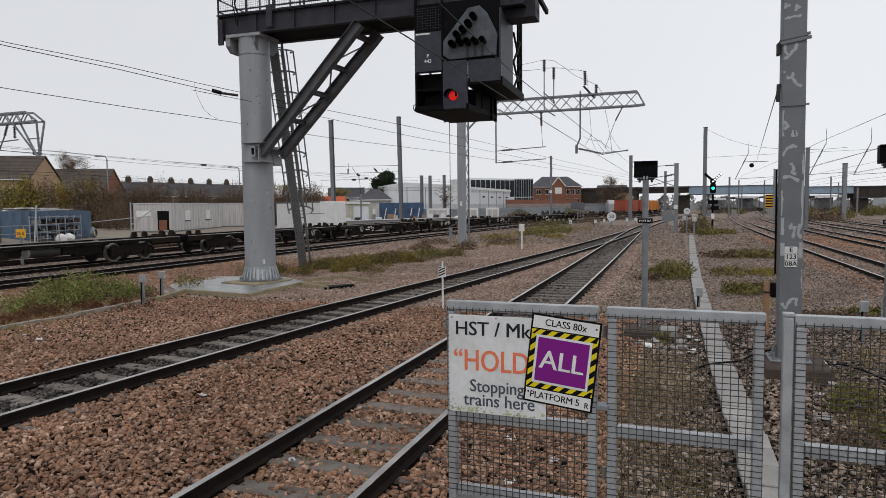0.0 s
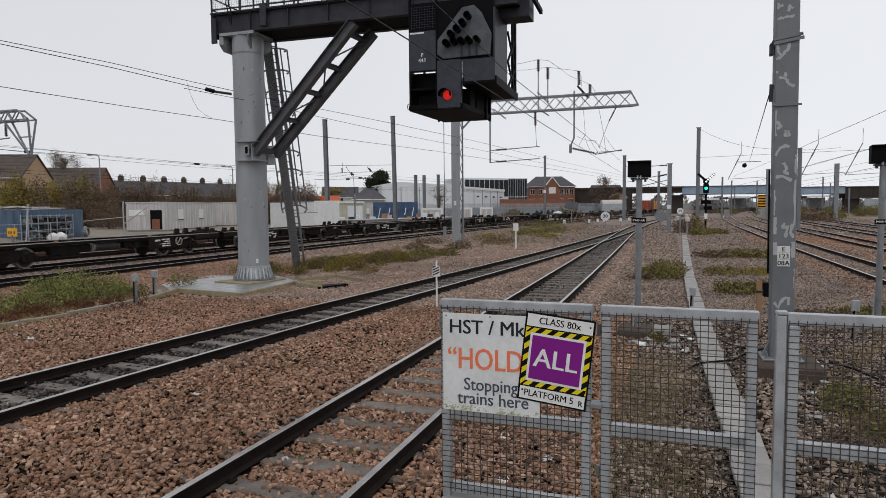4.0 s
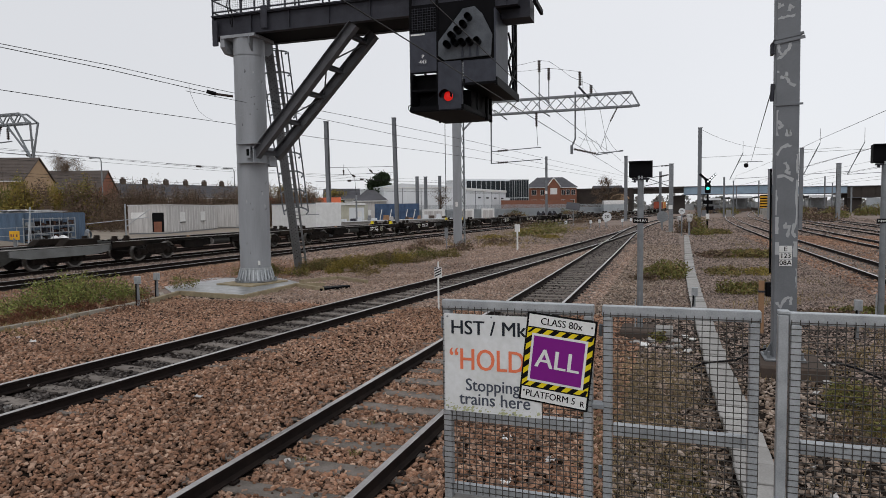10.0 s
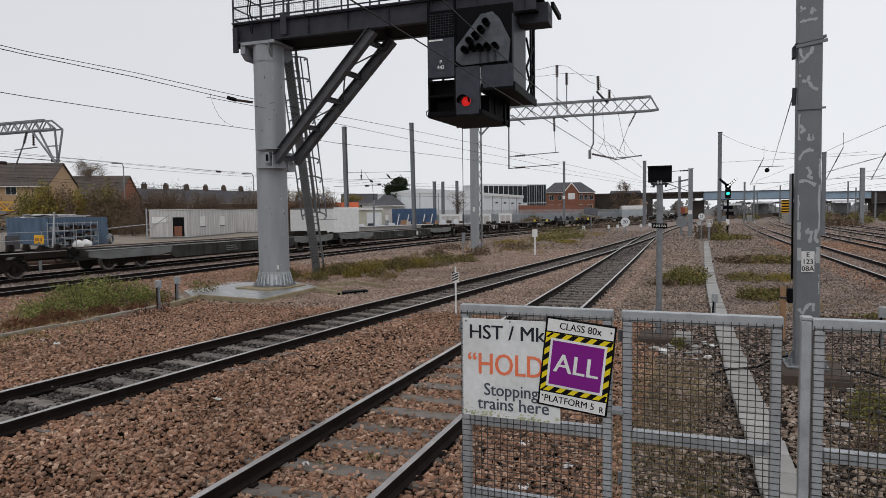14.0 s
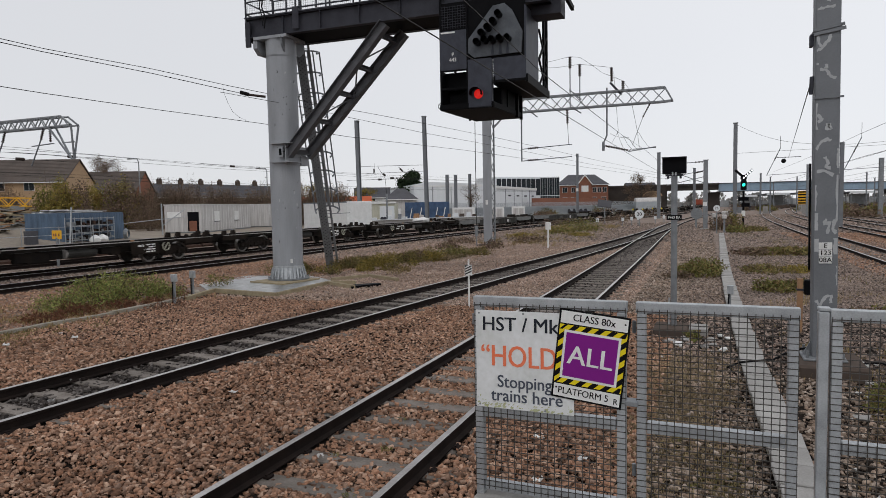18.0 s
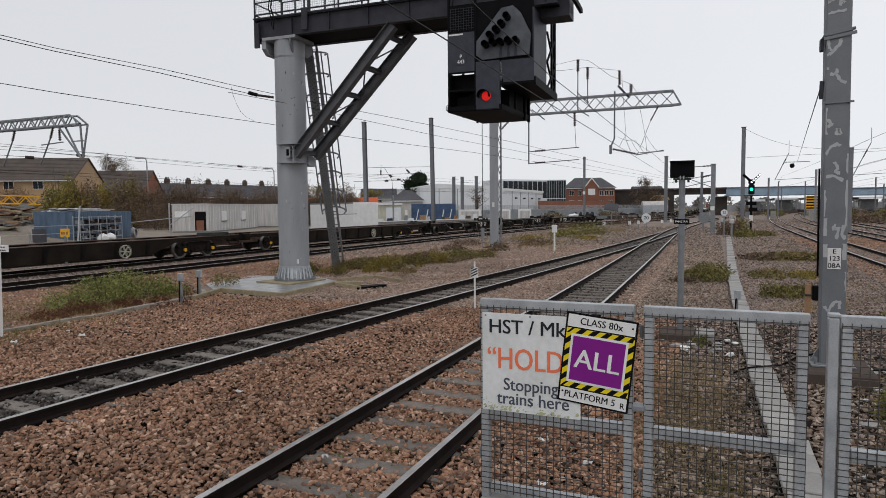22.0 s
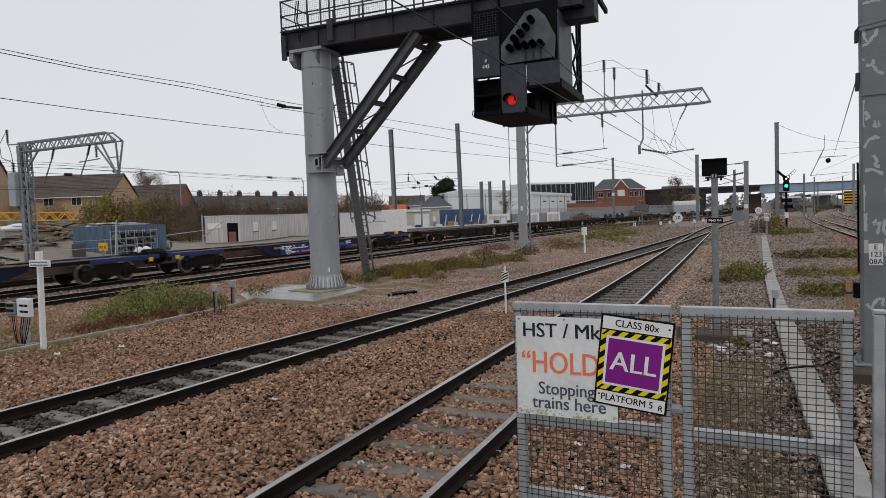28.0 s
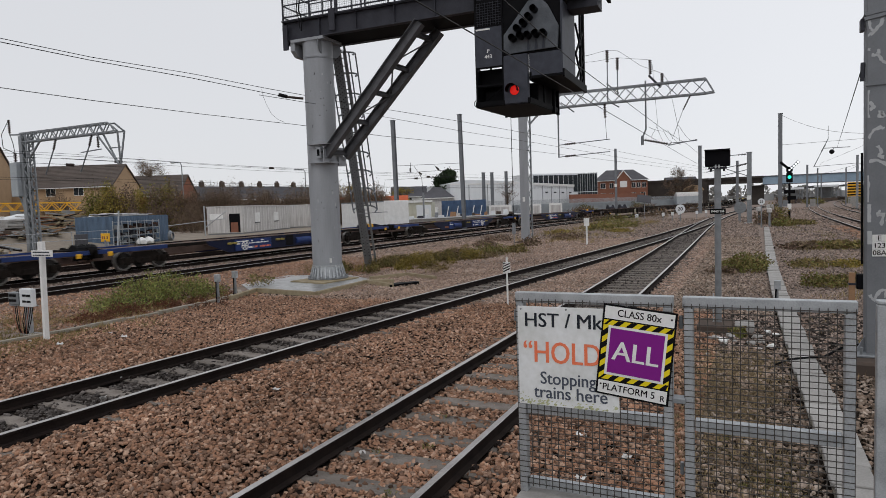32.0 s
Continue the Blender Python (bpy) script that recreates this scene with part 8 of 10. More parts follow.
for x in (-5, -1, 3, 7):
    panel(t, "joint", x, 0, x + 0.12, 6.9, M["galv"], 0.09)
panel(t, "roof_trim", -9.05, 6.75, 9.05, 7.0, M["white"], 0.12)
panel(t, "wall_light", 3.4, 4.6, 4.0, 4.9, M["darksteel"], 0.4)
t = building("white_shed", "lower white clad shed with a pale eaves band", "shed", pose(-40.6, 145, GROUND, 0, 0, 88), 30, 12, 6.7, M["cladding"])
panel(t, "eaves_band", -15.1, 6.3, 15.1, 6.85, M["white"], 0.2)
for x in (-9, -3, 3, 9):
    panel(t, "downpipe", x, 0, x + 0.16, 6.3, M["galv"], 0.08)
    panel(t, "wall_light", x + 2.0, 4.7, x + 2.7, 5.0, M["darksteel"], 0.4)
t = building("glazed_office", "flat roofed office with a band of dark glazing", "office", pose(-45.6, 163.6, GROUND, 0, 0, 50), 13.9, 10, 10.0, M["cladding"])
f = panel(t, "window_band", -6.9, 5.0, 6.9, 9.75, M["cladding"], 0.06)
for i in range(9):
    part("pane", box(bmesh.new(), -6.8 + 1.53 * i, -0.10, 5.2, -5.44 + 1.53 * i, -0.065, 9.55), M["glassdark"], f)
t2 = building("clad_block", "pale ribbed end block of the office", "office", pose(-38.8, 169.8, GROUND, 0, 0, 20), 5.1, 8, 10.0, M["glassdark"])
for i in range(9):
    panel(t2, "mullion", -2.55 + 0.62 * i, 0, -2.45 + 0.62 * i, 9.9, M["palisade"], 0.14)
for z in (5.0, 9.8):
    panel(t2, "band", -2.55, z, 2.55, z + 0.16, M["cladding"], 0.17)
bw2 = thing("orange_brick_wall", "long low orange brick wall behind the palisade", "wall")
part("wall", bar(bmesh.new(), (-38.5, 150, 1.9), (-27, 186, 1.9), 0.4, 4.4), M["brickred"], bw2)
t = building("orange_roofed_store", "low store with a bright orange roof edge", "store", pose(-60.5, 97.5, GROUND, 0, 0, 20), 13, 8, 3.9, M["cabin"])
panel(t, "orange_fascia", -6.6, 3.75, 6.6, 4.75, M["orange_ink"], 0.3, "bright orange roof edge")
for x, y, w in ((-47.5, 92, 4.5), (-43.5, 99, 3.2), (-36.2, 97, 3.6), (-32.6, 103, 2.6), (-30.2, 108, 2.2)):
    t = building("equipment_cabinet", "white equipment cabinet by the palisade fence", "cabinet", pose(x, y, GROUND, 0, 0, 18), w, 1.5, 2.5, M["white"], "white equipment cabinets")
    panel(t, "door", -w * 0.4, 0.2, 0, 2.2, M["cabin"], 0.03)
    panel(t, "door", 0.06, 0.2, w * 0.4, 2.2, M["cabin"], 0.03)

# palisade fence
pal = thing("palisade_fence", "tall galvanised palisade fence along the works boundary", "fence")
bm = bmesh.new()
a, b = Vector((-42, 91, GROUND)), Vector((-16, 176, GROUND))
n = 430
for i in range(n):
    p = a.lerp(b, i / n)
    bar(bm, p, p + Vector((0, 0, 3.2)), 0.10, 0.03)
tagged(part("pales", bm, M["palisade"], pal), kind="stuff")
for z in (0.5, 2.2):
    part("rail", bar(bmesh.new(), a + Vector((0.05, 0, z)), b + Vector((0.05, 0, z)), 0.05), M["palisade"], pal)
part("kick_sheet", bar(bmesh.new(), a + Vector((-0.3, 0, 1.1)), b + Vector((-0.3, 0, 1.1)), 0.02, 2.6), M["palisade"], pal)

# drums, tank, solar panel, small posts by the far wagons
dr = thing("cable_drum", "large dark cable drum behind the far wagons", "drum", "cable drums")
bm = bmesh.new()
for s in (-0.5, 0.5):
    rod(bm, (s - 0.06, 0, 0.85), (s + 0.06, 0, 0.85), 0.85, 20)
rod(bm, (-0.5, 0, 0.85), (0.5, 0, 0.85), 0.5, 16)
part("drum", bm, M["darksteel"], dr)
dr.matrix_basis = pose(-24.5, 126, GROUND + 0.1, 0, 0, 30)
copy_thing(dr, pose(-22.8, 129, GROUND + 0.1, 0, 0, 35))
t = building("grey_tank_wagon", "grey rounded storage tank before the bridge", "tank", pose(-13.6, 168, GROUND, 0, 0, 20), 6, 3, 3.0, M["palisade"])
part("top", rod(bmesh.new(), (-2.9, 1.5, 2.7), (2.9, 1.5, 2.7), 1.3, 20), M["cabin"], t)
so = thing("solar_panel", "tilted solar panel on a slim post", "solar panel")
part("post", rod(bmesh.new(), (-13.4, 92.8, GROUND), (-13.4, 92.8, 2.6), 0.07, 8), M["galv"], so)
bm = bmesh.new()
box(bm, -0.95, -0.04, -0.55, 0.95, 0.04, 0.55, 0.01)
pnl = part("panel", bm, M["slate_roof"], so)
pnl.matrix_basis = pose(-13.4, 92.7, 2.5, -25, 8, 8)


def board_post(label, x, y, z, r, text, back=False):
    t = thing("speed_board", label, "speed board", "round speed boards")
    part("post", rod(bmesh.new(), (x, y + 0.06, GROUND), (x, y + 0.06, z + r), 0.05, 8), M["galv"], t)
    d = part("disc", rod(bmesh.new(), (x, y - 0.02, z), (x, y + 0.03, z), r, 28), M["galv" if back else "cladding"], t)
    if not back:
        letters("lettering", text, r * 1.05, M["jet"], d, pose(x, y - 0.026, z, 90), "dark numerals")
    return t


board_post("round white speed board reading twenty", -7.25, 77.2, 1.22, 0.52, "20")
board_post("round white speed board reading twenty-five", 0.72, 59.7, 1.95, 0.27, "25")
board_post("blank grey back of a round speed board", -1.05, 72, 1.3, 0.58, "", True)
for x, y in ((-9.1, 77.2), (-8.4, 80), (-7.9, 82.5), (-6.0, 84), (-5.2, 88), (-11.5, 74)):
    t = thing("marker_box", "small pale trackside box on a stem", "box", "small pale trackside boxes")
    part("stem", bar(bmesh.new(), (x, y, GROUND), (x, y, 0.5), 0.08), M["galv"], t)
    part("box", box(bmesh.new(), x - 0.14, y - 0.12, 0.45, x + 0.14, y + 0.12, 0.85, 0.03), M["cladding"], t)
for x, y, s in ((0.6, 66, 0.45), (1.6, 70, 0.6), (-1.2, 76, 0.6), (1.35, 61, 0.4)):
    t = thing("point_machine_cover", "white sheeted equipment case by the junction", "equipment case", "white equipment cases")
    part("case", box(bmesh.new(), x - s * 0.5, y - 0.3, 1.0, x + s * 0.5, y + 0.3, 1.0 + s * 0.9, 0.06), M["cabin"], t)
    part("stand", box(bmesh.new(), x - 0.08, y - 0.1, GROUND, x + 0.08, y + 0.1, 1.0), M["galv"], t)

# the green signal with its row of white lights
gs = thing("colour_light_signal", "black signal showing green with a lit row of white route lights", "signal")
gx_, gy_ = 3.55, 76.4
part("post", rod(bmesh.new(), (gx_, gy_, GROUND), (gx_, gy_, 3.6), 0.11, 12), M["black"], gs)
part("head", box(bmesh.new(), gx_ - 0.30, gy_ - 0.15, 3.7, gx_ + 0.30, gy_ + 0.15, 4.75, 0.08), M["black"], gs)
part("lens", rod(bmesh.new(), (gx_, gy_ - 0.17, 4.25), (gx_, gy_ - 0.14, 4.25), 0.17, 16), M["green_lamp"], gs, "lit green lens")
part("route_disc", rod(bmesh.new(), (gx_, gy_ - 0.1, 5.0), (gx_, gy_ + 0.1, 5.0), 0.32, 20), M["black"], gs)
for q, z in ((-0.85, 5.05), (0.85, 5.0)):
    part("route_arm", bar(bmesh.new(), (gx_, gy_, z), (gx_ + q, gy_, 5.85), 0.2, 0.25), M["black"], gs, "black route light arm")
for k in range(5):
    x, z = gx_ + 0.19 * k, 5.0 + 0.19 * k
    part("route_light", rod(bmesh.new(), (x, gy_ - 0.16, z), (x, gy_ - 0.11, z), 0.085, 12), M["white_lamp"], gs, "lit white light")
bm = bmesh.new()
box(bm, gx_ - 0.5, gy_ - 0.2, 2.55, gx_ + 0.5, gy_ + 0.2, 2.95)
box(bm, gx_ - 0.2, gy_ - 0.2, 1.9, gx_ + 0.6, gy_ + 0.2, 2.3)
box(bm, gx_ - 0.7, gy_ - 0.3, 3.55, gx_ + 0.3, gy_ + 0.3, 3.62)
part("junction_boxes", bm, M["black"], gs)
part("plate", box(bmesh.new(), gx_ - 0.18, gy_ - 0.2, 0.9, gx_ + 0.18, gy_ - 0.12, 1.5), M["white"], gs, "white plate")

# ---- bridge over the lines ----
br = thing("road_bridge", "sooty brick road bridge that goes over into pale blue girders", "bridge")
bm = bmesh.new()
arch = [(-70, GROUND), (-70, 7.1), (-11.3, 7.1), (-11.3, GROUND), (-12.5, GROUND), (-12.5, 4.4)]
for i in range(13):
    a = math.pi * i / 12
    arch.append((-14.9 + 2.4 * math.cos(a), 4.4 + 1.2 * math.sin(a)))
arch += [(-17.3, GROUND)]
prism(bm, arch, "y", 198, 206)
part("brick_span", bm, M["sooty"], br, "sooty brick span with an arch")
part("parapet", box(bmesh.new(), -70, 197.7, 7.1, 3.0, 198.2, 7.7), M["sooty"], br)
part("deck", box(bmesh.new(), -11.3, 198.2, 5.9, 2.8, 206, 7.1), M["sooty"], br, "dark deck over the lines")
ring = [(-14.9 + 2.75 * math.cos(math.pi * i / 16), 4.4 + 1.5 * math.sin(math.pi * i / 16)) for i in range(17)]
ring += [(-14.9 + 2.4 * math.cos(math.pi * i / 16), 4.4 + 1.2 * math.sin(math.pi * i / 16)) for i in range(16, -1, -1)]
part("arch_ring", prism(bmesh.new(), ring, "y", 197.6, 198.1), M["brickyellow"], br, "paler arch ring")
for x0, x1, m, z0, z1 in ((2.9, 29.6, "bluepanel", 5.3, 7.6), (30.4, 44, "bluepanel", 5.0, 6.9), (44, 120, "sooty", 3.8, 6.8)):
    g = part("girder", box(bmesh.new(), x0, 200, z0, x1, 207, z1), M[m], br, "pale blue plate girder" if m == "bluepanel" else "dark brick span")
    n = int((x1 - x0) / 1.6)
    for i in range(n):
        x = x0 + (x1 - x0) * i / n
        part("stiffener", box(bmesh.new(), x, 199.85, z0 + 0.1, x + 0.14, 200.02, z1 - 0.1), M[m], g)
    for z in (z0 - 0.12, z1 - 0.08):
        part("flange", box(bmesh.new(), x0, 199.7, z, x1, 200.3, z + 0.2), M["slate_roof"], g)
for x in (1.6, 30, 46, 62, 78):
    part("pier", box(bmesh.new(), x - 1.6, 201, GROUND, x + 1.6, 205, 5.2), M["sooty"], br, "dark brick pier")
hz = thing("striped_hoarding", "yellow and black striped end screen beside the main line", "hoarding", m=pose(16.3, 134, GROUND))
part("screen", box(bmesh.new(), -1.0, 0, 1.9, 1.0, 0.3, 4.4, 0.02), M["signal_yellow"], hz)
bm = bmesh.new()
for k in range(5):
    box(bm, -1.0, -0.02, 2.05 + 0.5 * k, 1.0, 0, 2.3 + 0.5 * k)
part("stripes", bm, M["jet"], hz, "black stripes")
part("base", box(bmesh.new(), -0.3, 0.02, 0, 0.3, 0.28, 1.9), M["concrete"], hz)

# buildings and walls beyond the main lines
pf2 = thing("pale_fence", "pale grey sheeted fence beyond the main lines", "fence")
for i in range(12):
    part("sheet", box(bmesh.new(), 40 + 3.5 * i, 165 - 0.4 * i, GROUND, 43.4 + 3.5 * i, 165.2 - 0.4 * i, 3.4 - 0.1 * (i % 2)), M["palisade"], pf2)
    part("post", bar(bmesh.new(), (43.45 + 3.5 * i, 164.9 - 0.4 * i, GROUND), (43.45 + 3.5 * i, 164.9 - 0.4 * i, 3.7), 0.12), M["galv"], pf2)
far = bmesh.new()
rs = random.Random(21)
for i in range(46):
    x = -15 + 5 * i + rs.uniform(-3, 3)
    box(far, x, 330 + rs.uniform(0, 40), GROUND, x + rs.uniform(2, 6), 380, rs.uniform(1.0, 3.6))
solo("far_buildings", far, M["haze"], "low buildings in the far distance, tinted with haze", "buildings", kind="structure")

# station beyond the bridge: long canopies on posts, with dark platforms below
for x0, x1, y0, y1, z in ((10, 15, 235, 330, 4.3), (19, 26, 250, 340, 4.9), (30, 37, 245, 335, 5.1), (42, 50, 240, 330, 4.8)):
    cn = thing("platform_canopy", "grey station canopy with a pale fascia beyond the bridge", "canopy", "station canopies beyond the bridge")
    part("roof", box(bmesh.new(), x0, y0, z - 0.15, x1, y1, z + 0.15), M["slate_roof"], cn)
    part("fascia", box(bmesh.new(), x0 - 0.1, y0 - 0.2, z - 0.45, x1 + 0.1, y0, z + 0.2), M["cladding"], cn, "pale fascia board")
    part("platform", box(bmesh.new(), x0, y0, GROUND, x1, y1, 0.75), M["brickdark"], cn, "dark platform edge")
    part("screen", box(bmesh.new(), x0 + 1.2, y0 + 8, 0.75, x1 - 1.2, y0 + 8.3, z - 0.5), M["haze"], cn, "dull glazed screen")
    for i in range(7):
        for x in (x0 + 0.4, x1 - 0.4):
            part("canopy_post", bar(bmesh.new(), (x, y0 + 0.5 + 13 * i, 0.7), (x, y0 + 0.5 + 13 * i, z - 0.15), 0.22), M["galv"], cn)
rs = random.Random(63)
for i in range(26):
    x, y = rs.uniform(3, 62), rs.uniform(150, 300)
    if abs(x - 7.55 - (y - 90) * 0.1) < 2:
        x += 4
    lc = thing("location_case", "grey trackside equipment case among the far lines", "equipment case", "far equipment cases")
    h = rs.uniform(0.8, 1.6)
    part("case", box(bmesh.new(), x - 0.5, y - 0.3, GROUND + 0.1, x + rs.uniform(0.3, 1.1), y + 0.3, h, 0.03), M[rs.choice(["palisade", "slate_roof", "concrete", "darksteel", "mastgrey"])], lc)
    part("plinth", box(bmesh.new(), x - 0.6, y - 0.4, GROUND - 0.05, x + 1.0, y + 0.4, GROUND + 0.1), M["concrete"], lc)

# ---- houses behind the yard ----
def house(label, m, w, d, eave, ridge, wall, roof, wins=(), gable_out=0.25, hip=0.0):
    """Walls to the eaves, a pitched roof with its ridge along local x, gables at both ends; front at y = 0."""
    t = thing("house", label, "house", m=m)
    bm = bmesh.new()
    prism(bm, [(0, 0), (d, 0), (d, eave), (0, eave)] if hip else [(0, 0), (d, 0), (d, eave), (d / 2, ridge), (0, eave)], "x", -w / 2, w / 2)
    part("wall", bm, wall, t)
    bm = bmesh.new()
    if hip:
        e = 0.45
        lo = [bm.verts.new(q) for q in ((-w / 2 - e, -e, eave), (w / 2 + e, -e, eave), (w / 2 + e, d + e, eave), (-w / 2 - e, d + e, eave))]
        hi = [bm.verts.new(q) for q in ((-w / 2 + hip, d / 2, ridge), (w / 2 - hip, d / 2, ridge))]
        for q in ((lo[0], lo[1], hi[1], hi[0]), (lo[1], lo[2], hi[1]), (lo[2], lo[3], hi[0], hi[1]), (lo[3], lo[0], hi[0]), (lo[3], lo[2], lo[1], lo[0])):
            bm.faces.new(q)
        part("roof", bm, roof, t, "hipped roof")
        part("gutter", box(bmesh.new(), -w / 2 - e, -e - 0.1, eave - 0.1, w / 2 + e, -e, eave + 0.06), M["white"], t)
        for x, z, ww, hh in wins:
            window(t, x, z, ww, hh)
        return t
    o, th = 0.45, 0.16
    sl = (ridge - eave) / (d / 2)
    for s in (0, 1):
        y0, y1 = (-o, d / 2) if s == 0 else (d + o, d / 2)
        z0 = eave - o * sl
        prism(bm, [(y0, z0 + 0.05), (y1, ridge + 0.05), (y1, ridge + 0.05 + th), (y0, z0 + 0.05 + th)], "x", -w / 2 - gable_out, w / 2 + gable_out)
    rf = part("roof", bm, roof, t, "tiled pitched roof")
    bm = bmesh.new()
    n = int(d / 2 / 0.32)
    for i in range(1, n):
        y = d / 2 * i / n
        z = eave + sl * y + 0.05 + th
        box(bm, -w / 2 - gable_out, y - 0.03, z - 0.02, w / 2 + gable_out, y + 0.03, z + 0.035)
    part("tile_relief", bm, roof, rf)
    part("gutter", box(bmesh.new(), -w / 2, -o - 0.1, eave - o * sl - 0.05, w / 2, -o, eave - o * sl + 0.08), M["white"], t)
    for x, z, ww, hh in wins:
        window(t, x, z, ww, hh)
    return t


def chimney(parent, x, y, z, h=1.6):
    c = part("chimney", box(bmesh.new(), x - 0.6, y - 0.4, z - 1.0, x + 0.6, y + 0.4, z + h, 0.03), M["brickdark"], parent, "brick chimney stack")
    for q in (-0.35, 0, 0.35):
        part("pot", rod(bmesh.new(), (x + q, y, z + h), (x + q, y, z + h + 0.4), 0.13, 8), M["brickdark"], c)


house("long buff brick house under a brown tiled roof", pose(-100.5, 67.6, GROUND, 0, 0, 25), 17, 9, 7.9, 11.3, M["brickyellow"], M["rooftile"], [(-5, 6.3, 1.5, 1.3), (-1.5, 6.3, 1.6, 1.3), (3, 6.3, 1.6, 1.3), (-5, 3.3, 1.5, 1.3), (0.6, 3.6, 1.5, 1.2)])
house("tall buff brick house by the yard gate", pose(-104.5, 54, GROUND, 0, 0, 40), 9, 9, 11.2, 14.4, M["brickyellow"], M["rooftile"], [(0.5, 8.6, 1.5, 1.6), (0.5, 4.6, 1.5, 1.6), (-2.6, 8.6, 1.3, 1.6)])
house("brown roofed house behind the hedge", pose(-107, 90, GROUND, 0, 0, 25), 12, 9, 6.8, 10.6, M["brickred"], M["rooftile"], [(3.5, 4.4, 1.2, 1.2)])
tr_ = house("long terrace of slate roofed houses with chimney stacks", pose(-121, 137, GROUND, 0, 0, 78), 62, 9, 6.4, 9.6, M["brickdark"], M["slate_roof"], [(-22 + 6 * i, 4.2, 1.2, 1.5) for i in range(9)])
for i in range(8):
    chimney(tr_, -25.9 + 6.0 * i, 4.5, 9.4, 1.5)
rh = house("large red brick house with a hipped gable and white windows", pose(-33.25, 189.9, GROUND, 0, 0, 20), 13.8, 10, 8.2, 11.4, M["brickred"], M["slate_roof"], [(-5.6, 6.0, 1.4, 1.5), (-3.2, 6.0, 1.1, 1.5), (3.0, 6.0, 1.1, 1.5), (4.4, 6.0, 1.1, 1.5), (5.9, 6.0, 1.2, 1.5), (-5.6, 3.2, 1.4, 1.5), (-3.2, 3.2, 1.1, 1.5), (3.0, 3.2, 1.1, 1.5), (5.6, 3.2, 1.4, 1.5)], hip=3.0)
bm = bmesh.new()
prism(bm, [(-1.9, 0), (1.9, 0), (1.9, 8.6), (0, 10.8), (-1.9, 8.6)], "y", -1.0, 3)
part("gable_bay", bm, M["brickred"], rh, "projecting red brick gable")
bm = bmesh.new()
for s in (-1, 1):
    bar(bm, (s * 2.1, -1.1, 8.4), (0, -1.1, 11.0), 0.25, 0.3, up=(0, 1, 0))
part("barge_board", bm, M["white"], rh)
part("bay_window", box(bmesh.new(), -1.0, -1.06, 6.2, 1.0, -0.98, 8.0), M["white"], rh)
house("slate roofed house behind the yard cabins", pose(-70.5, 130, GROUND, 0, 0, 28), 8, 7, 5.2, 7.2, M["white"], M["slate_roof"], [(0, 3.6, 1.2, 1.2)])
house("grey hip roofed bungalow by the dark conifer", pose(-54.6, 112, GROUND, 0, 0, 26), 6.0, 6, 4.2, 6.4, M["cabin"], M["slate_roof"], [], hip=2.2)
house("house roof behind the bridge wall", pose(-19, 214, GROUND, 0, 0, 20), 9, 8, 6.8, 9.0, M["brickyellow"], M["slate_roof"], [])

# street lamps, jib and clutter of the yard
def street_lamp(x, y, h):
    t = thing("street_lamp", "grey street lamp with a bent arm behind the hedge", "street lamp", "street lamps")
    part("post", path_rod(bmesh.new(), [(x, y, GROUND), (x, y, h - 0.6), (x - 0.3, y, h - 0.1), (x - 1.6, y, h)], 0.09, 8), M["galv"], t)
    part("lantern", box(bmesh.new(), x - 2.4, y - 0.2, h - 0.12, x - 1.5, y + 0.2, h + 0.14, 0.06), M["galv_light"], t)


street_lamp(-86.4, 79.6, 11.3)
street_lamp(-75, 98, 10.2)
jb = thing("crane_jib", "yellow lattice crane jib lying in the yard", "crane jib")
part("jib", lattice(bmesh.new(), (-80, 44.8, 4.1), (-70.3, 49.4, 3.85), 0.9, 0.9, 0.9, 0.11, 0.07), M["signal_yellow"], jb)
part("trestle", box(bmesh.new(), -77, 45.6, GROUND, -76, 46.6, 3.6), M["galv"], jb)
part("trestle", box(bmesh.new(), -71.8, 48.2, GROUND, -70.8, 49.2, 3.45), M["galv"], jb)
bm = bmesh.new()
box(bm, 0, 0, 0, 5.0, 2.1, 2.4, 0.4)
box(bm, 0.3, 0.1, 2.3, 3.2, 2.0, 3.0, 0.3)
bmesh.ops.subdivide_edges(bm, edges=bm.edges[:], cuts=3, use_grid_fill=True)
for v in bm.verts:
    v.co += Vector(noise.noise_vector(v.co * 1.5)) * 0.12
solo("sheeted_load", bm, M["cladding"], "crumpled pale sheeting over a yard load", "load", m=pose(-68.6, 48.0, GROUND + 1.4, 0, 0, 25) @ Matrix.Diagonal((0.55, 0.8, 0.5, 1)))
part_bm = bmesh.new()
box(part_bm, 0, 0, 0, 5.4, 2.4, 1.42)
solo("pallet_stack", part_bm, M["timber"], "stack of timber pallets under the sheeted load", "pallets", m=pose(-68.8, 47.9, GROUND, 0, 0, 25) @ Matrix.Diagonal((0.58, 0.82, 1, 1)))
rs = random.Random(31)
for i in range(16):
    x, y = rs.uniform(-66, -50), rs.uniform(24, 37)
    if abs(x + 50.9) < 2.4 and y > 33:
        x -= 5
    w, d, h = rs.uniform(1.2, 4.5), rs.uniform(0.5, 1.6), rs.uniform(0.25, 0.9)
    mk = M[rs.choice(["timber", "galv", "brickdark", "concrete", "white"])]
    st = thing("material_stack", "low stack of building material lying in the yard", "stack", "stacks in the yard", m=pose(x, y, bank_z(x, y) + 0.02, 0, 0, rs.uniform(0, 180)))
    for k in range(4):
        part("layer", box(bmesh.new(), -w / 2 + rs.uniform(-0.2, 0.2), -d / 2, h * k / 4, w / 2 + rs.uniform(-0.2, 0.2), d / 2, h * (k + 0.96) / 4, 0.02), mk, st)
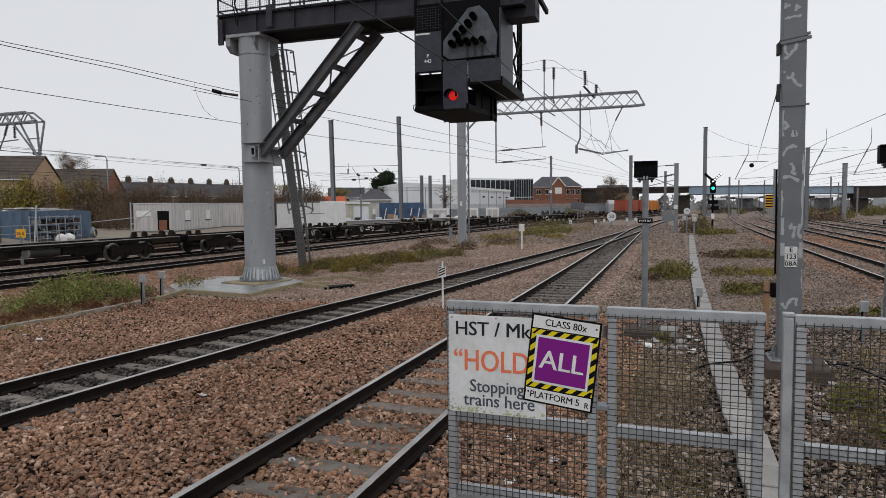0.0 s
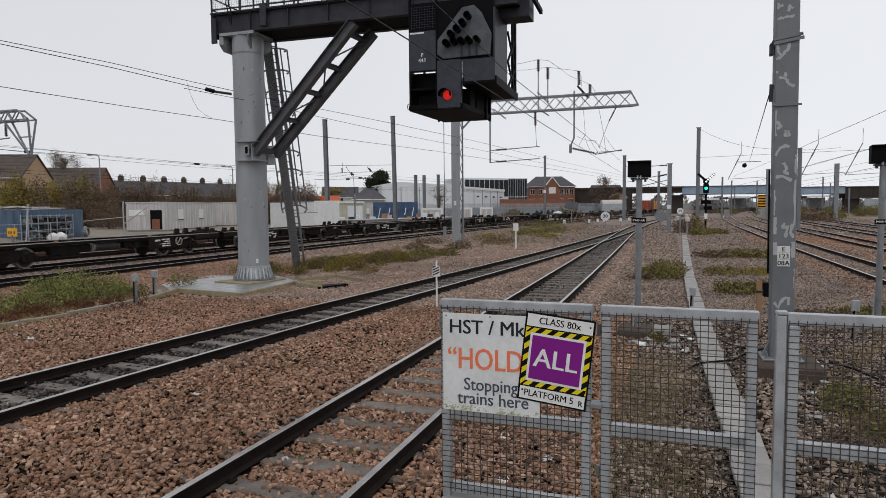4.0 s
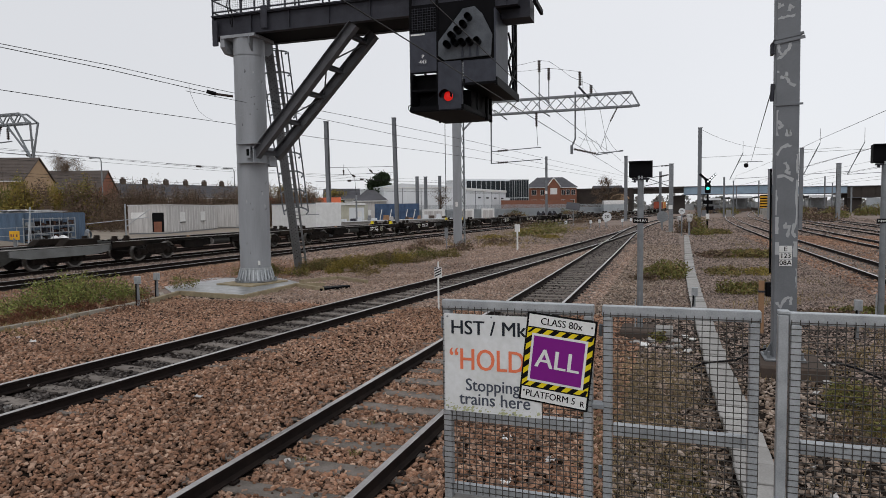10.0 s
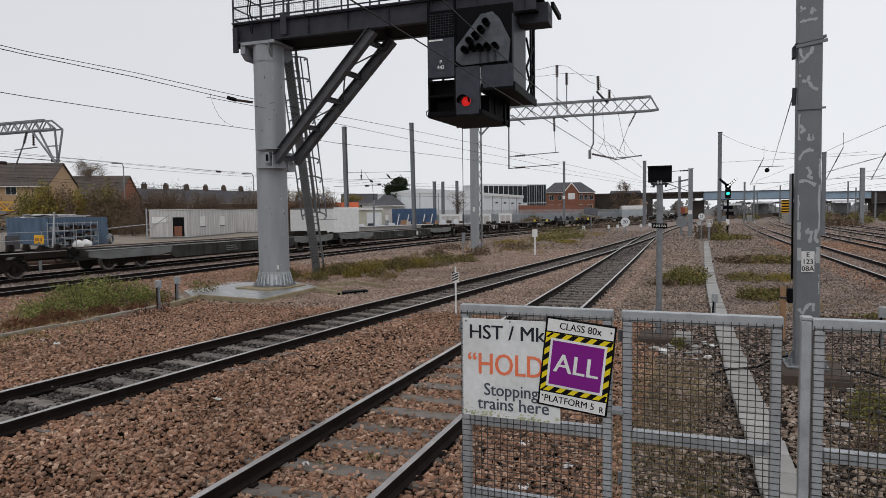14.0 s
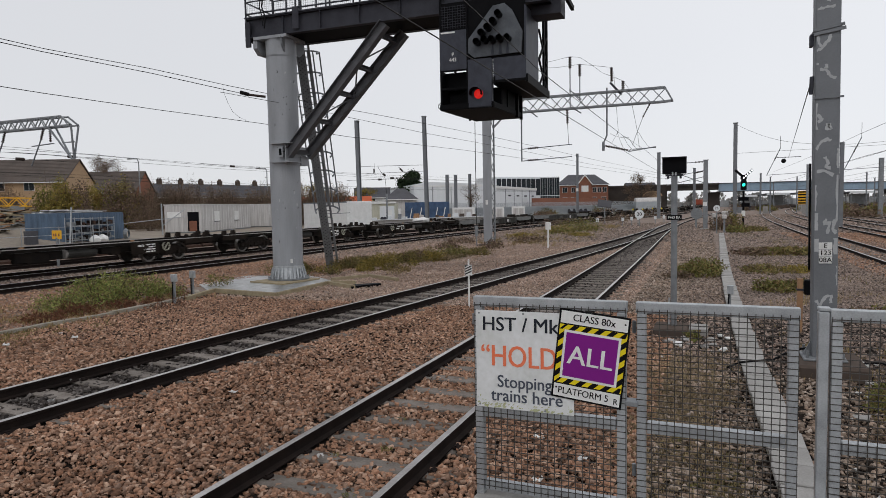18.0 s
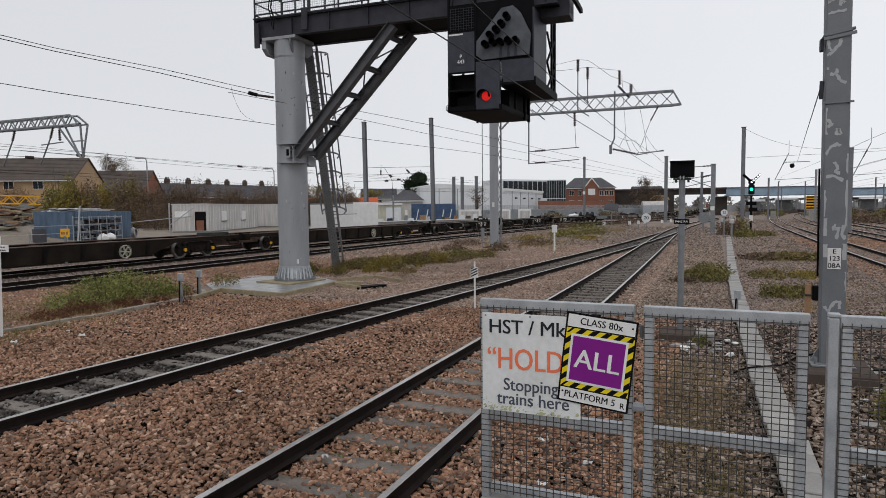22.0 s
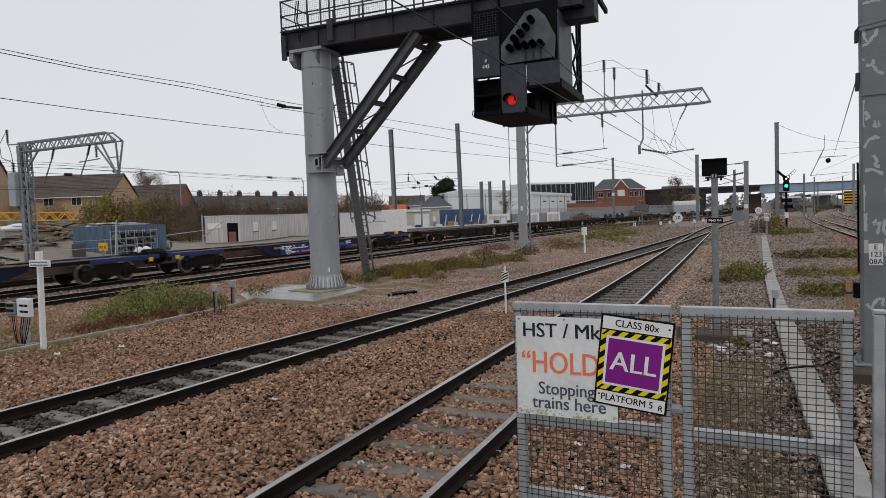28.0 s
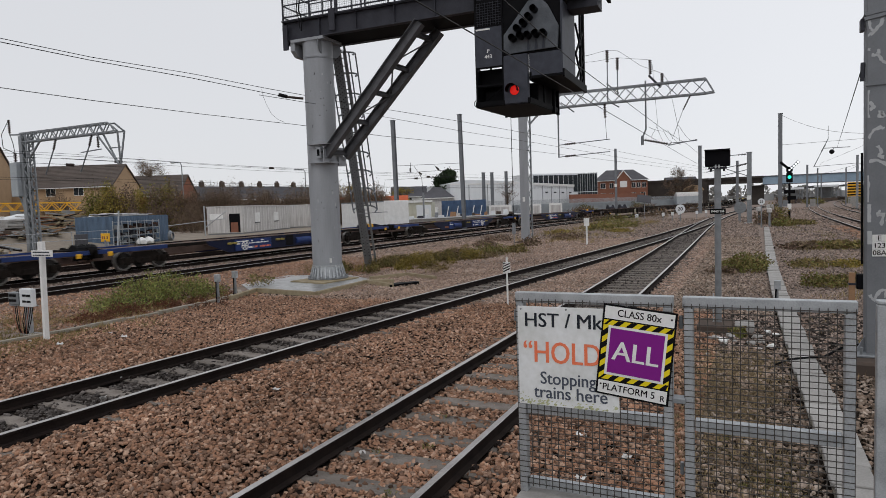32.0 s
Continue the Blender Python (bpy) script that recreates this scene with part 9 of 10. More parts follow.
fl = thing("tube_railing", "pale tube railing along the yard edge", "railing")
for y in range(8, 40, 3):
    part("post", bar(bmesh.new(), (-46.6, y, GROUND), (-46.6, y, 1.5), 0.05), M["galv_light"], fl)
for z in (0.85, 1.45):
    part("rail", bar(bmesh.new(), (-46.6, 6, z), (-46.6, 38, z), 0.04), M["galv_light"], fl)
sd = thing("site_post", "pale scaffold post with a raking stay before the cabin", "post")
part("post", rod(bmesh.new(), (-56.9, 55.3, GROUND), (-56.9, 55.3, 3.4), 0.08, 8), M["galv_light"], sd)
part("stay", rod(bmesh.new(), (-56.9, 55.3, 0.9), (-54.6, 56.5, 2.8), 0.05, 8), M["galv_light"], sd)
part("rail", rod(bmesh.new(), (-61.5, 53.5, 1.2), (-54.5, 56.2, 1.9), 0.04, 8), M["galv_light"], sd)
rs = random.Random(8)
for g in range(7):
    rl = thing("stacked_rails", "bundle of long rusty rails lying on timbers beside the siding", "rails", "bundles of rusty rails")
    x = -33.6 - 2.1 * g
    lay = rs.choice((1, 2)) if g < 3 else 1
    y0, y1 = rs.uniform(2, 9), rs.uniform(58, 78)
    for k in range(6):
        for j in range(lay if k % 2 else 1):
            z = GROUND + 0.22 + 0.15 * j
            dx = rs.uniform(-0.1, 0.1)
            part("rail", bar(bmesh.new(), (x - 0.22 * k, y0 + rs.uniform(-3, 3), z), (x - 0.22 * k + dx, y1 + rs.uniform(-6, 6), z), 0.09, 0.14), M["old_rail"], rl)
    y = y0 + 3
    while y < y1 - 3:
        part("timber", bar(bmesh.new(), (x + 0.3, y, GROUND + 0.08), (x - 1.6, y, GROUND + 0.08), 0.22, 0.14), M["bark"], rl)
        y += 6.5
dk = thing("loading_dock", "long low pale concrete dock before the yard cabins", "dock")
part("dock_wall", bar(bmesh.new(), (-39.6, 72, 0.35), (-31.4, 93, 0.35), 1.2, 1.1), M["concrete"], dk)
part("coping", bar(bmesh.new(), (-39.5, 72, 0.94), (-31.3, 93, 0.94), 1.4, 0.10), M["cladding"], dk)
rs = random.Random(12)
for i in range(16):
    u = (i + rs.uniform(0.1, 0.9)) / 16
    w, d, h = rs.uniform(0.5, 1.6), rs.uniform(0.4, 0.8), rs.uniform(0.2, 0.7)
    bm = bmesh.new()
    box(bm, -d / 2, -w / 2, 0, d / 2, w / 2, h * 0.45, 0.03)
    box(bm, -d / 2 + 0.05, -w / 2 + rs.uniform(0, 0.2), h * 0.45, d / 2, w / 2 - rs.uniform(0.05, 0.3), h, 0.03)
    solo("stored_material", bm, M[rs.choice(["timber", "galv", "cladding", "darksteel", "brickdark", "cabin"])], "small stack of stored material on the low dock", "stack", "stacks on the dock", m=pose(-39.5 + 8.2 * u, 72 + 21 * u, 0.99, 0, 0, 20))
# registration gear of the yard lines, seen between the two dark masts
yh = thing("yard_line_gear", "thin span wires with dark insulators over the yard lines", "wire gear")
for a, b in (((-42.3, 75, 7.96), (-33.2, 75, 7.8)), ((-42.3, 75, 7.0), (-33.2, 75, 7.02)), ((-44.5, 75, 6.2), (-33.2, 75, 6.17)), ((-40.3, 75, 8.3), (-40.4, 75, 6.9)), ((-39.8, 75, 7.8), (-38.7, 75, 6.2)), ((-36.8, 75, 7.7), (-35.0, 75, 5.93)), ((-38.75, 75, 6.2), (-38.6, 75, 4.3))):
    part("span_wire", rod(bmesh.new(), a, b, 0.025, 5), M["wire"], yh)
for a, b in (((-40.36, 75, 7.6), (-40.37, 75, 7.0)), ((-39.1, 75, 6.9), (-38.7, 75, 6.65)), ((-36.6, 75, 7.5), (-36.2, 75, 7.1)), ((-39.8, 75, 6.17), (-39.3, 75, 6.17)), ((-38.0, 75, 6.3), (-37.5, 75, 6.3))):
    insulator(a, b, yh, 0.13, 4)
part("gear_post", rod(bmesh.new(), (-38.6, 75, GROUND), (-38.6, 75, 4.3), 0.12, 8), M["galv"], yh)
for x, y, z in ((-40.40, 47.80, 6.55), (-40.40, 27.97, 6.01), (-38.50, 30.11, 6.21)):
    t = thing("wire_insulator", "dark insulator strung in an overhead wire", "insulator", "insulators in the far wires")
    part("body", rod(bmesh.new(), (x - 0.02, y - 0.24, z), (x + 0.02, y + 0.24, z), 0.10, 10), M["porcelain"], t)
    part("hanger", rod(bmesh.new(), (x, y - 4, z + 0.02), (x, y + 4, z + 0.02), 0.014, 5), M["wire"], t)
for x, y, top in ((12, 150, 7.4), (18, 160, 7.6), (23, 172, 7.2), (29, 150, 7.8), (34, 168, 7.0), (16, 190, 7.4), (26, 188, 7.0), (47, 176, 7.4), (54, 170, 7.8), (8, 170, 7.2)):
    h_mast("slim far mast among the main lines", x, y, top, 0.24, base=False)
# ---- plants ----
def clump(name, label, x, y, rx, ry, h, n, size, material, parent=None, seed=0, slim=1.0, base=0.0, category="bush", stems=0, lean=0.0, level=None):
    """A bush: an uneven dome filled with small leaves, thinner at the rim, on a few stems."""
    r = np.random.default_rng(seed + int(abs(x * 31 + y * 17)))
    u = r.normal(size=(n, 3))
    u /= np.linalg.norm(u, axis=1)[:, None]
    u[:, 2] = np.abs(u[:, 2]) ** 0.7
    rad = r.uniform(0.25, 1.0, n) ** 0.55
    lump = 0.80 + 0.20 * np.sin(u[:, 0] * 5 + seed) * np.cos(u[:, 1] * 4 + seed * 2) + r.normal(0, 0.05, n)
    p = u * (rad * lump)[:, None] * np.array([rx, ry, h])
    p[:, 2] += base
    p[:, 0] += lean * p[:, 2]
    s = size * r.uniform(0.5, 1.4, n)
    g = GROUND if level is None else level
    v, f = leaves(p, s, r, slim)
    if parent is None:
        t = thing(name, label, category, m=pose(x, y, g))
        scatter("leaves", v, f, material, "", parent=t)
        if stems:
            bm = bmesh.new()
            for i in range(stems):
                a = r.uniform(0, 6.28)
                k = r.uniform(0.3, 0.8)
                rod(bm, (0.1 * rx * math.cos(a), 0.1 * ry * math.sin(a), -0.05), (k * rx * math.cos(a), k * ry * math.sin(a), h * r.uniform(0.75, 1.08) * math.sqrt(1 - k * k)), 0.005 + 0.005 * h, 5, 0.002 + 0.002 * h)
            part("branchwork", bm, M["bark"], t)
        return t
    return scatter("leaves", v, f, material, "", parent=parent, m=pose(x, y, g))


# bramble strip on the left
for i, (x, y, rx, ry, h, n) in enumerate(((-16.3, 13.4, 1.3, 1.1, 0.84, 2300), (-16.5, 14.7, 1.1, 1.0, 0.78, 1700), (-17.3, 14.4, 1.2, 1.0, 0.66, 1200), (-16.0, 15.6, 0.9, 0.6, 0.40, 700), (-17.0, 12.6, 0.9, 0.8, 0.45, 700), (-16.2, 12.2, 0.7, 0.7, 0.36, 500), (-16.9, 16.0, 0.7, 0.6, 0.45, 400))):
    clump("bramble_bush", "green bramble bush sprawling beside the freight track", x, y, rx, ry, h * 1.4, int(n * 1.7), 0.064, M["leaf_bramble"], seed=i, slim=0.8, stems=18)
for i, (x, y, rx, h, n) in enumerate(((-15.6, 12.0, 0.9, 0.42, 600), (-15.4, 13.3, 0.7, 0.35, 450), (-15.5, 11.0, 0.8, 0.32, 400), (-15.2, 14.3, 0.5, 0.3, 260), (-14.2, 13.5, 0.42, 0.40, 60), (-14.05, 14.2, 0.35, 0.36, 45), (-15.1, 15.2, 0.5, 0.55, 80))):
    clump("dead_bramble", "red brown dead stems in front of the brambles", x, y, rx, rx * 0.8, h, n, 0.13, M["leaf_red"], seed=i + 20, slim=0.25, stems=8)
for i, (x, y, rx, h, n, m) in enumerate(((-15.5, 21.9, 0.8, 0.7, 450, "leaf_green"), (-16.3, 18.3, 0.7, 0.6, 360, "leaf_green"), (-16.9, 22.8, 1.0, 0.55, 420, "leaf_green"), (-15.0, 23.4, 0.8, 0.4, 300, "leaf_gold"), (-13.7, 26.2, 1.2, 0.55, 600, "leaf_gold"), (-14.4, 28.0, 1.4, 0.6, 700, "leaf_gold"), (-12.9, 30.4, 1.0, 0.75, 600, "leaf_green"), (-13.4, 32.5, 1.3, 0.5, 500, "leaf_green"), (-15.0, 31.0, 1.2, 0.4, 400, "grass_dry"), (-12.6, 38.8, 0.9, 0.7, 380, "leaf_brown"), (-15.3, 38.0, 1.0, 0.6, 350, "leaf_brown"), (-11.8, 45, 1.6, 0.7, 500, "leaf_brown"), (-16.7, 44, 1.6, 0.6, 420, "leaf_brown"), (-12.0, 58, 2.4, 1.0, 800, "leaf_green"), (-13.4, 62, 2.0, 0.8, 600, "leaf_gold"), (-10.8, 64, 1.8, 0.9, 600, "leaf_green"), (-12.2, 70, 2.6, 1.5, 800, "leaf_green"), (-14.5, 76, 2.4, 1.2, 600, "leaf_green"), (-9.8, 55, 1.4, 0.4, 350, "leaf_gold"), (-14.8, 54, 1.6, 0.45, 350, "leaf_gold"), (-17.8, 82, 2.8, 1.2, 600, "leaf_brown"), (-11.5, 88, 2.4, 1.3, 600, "leaf_brown"), (-12.5, 104, 3.2, 1.8, 700, "leaf_brown"), (-9.2, 118, 3.0, 2.4, 700, "leaf_brown"))):
    clump("trackside_weeds", "tuft of weeds and low scrub on the ballast strip", x, y, rx, rx * 1.1, h, n, 0.10 if y < 35 else 0.2, M[m], seed=i + 40, slim=0.5, stems=5, category="weeds")
# right of the platform track
for i, (x, y, rx, ry, h, n, m) in enumerate(((-0.35, 25.2, 1.1, 1.0, 0.62, 900, "leaf_green"), (0.0, 26.6, 0.9, 0.8, 0.6, 500, "leaf_green"), (-0.9, 24.4, 0.7, 0.5, 0.28, 250, "leaf_brown"), (1.9, 21.4, 0.9, 0.8, 0.42, 520, "leaf_green"), (2.8, 22.6, 0.8, 0.7, 0.30, 300, "weeds"), (1.9, 27.3, 1.0, 1.6, 0.30, 450, "weeds"), (3.2, 27.5, 0.9, 1.0, 0.28, 300, "leaf_gold"), (3.6, 36.5, 2.0, 1.6, 0.4, 600, "weeds"), (2.2, 36.0, 1.2, 1.2, 0.35, 300, "leaf_brown"), (2.4, 62, 1.2, 1.8, 0.7, 600, "leaf_green"), (1.2, 66, 1.4, 2.0, 1.4, 600, "leaf_brown"), (2.0, 70, 1.4, 2.0, 1.8, 600, "weeds"), (4.0, 64, 1.2, 1.5, 0.5, 300, "weeds"), (3.4, 17.3, 1.3, 0.6, 0.22, 380, "leaf_brown"), (4.6, 18.2, 1.0, 0.5, 0.22, 260, "leaf_green"), (2.2, 9.6, 0.42, 0.4, 0.42, 420, "leaf_green"), (2.55, 8.6, 0.5, 0.45, 0.36, 420, "leaf_green"), (1.9, 8.1, 0.45, 0.4, 0.20, 260, "leaf_brown"), (3.2, 7.6, 0.5, 0.5, 0.4, 350, "leaf_green"), (2.3, 10.2, 0.25, 0.25, 0.30, 160, "leaf_green"), (-0.25, 13.4, 0.22, 0.2, 0.22, 120, "leaf_green"), (1.4, 5.6, 0.4, 0.4, 0.14, 200, "leaf_brown"))):
    clump("trackside_weeds", "low green and brown weeds among the stones", x, y, rx, ry, h * 1.15, int(n * 2.4), 0.055 if y < 12 else (0.095 if y < 30 else 0.2), M[m], seed=i + 80, slim=0.75, stems=5, category="weeds")
# tiny plants in the cribs of the platform track
for i, (x, y) in enumerate(((-3.1, 5.05), (-3.3, 6.25), (-2.95, 4.5), (-3.75, 5.9), (-3.6, 7.2), (-1.9, 5.0), (-0.1, 6.4), (-0.3, 7.6), (0.25, 5.6), (0.3, 8.1))):
    clump("seedling", "small green seedling between the sleepers", x, y, 0.10, 0.10, 0.10, 60, 0.035, M["leaf_green"], seed=i + 200, slim=0.4, category="weeds")


def turf(label, x0, x1, y0, y1, n, h, material, seed, gap=0.18):
    r = np.random.default_rng(seed)
    n = int(1.8 * n)
    p = np.stack([r.uniform(x0, x1, n), r.uniform(y0, y1, n), np.full(n, GROUND + 0.02)], 1)
    m = np.array([0.75 * noise.noise((a * 0.55, b * 0.4, seed)) + 0.55 * noise.noise((a * 2.1, b * 1.7, seed + 9)) for a, b in p[:, :2]])
    e = np.minimum(np.minimum(p[:, 0] - x0, x1 - p[:, 0]) / (0.3 * (x1 - x0)), np.minimum(p[:, 1] - y0, y1 - p[:, 1]) / (0.3 * min(y1 - y0, 6.0)))
    p = p[(m > gap) & (r.random(n) < np.clip(e, 0, 1) ** 1.5)]
    k = len(p)
    a = r.uniform(0, 6.28, k)
    hh = h * r.uniform(0.4, 1.2, k)
    w = np.stack([np.cos(a), np.sin(a), np.zeros(k)], 1) * (0.004 + 0.028 * hh)[:, None]
    tip = p + np.stack([r.normal(0, 0.4, k) * hh, r.normal(0, 0.4, k) * hh, hh], 1)
    v = np.stack([p - w, p + w, tip], 1).reshape(-1, 3)
    return scatter("dry_grass", v, np.arange(3 * k).reshape(-1, 3), material, label, "grass")


turf("thin dead grass behind the mesh gate", -1.2, 0.62, 3.9, 12.5, 16000, 0.04, M["straw"], 1, -0.22)
turf("matted brown dead grass behind the gate", -1.1, 0.62, 6.4, 13.0, 11000, 0.05, M["straw"], 11, -0.15)
turf("thin mossy grass by the platform ramp", -0.6, 0.55, 4.4, 7.6, 6000, 0.035, M["weeds"], 13, -0.1)
turf("green weeds beside the peeling mast", 1.7, 3.4, 6.5, 10.5, 2600, 0.14, M["weeds"], 12, 0.0)
turf("thin dry grass right of the cable trough", 1.0, 5.5, 5.0, 22, 9000, 0.12, M["grass_dry"], 2)
turf("dry grass on the verge by the gantry", -17.5, -10.2, 22.5, 40, 5000, 0.14, M["grass_dry"], 3, 0.16)
turf("dry grass along the far verge", -18, -7.5, 40, 80, 12000, 0.35, M["grass_dry"], 4)
turf("weedy grass along the left trough", -19.5, -13.6, 6, 17, 9000, 0.14, M["grass_dry"], 5, 0.1)
turf("low dark weeds round the foot of the leaning post", -16.6, -12.7, 6.6, 12.0, 9000, 0.07, M["weeds"], 14, -0.05)
turf("matted olive grass behind the kerb", -18.4, -14.9, 7.0, 13.5, 7000, 0.09, M["weeds"], 15, 0.0)
turf("green weeds along the far main line", 1.2, 5.8, 22, 70, 5000, 0.16, M["weeds"], 6)
turf("green weeds among the verge grass", -18, -10, 22.5, 70, 2500, 0.16, M["weeds"], 7, 0.38)

turf("tufted grass round the ladder foot", -17.2, -12.6, 22.0, 30, 700, 0.22, M["weeds"], 8, 0.15)
turf("dull grass round the ladder foot", -17.4, -12.8, 21.8, 29, 900, 0.2, M["grass_dry"], 9, 0.08)
turf("yellow grass beside the lattice mast", -16.5, -11.0, 27, 41, 1800, 0.2, M["grass_dry"], 10, 0.18)
rs = random.Random(52)
for i in range(26):
    x, y = rs.uniform(-16.6, -11.6), rs.uniform(22.6, 36)
    if x > -11.2 - 0.06 * (y - 22):
        x -= 1.5
    k = rs.choice(["grass_dry", "leaf_gold", "weeds", "grass_dry", "leaf_green", "straw"])
    clump("grass_tuft", "spiky tuft of yellowing grass on the stony verge", x, y, rs.uniform(0.3, 0.6), rs.uniform(0.3, 0.55), rs.uniform(0.28, 0.62), rs.randint(90, 200), 0.20, M[k], seed=400 + i, slim=0.14, stems=4, category="grass")


def tree(name, label, x, y, h, spread, trunk, material, n, size, seed, base=0.25, slim=0.6, twigs=True):
    """A tapered trunk with limbs that fork, and a ragged crown of small clumps along them."""
    r = random.Random(seed)
    t = thing(name, label, "tree", m=pose(x, y, GROUND))
    bm = bmesh.new()
    top = Vector((r.uniform(-0.4, 0.4), r.uniform(-0.4, 0.4), h * 0.8))
    rod(bm, (0, 0, -0.2), top * 0.5, trunk, 8, trunk * 0.65)
    rod(bm, top * 0.5, top, trunk * 0.65, 7, trunk * 0.2)
    tips = []
    for i in range(15):
        u = r.uniform(base, 0.95)
        a = r.uniform(0, 6.28)
        p = top * u
        ln = spread * r.uniform(0.45, 1.0) * (1.15 - 0.55 * u)
        q = p + Vector((math.cos(a) * ln, math.sin(a) * ln, ln * r.uniform(0.25, 0.8)))
        rod(bm, p, q, trunk * 0.3, 5, trunk * 0.08)
        tips.append((p, q))
        for j in range(4):
            v = p.lerp(q, r.uniform(0.35, 0.95))
            e = v + Vector((r.uniform(-1, 1), r.uniform(-1, 1), r.uniform(0.1, 1.1))) * ln * 0.42
            rod(bm, v, e, trunk * 0.1, 4, trunk * 0.03)
            tips.append((v, e))
    part("trunk", bm, M["bark"], t)
    g = np.random.default_rng(seed)
    k = g.integers(0, len(tips), n)
    u = g.uniform(0.2, 1.1, n)[:, None]
    A, B = np.array([list(a) for a, b in tips]), np.array([list(b) for a, b in tips])
    p = A[k] * (1 - u) + B[k] * u + g.normal(0, spread * 0.085, (n, 3))
    v, f = leaves(p, size * g.uniform(0.5, 1.4, n), g, slim)
    scatter("crown", v, f, material, "", parent=t)
    return t


# winter hedge behind the yard, in overlapping shrubs
rs = random.Random(77)
hedge = [(-92, 56), (-89, 64), (-84, 71), (-78, 75), (-71, 79), (-65, 83), (-60, 90), (-57, 99)]
k = 0
for a, b in zip(hedge, hedge[1:]):
    for i in range(5):
        u = i / 5
        x, y = a[0] + (b[0] - a[0]) * u + rs.uniform(-1.5, 1.5), a[1] + (b[1] - a[1]) * u + rs.uniform(-1.5, 1.5)
        gold = x < -79 and x / y < -1.08
        h = rs.uniform(3.6, 4.8) if x / y < -1.4 else rs.uniform(8.2, 9.2) if x / y < -1.1 else (rs.uniform(7.4, 8.4) if x / y < -0.9 else rs.uniform(6.9, 7.9))
        clump("hedge_shrub", "yellow green overgrown shrub in the hedge" if gold and k % 4 else "bare brown winter shrub in the hedge", x, y, rs.uniform(3.4, 4.6), rs.uniform(2.6, 3.4), h, 5500, 0.32, (M["leaf_gold"] if k % 2 else M["leaf_hedge"]) if gold and k % 4 else M["leaf_brown"], seed=k, slim=0.3 if not gold else 0.7, stems=10)
        k += 1
for i, (x, y) in enumerate(((-80, 40), (-86, 46), (-78, 52), (-73, 60), (-70, 66), (-66, 72))):
    clump("hedge_shrub", "bare brown winter shrub before the hedge", x, y, 3.4, 2.8, 4.4, 5500, 0.22, M["leaf_brown"], seed=300 + i, slim=0.3, stems=10, level=bank_z(x, y) - 0.1)
tree("bare_tree", "bare dark winter tree behind the houses", -111.8, 95.4, 15.6, 5.4, 0.28, M["leaf_brown"], 11000, 0.30, 4, 0.35, 0.16)
tree("bare_tree", "bare winter tree behind the terrace", -92, 128, 10.8, 4.8, 0.25, M["leaf_brown"], 4500, 0.5, 5, 0.4, 0.18)
tree("bare_tree", "bare winter tree beside the brick bridge", -17.0, 187, 11.5, 4.8, 0.25, M["leaf_brown"], 6000, 0.5, 8, 0.15, 0.16)
tree("bare_tree", "slim bare tree by the works poles", -36, 100, 7.2, 2.6, 0.14, M["leaf_brown"], 700, 0.32, 9, 0.4, 0.16)
tree("conifer", "dense dark evergreen behind the bungalow", -58.0, 124, 12.4, 4.6, 0.3, M["leaf_dark"], 16000, 0.6, 12, 0.1, 0.7)
tree("conifer", "smaller dark evergreen beside the shed", -55.0, 123, 9.0, 1.6, 0.22, M["leaf_dark"], 2200, 0.55, 13, 0.1, 0.7)
tree("willow", "yellowing tree behind the orange roofed store", -74, 112, 8.2, 4.2, 0.25, M["leaf_gold"], 2600, 0.45, 15, 0.2, 0.4)
tree("willow", "second yellowing tree beside the store", -66, 118, 7.2, 3.6, 0.22, M["leaf_gold"], 2000, 0.45, 16, 0.2, 0.4)
for i, (x, y, h) in enumerate(((-30, 180, 4.2), (-26, 182, 4.6), (-22, 184, 4.2), (-24, 150, 2.6), (-20, 140, 2.2), (-15, 176, 3.2), (-34, 140, 2.6), (-30, 128, 2.4), (-28, 118, 2.0), (24, 150, 2.8), (30, 146, 2.6), (36, 148, 2.4), (20, 108, 1.8), (26, 128, 2.2), (8, 190, 2.6), (40, 160, 2.8), (47, 162, 3.0), (54, 158, 2.6), (30, 175, 2.4), (22, 178, 2.2), (62, 160, 3.2), (14, 184, 2.0))):
    clump("scrub_bush", "dull green scrub beside the far tracks", x, y, 3.4, 2.8, h, 900, 0.42, M["leaf_green"] if i % 2 else M["leaf_brown"], seed=400 + i, slim=0.5, stems=6)

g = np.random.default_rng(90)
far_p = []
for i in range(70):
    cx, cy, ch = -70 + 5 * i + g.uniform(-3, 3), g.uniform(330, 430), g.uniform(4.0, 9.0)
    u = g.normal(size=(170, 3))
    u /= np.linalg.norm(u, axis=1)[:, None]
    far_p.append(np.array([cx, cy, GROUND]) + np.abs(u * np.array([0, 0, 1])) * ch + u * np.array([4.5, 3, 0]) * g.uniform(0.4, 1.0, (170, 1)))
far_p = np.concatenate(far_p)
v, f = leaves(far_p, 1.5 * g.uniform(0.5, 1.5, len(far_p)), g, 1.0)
scatter("far_trees", v, f, M["far_wood"], "line of distant trees beyond the bridge, tinted with haze", "trees")
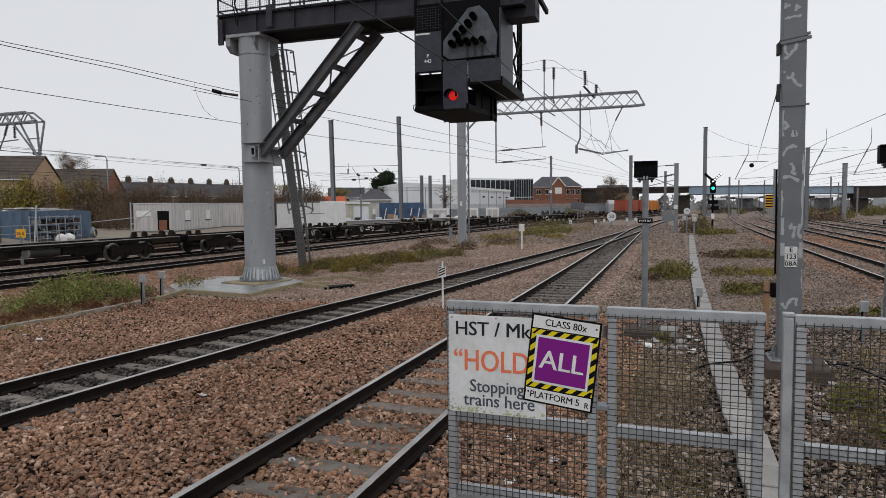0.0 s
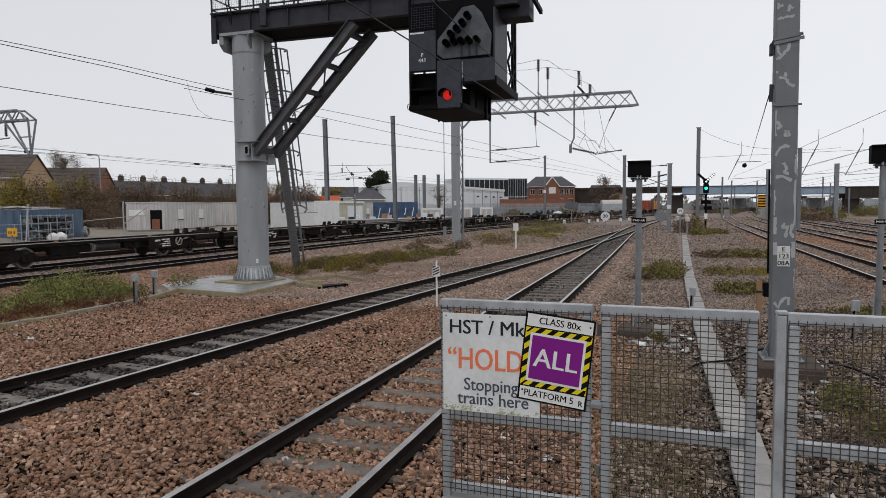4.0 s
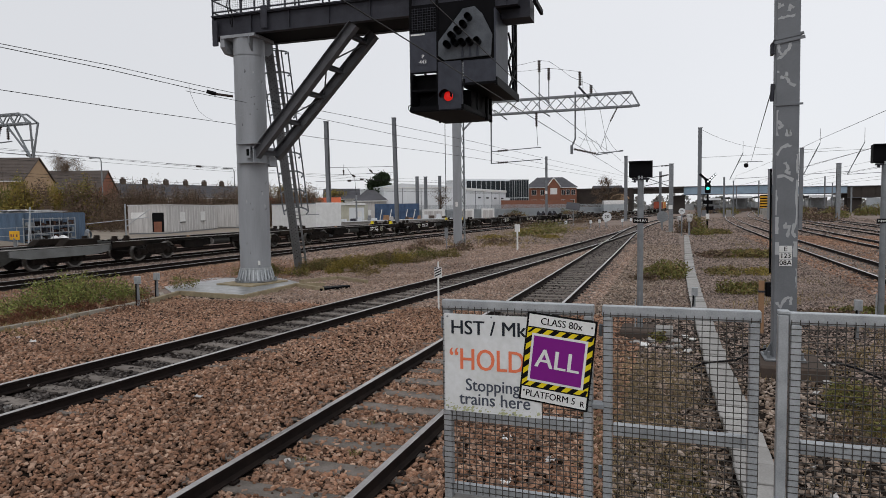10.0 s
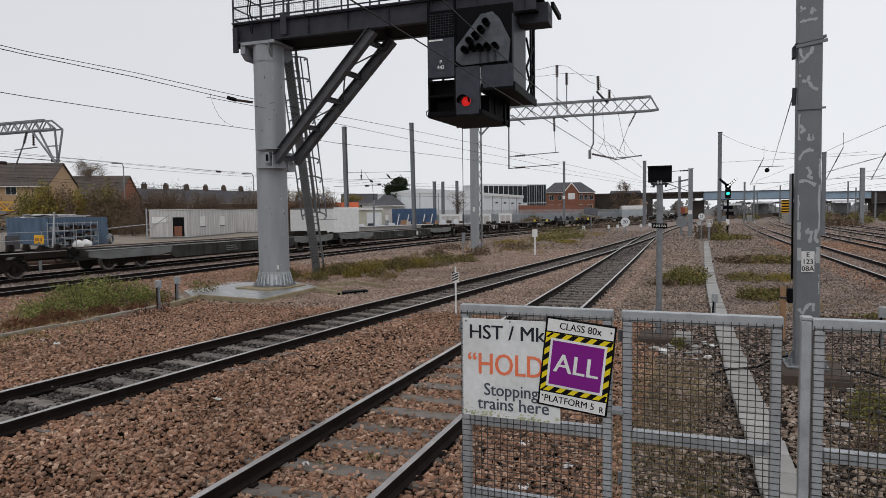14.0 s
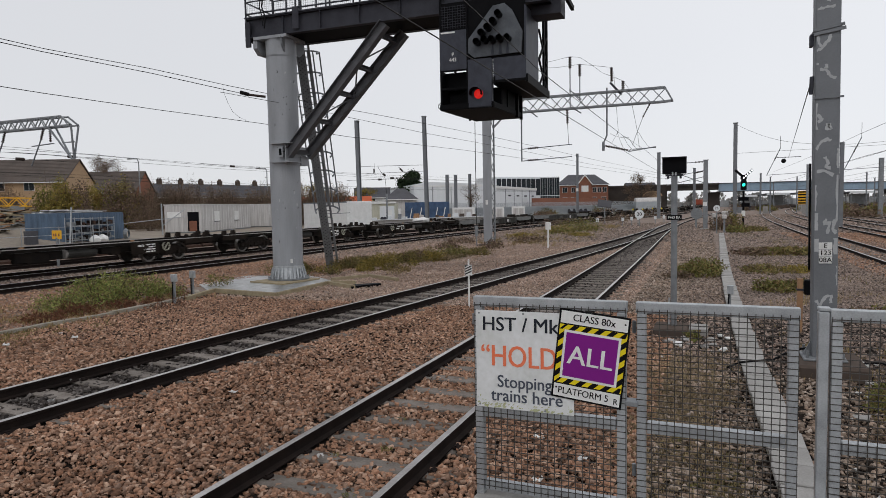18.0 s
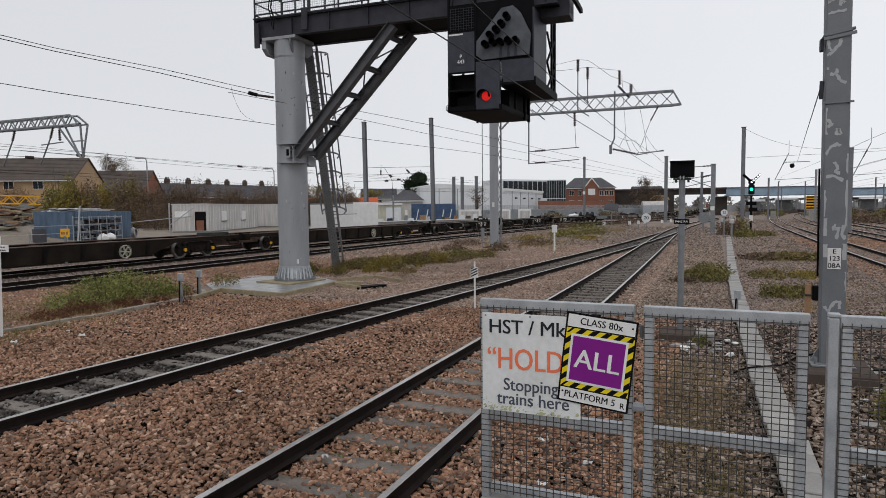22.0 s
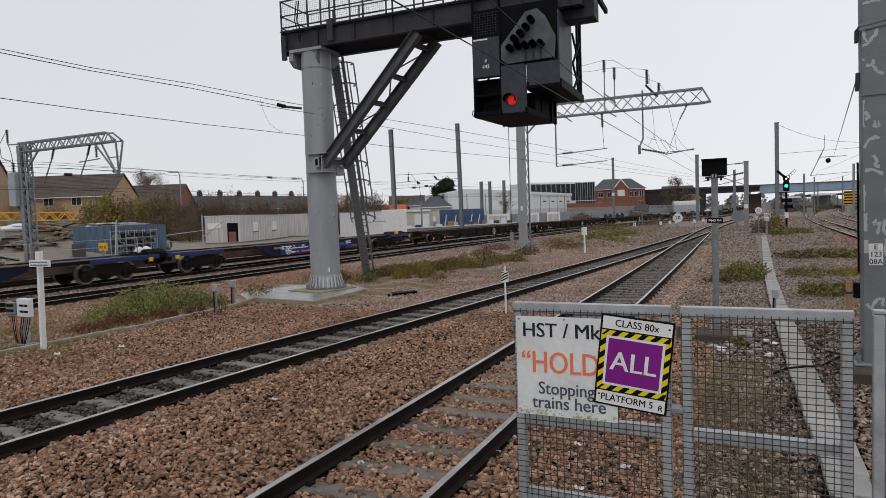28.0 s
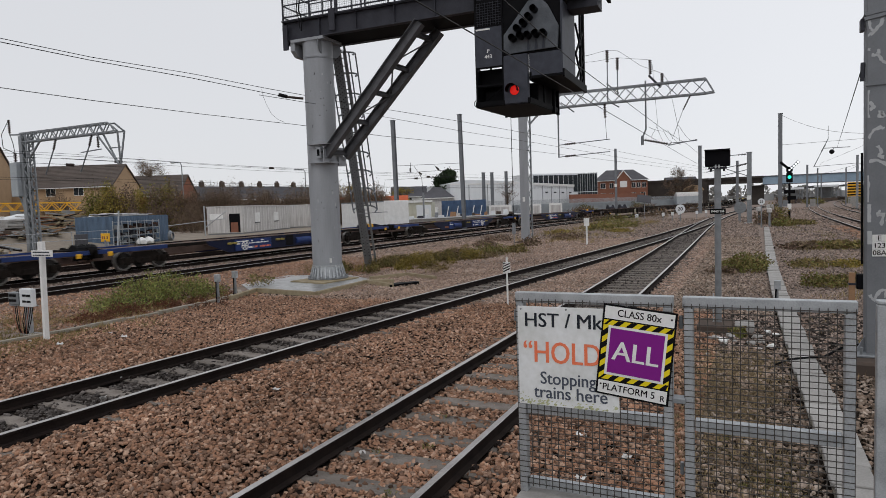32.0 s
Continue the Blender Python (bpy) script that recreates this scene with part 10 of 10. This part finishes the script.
for i, (x, y, rx, h, n, m) in enumerate(((-15.2, 25.2, 0.8, 0.55, 700, "weeds"), (-14.2, 26.6, 0.9, 0.65, 800, "leaf_gold"), (-15.6, 27.6, 0.8, 0.5, 600, "weeds"), (-13.4, 28.4, 0.8, 0.7, 800, "weeds"), (-12.7, 29.6, 0.8, 0.6, 700, "leaf_gold"), (-14.0, 30.6, 1.0, 0.55, 700, "leaf_brown"), (-12.4, 31.8, 0.9, 0.75, 800, "leaf_green"), (-16.4, 23.6, 0.7, 0.5, 500, "weeds"), (-13.6, 24.2, 0.5, 0.4, 350, "leaf_gold"), (-11.6, 33.5, 0.8, 0.6, 600, "weeds"))):
    clump("grass_tuft", "rough tuft of yellow and green grass on the verge", x, y, rx * 1.15, rx * 1.15, h, n * 2, 0.11, M[m], seed=i + 500, slim=0.45, stems=6, category="grass")

# ---- litter on the ballast ----
rs = random.Random(50)
for x, y in ((-3.82, 5.72), (-8.6, 6.2), (-9.4, 7.1), (-6.4, 7.4), (-1.7, 5.1), (-14.2, 8.6), (-13.2, 9.8), (-0.7, 11.5), (0.1, 12.2), (1.35, 7.2), (1.4, 6.5), (1.6, 8.9), (2.5, 12.0), (0.3, 16.4), (-0.1, 16.2), (1.9, 10.1), (-0.55, 5.7), (-1.2, 6.6)):
    bm = bmesh.new()
    bmesh.ops.create_grid(bm, x_segments=3, y_segments=3, size=rs.uniform(0.02, 0.045), matrix=pose(0, 0, 0, rs.uniform(-20, 20), rs.uniform(-20, 20), rs.uniform(0, 90)))
    for v in bm.verts:
        v.co += Vector((rs.uniform(-0.02, 0.02), rs.uniform(-0.02, 0.02), rs.uniform(-0.02, 0.025)))
    bmesh.ops.solidify(bm, geom=bm.faces[:], thickness=0.002)
    solo("paper_scrap", bm, M["cabin"], "crumpled white paper scrap on the stones", "litter", "scraps of litter", m=pose(x, y, GROUND + 0.085))
for x, y in ((-1.78, 7.11), (-1.50, 5.95), (-13.26, 8.65), (-12.57, 9.66)):
    bm = bmesh.new()
    box(bm, -0.06, -0.03, 0, 0.06, 0.03, 0.015, 0.003)
    for s in (-1, 1):
        prism(bm, [(s * 0.06, 0.0), (s * 0.04, 0.045), (s * 0.035, 0.04), (s * 0.05, 0.0)], "y", -0.03, 0.03)
    solo("paper_tray", bm, M["white"], "small folded white paper tray on the stones", "litter", "scraps of litter", m=pose(x, y, GROUND + 0.06, 8, 5, 30))
bm = bmesh.new()
path_rod(bm, [(1.2 + 0.22 * i, 12.6 - 0.16 * i + 0.2 * math.sin(i * 1.3), GROUND + 0.10 + 0.05 * math.cos(i)) for i in range(9)], 0.018, 6)
solo("black_cable", bm, M["jet"], "loose black cable looped over the ground", "cable")
ft = thing("old_footing", "dark broken concrete footing beside the signal post", "footing")
part("block", box(bmesh.new(), -1.02, 13.6, GROUND - 0.05, -0.36, 14.5, GROUND + 0.17, 0.03), M["brickdark"], ft)
part("slab", box(bmesh.new(), -0.34, 13.9, GROUND - 0.05, 0.02, 14.5, GROUND + 0.16, 0.02), M["concrete"], ft, "paler broken slab")
rs = random.Random(71)
for i in range(22):
    bm = bmesh.new()
    r = rs.uniform(0.03, 0.085)
    bmesh.ops.create_icosphere(bm, subdivisions=1, radius=r)
    for v in bm.verts:
        v.co = Vector((v.co.x * 1.3, v.co.y, v.co.z * 0.6)) + Vector([rs.uniform(-0.3, 0.3) * r for k in range(3)])
    x, y = (rs.uniform(-0.75, 0.4), rs.uniform(12.6, 14.0)) if i < 14 else (rs.uniform(1.75, 2.6), rs.uniform(8.2, 13.0))
    solo("broken_stone", bm, M["concrete" if i % 3 else "white"], "pale lump of broken concrete on the cinders", "stone", "lumps of broken concrete", m=pose(x, y, GROUND + 0.05, 0, 0, rs.uniform(0, 180)))
solo("crossing_cable", path_rod(bmesh.new(), [(0.3, 11.2, GROUND + 0.05), (0.5, 11.25, GROUND + 0.14), (0.75, 11.35, GROUND + 0.16), (1.0, 11.6, GROUND + 0.14), (1.25, 11.8, GROUND + 0.25), (1.5, 11.7, GROUND + 0.35)], 0.018, 6), M["jet"], "black cable crossing the concrete lids", "cable")
pf_ = thing("ramp_fence", "grey mesh barrier along a low trough wall behind the fence", "barrier", m=pose(0, 0, 0))
for y in (7.4, 8.7):
    part("post", bar(bmesh.new(), (2.75, y, GROUND), (2.75, y, 0.62), 0.08), M["galv"], pf_)
bm = bmesh.new()
for z in np.arange(0.15, 0.62, 0.06):
    bar(bm, (2.75, 7.4, z), (2.75, 8.7, z), 0.008)
for y in np.arange(7.4, 8.72, 0.06):
    bar(bm, (2.75, y, 0.12), (2.75, y, 0.62), 0.008)
part("mesh", bm, M["galv"], pf_)
part("rail", bar(bmesh.new(), (2.75, 7.3, 0.64), (2.75, 8.8, 0.64), 0.05), M["galv_light"], pf_)

motions()
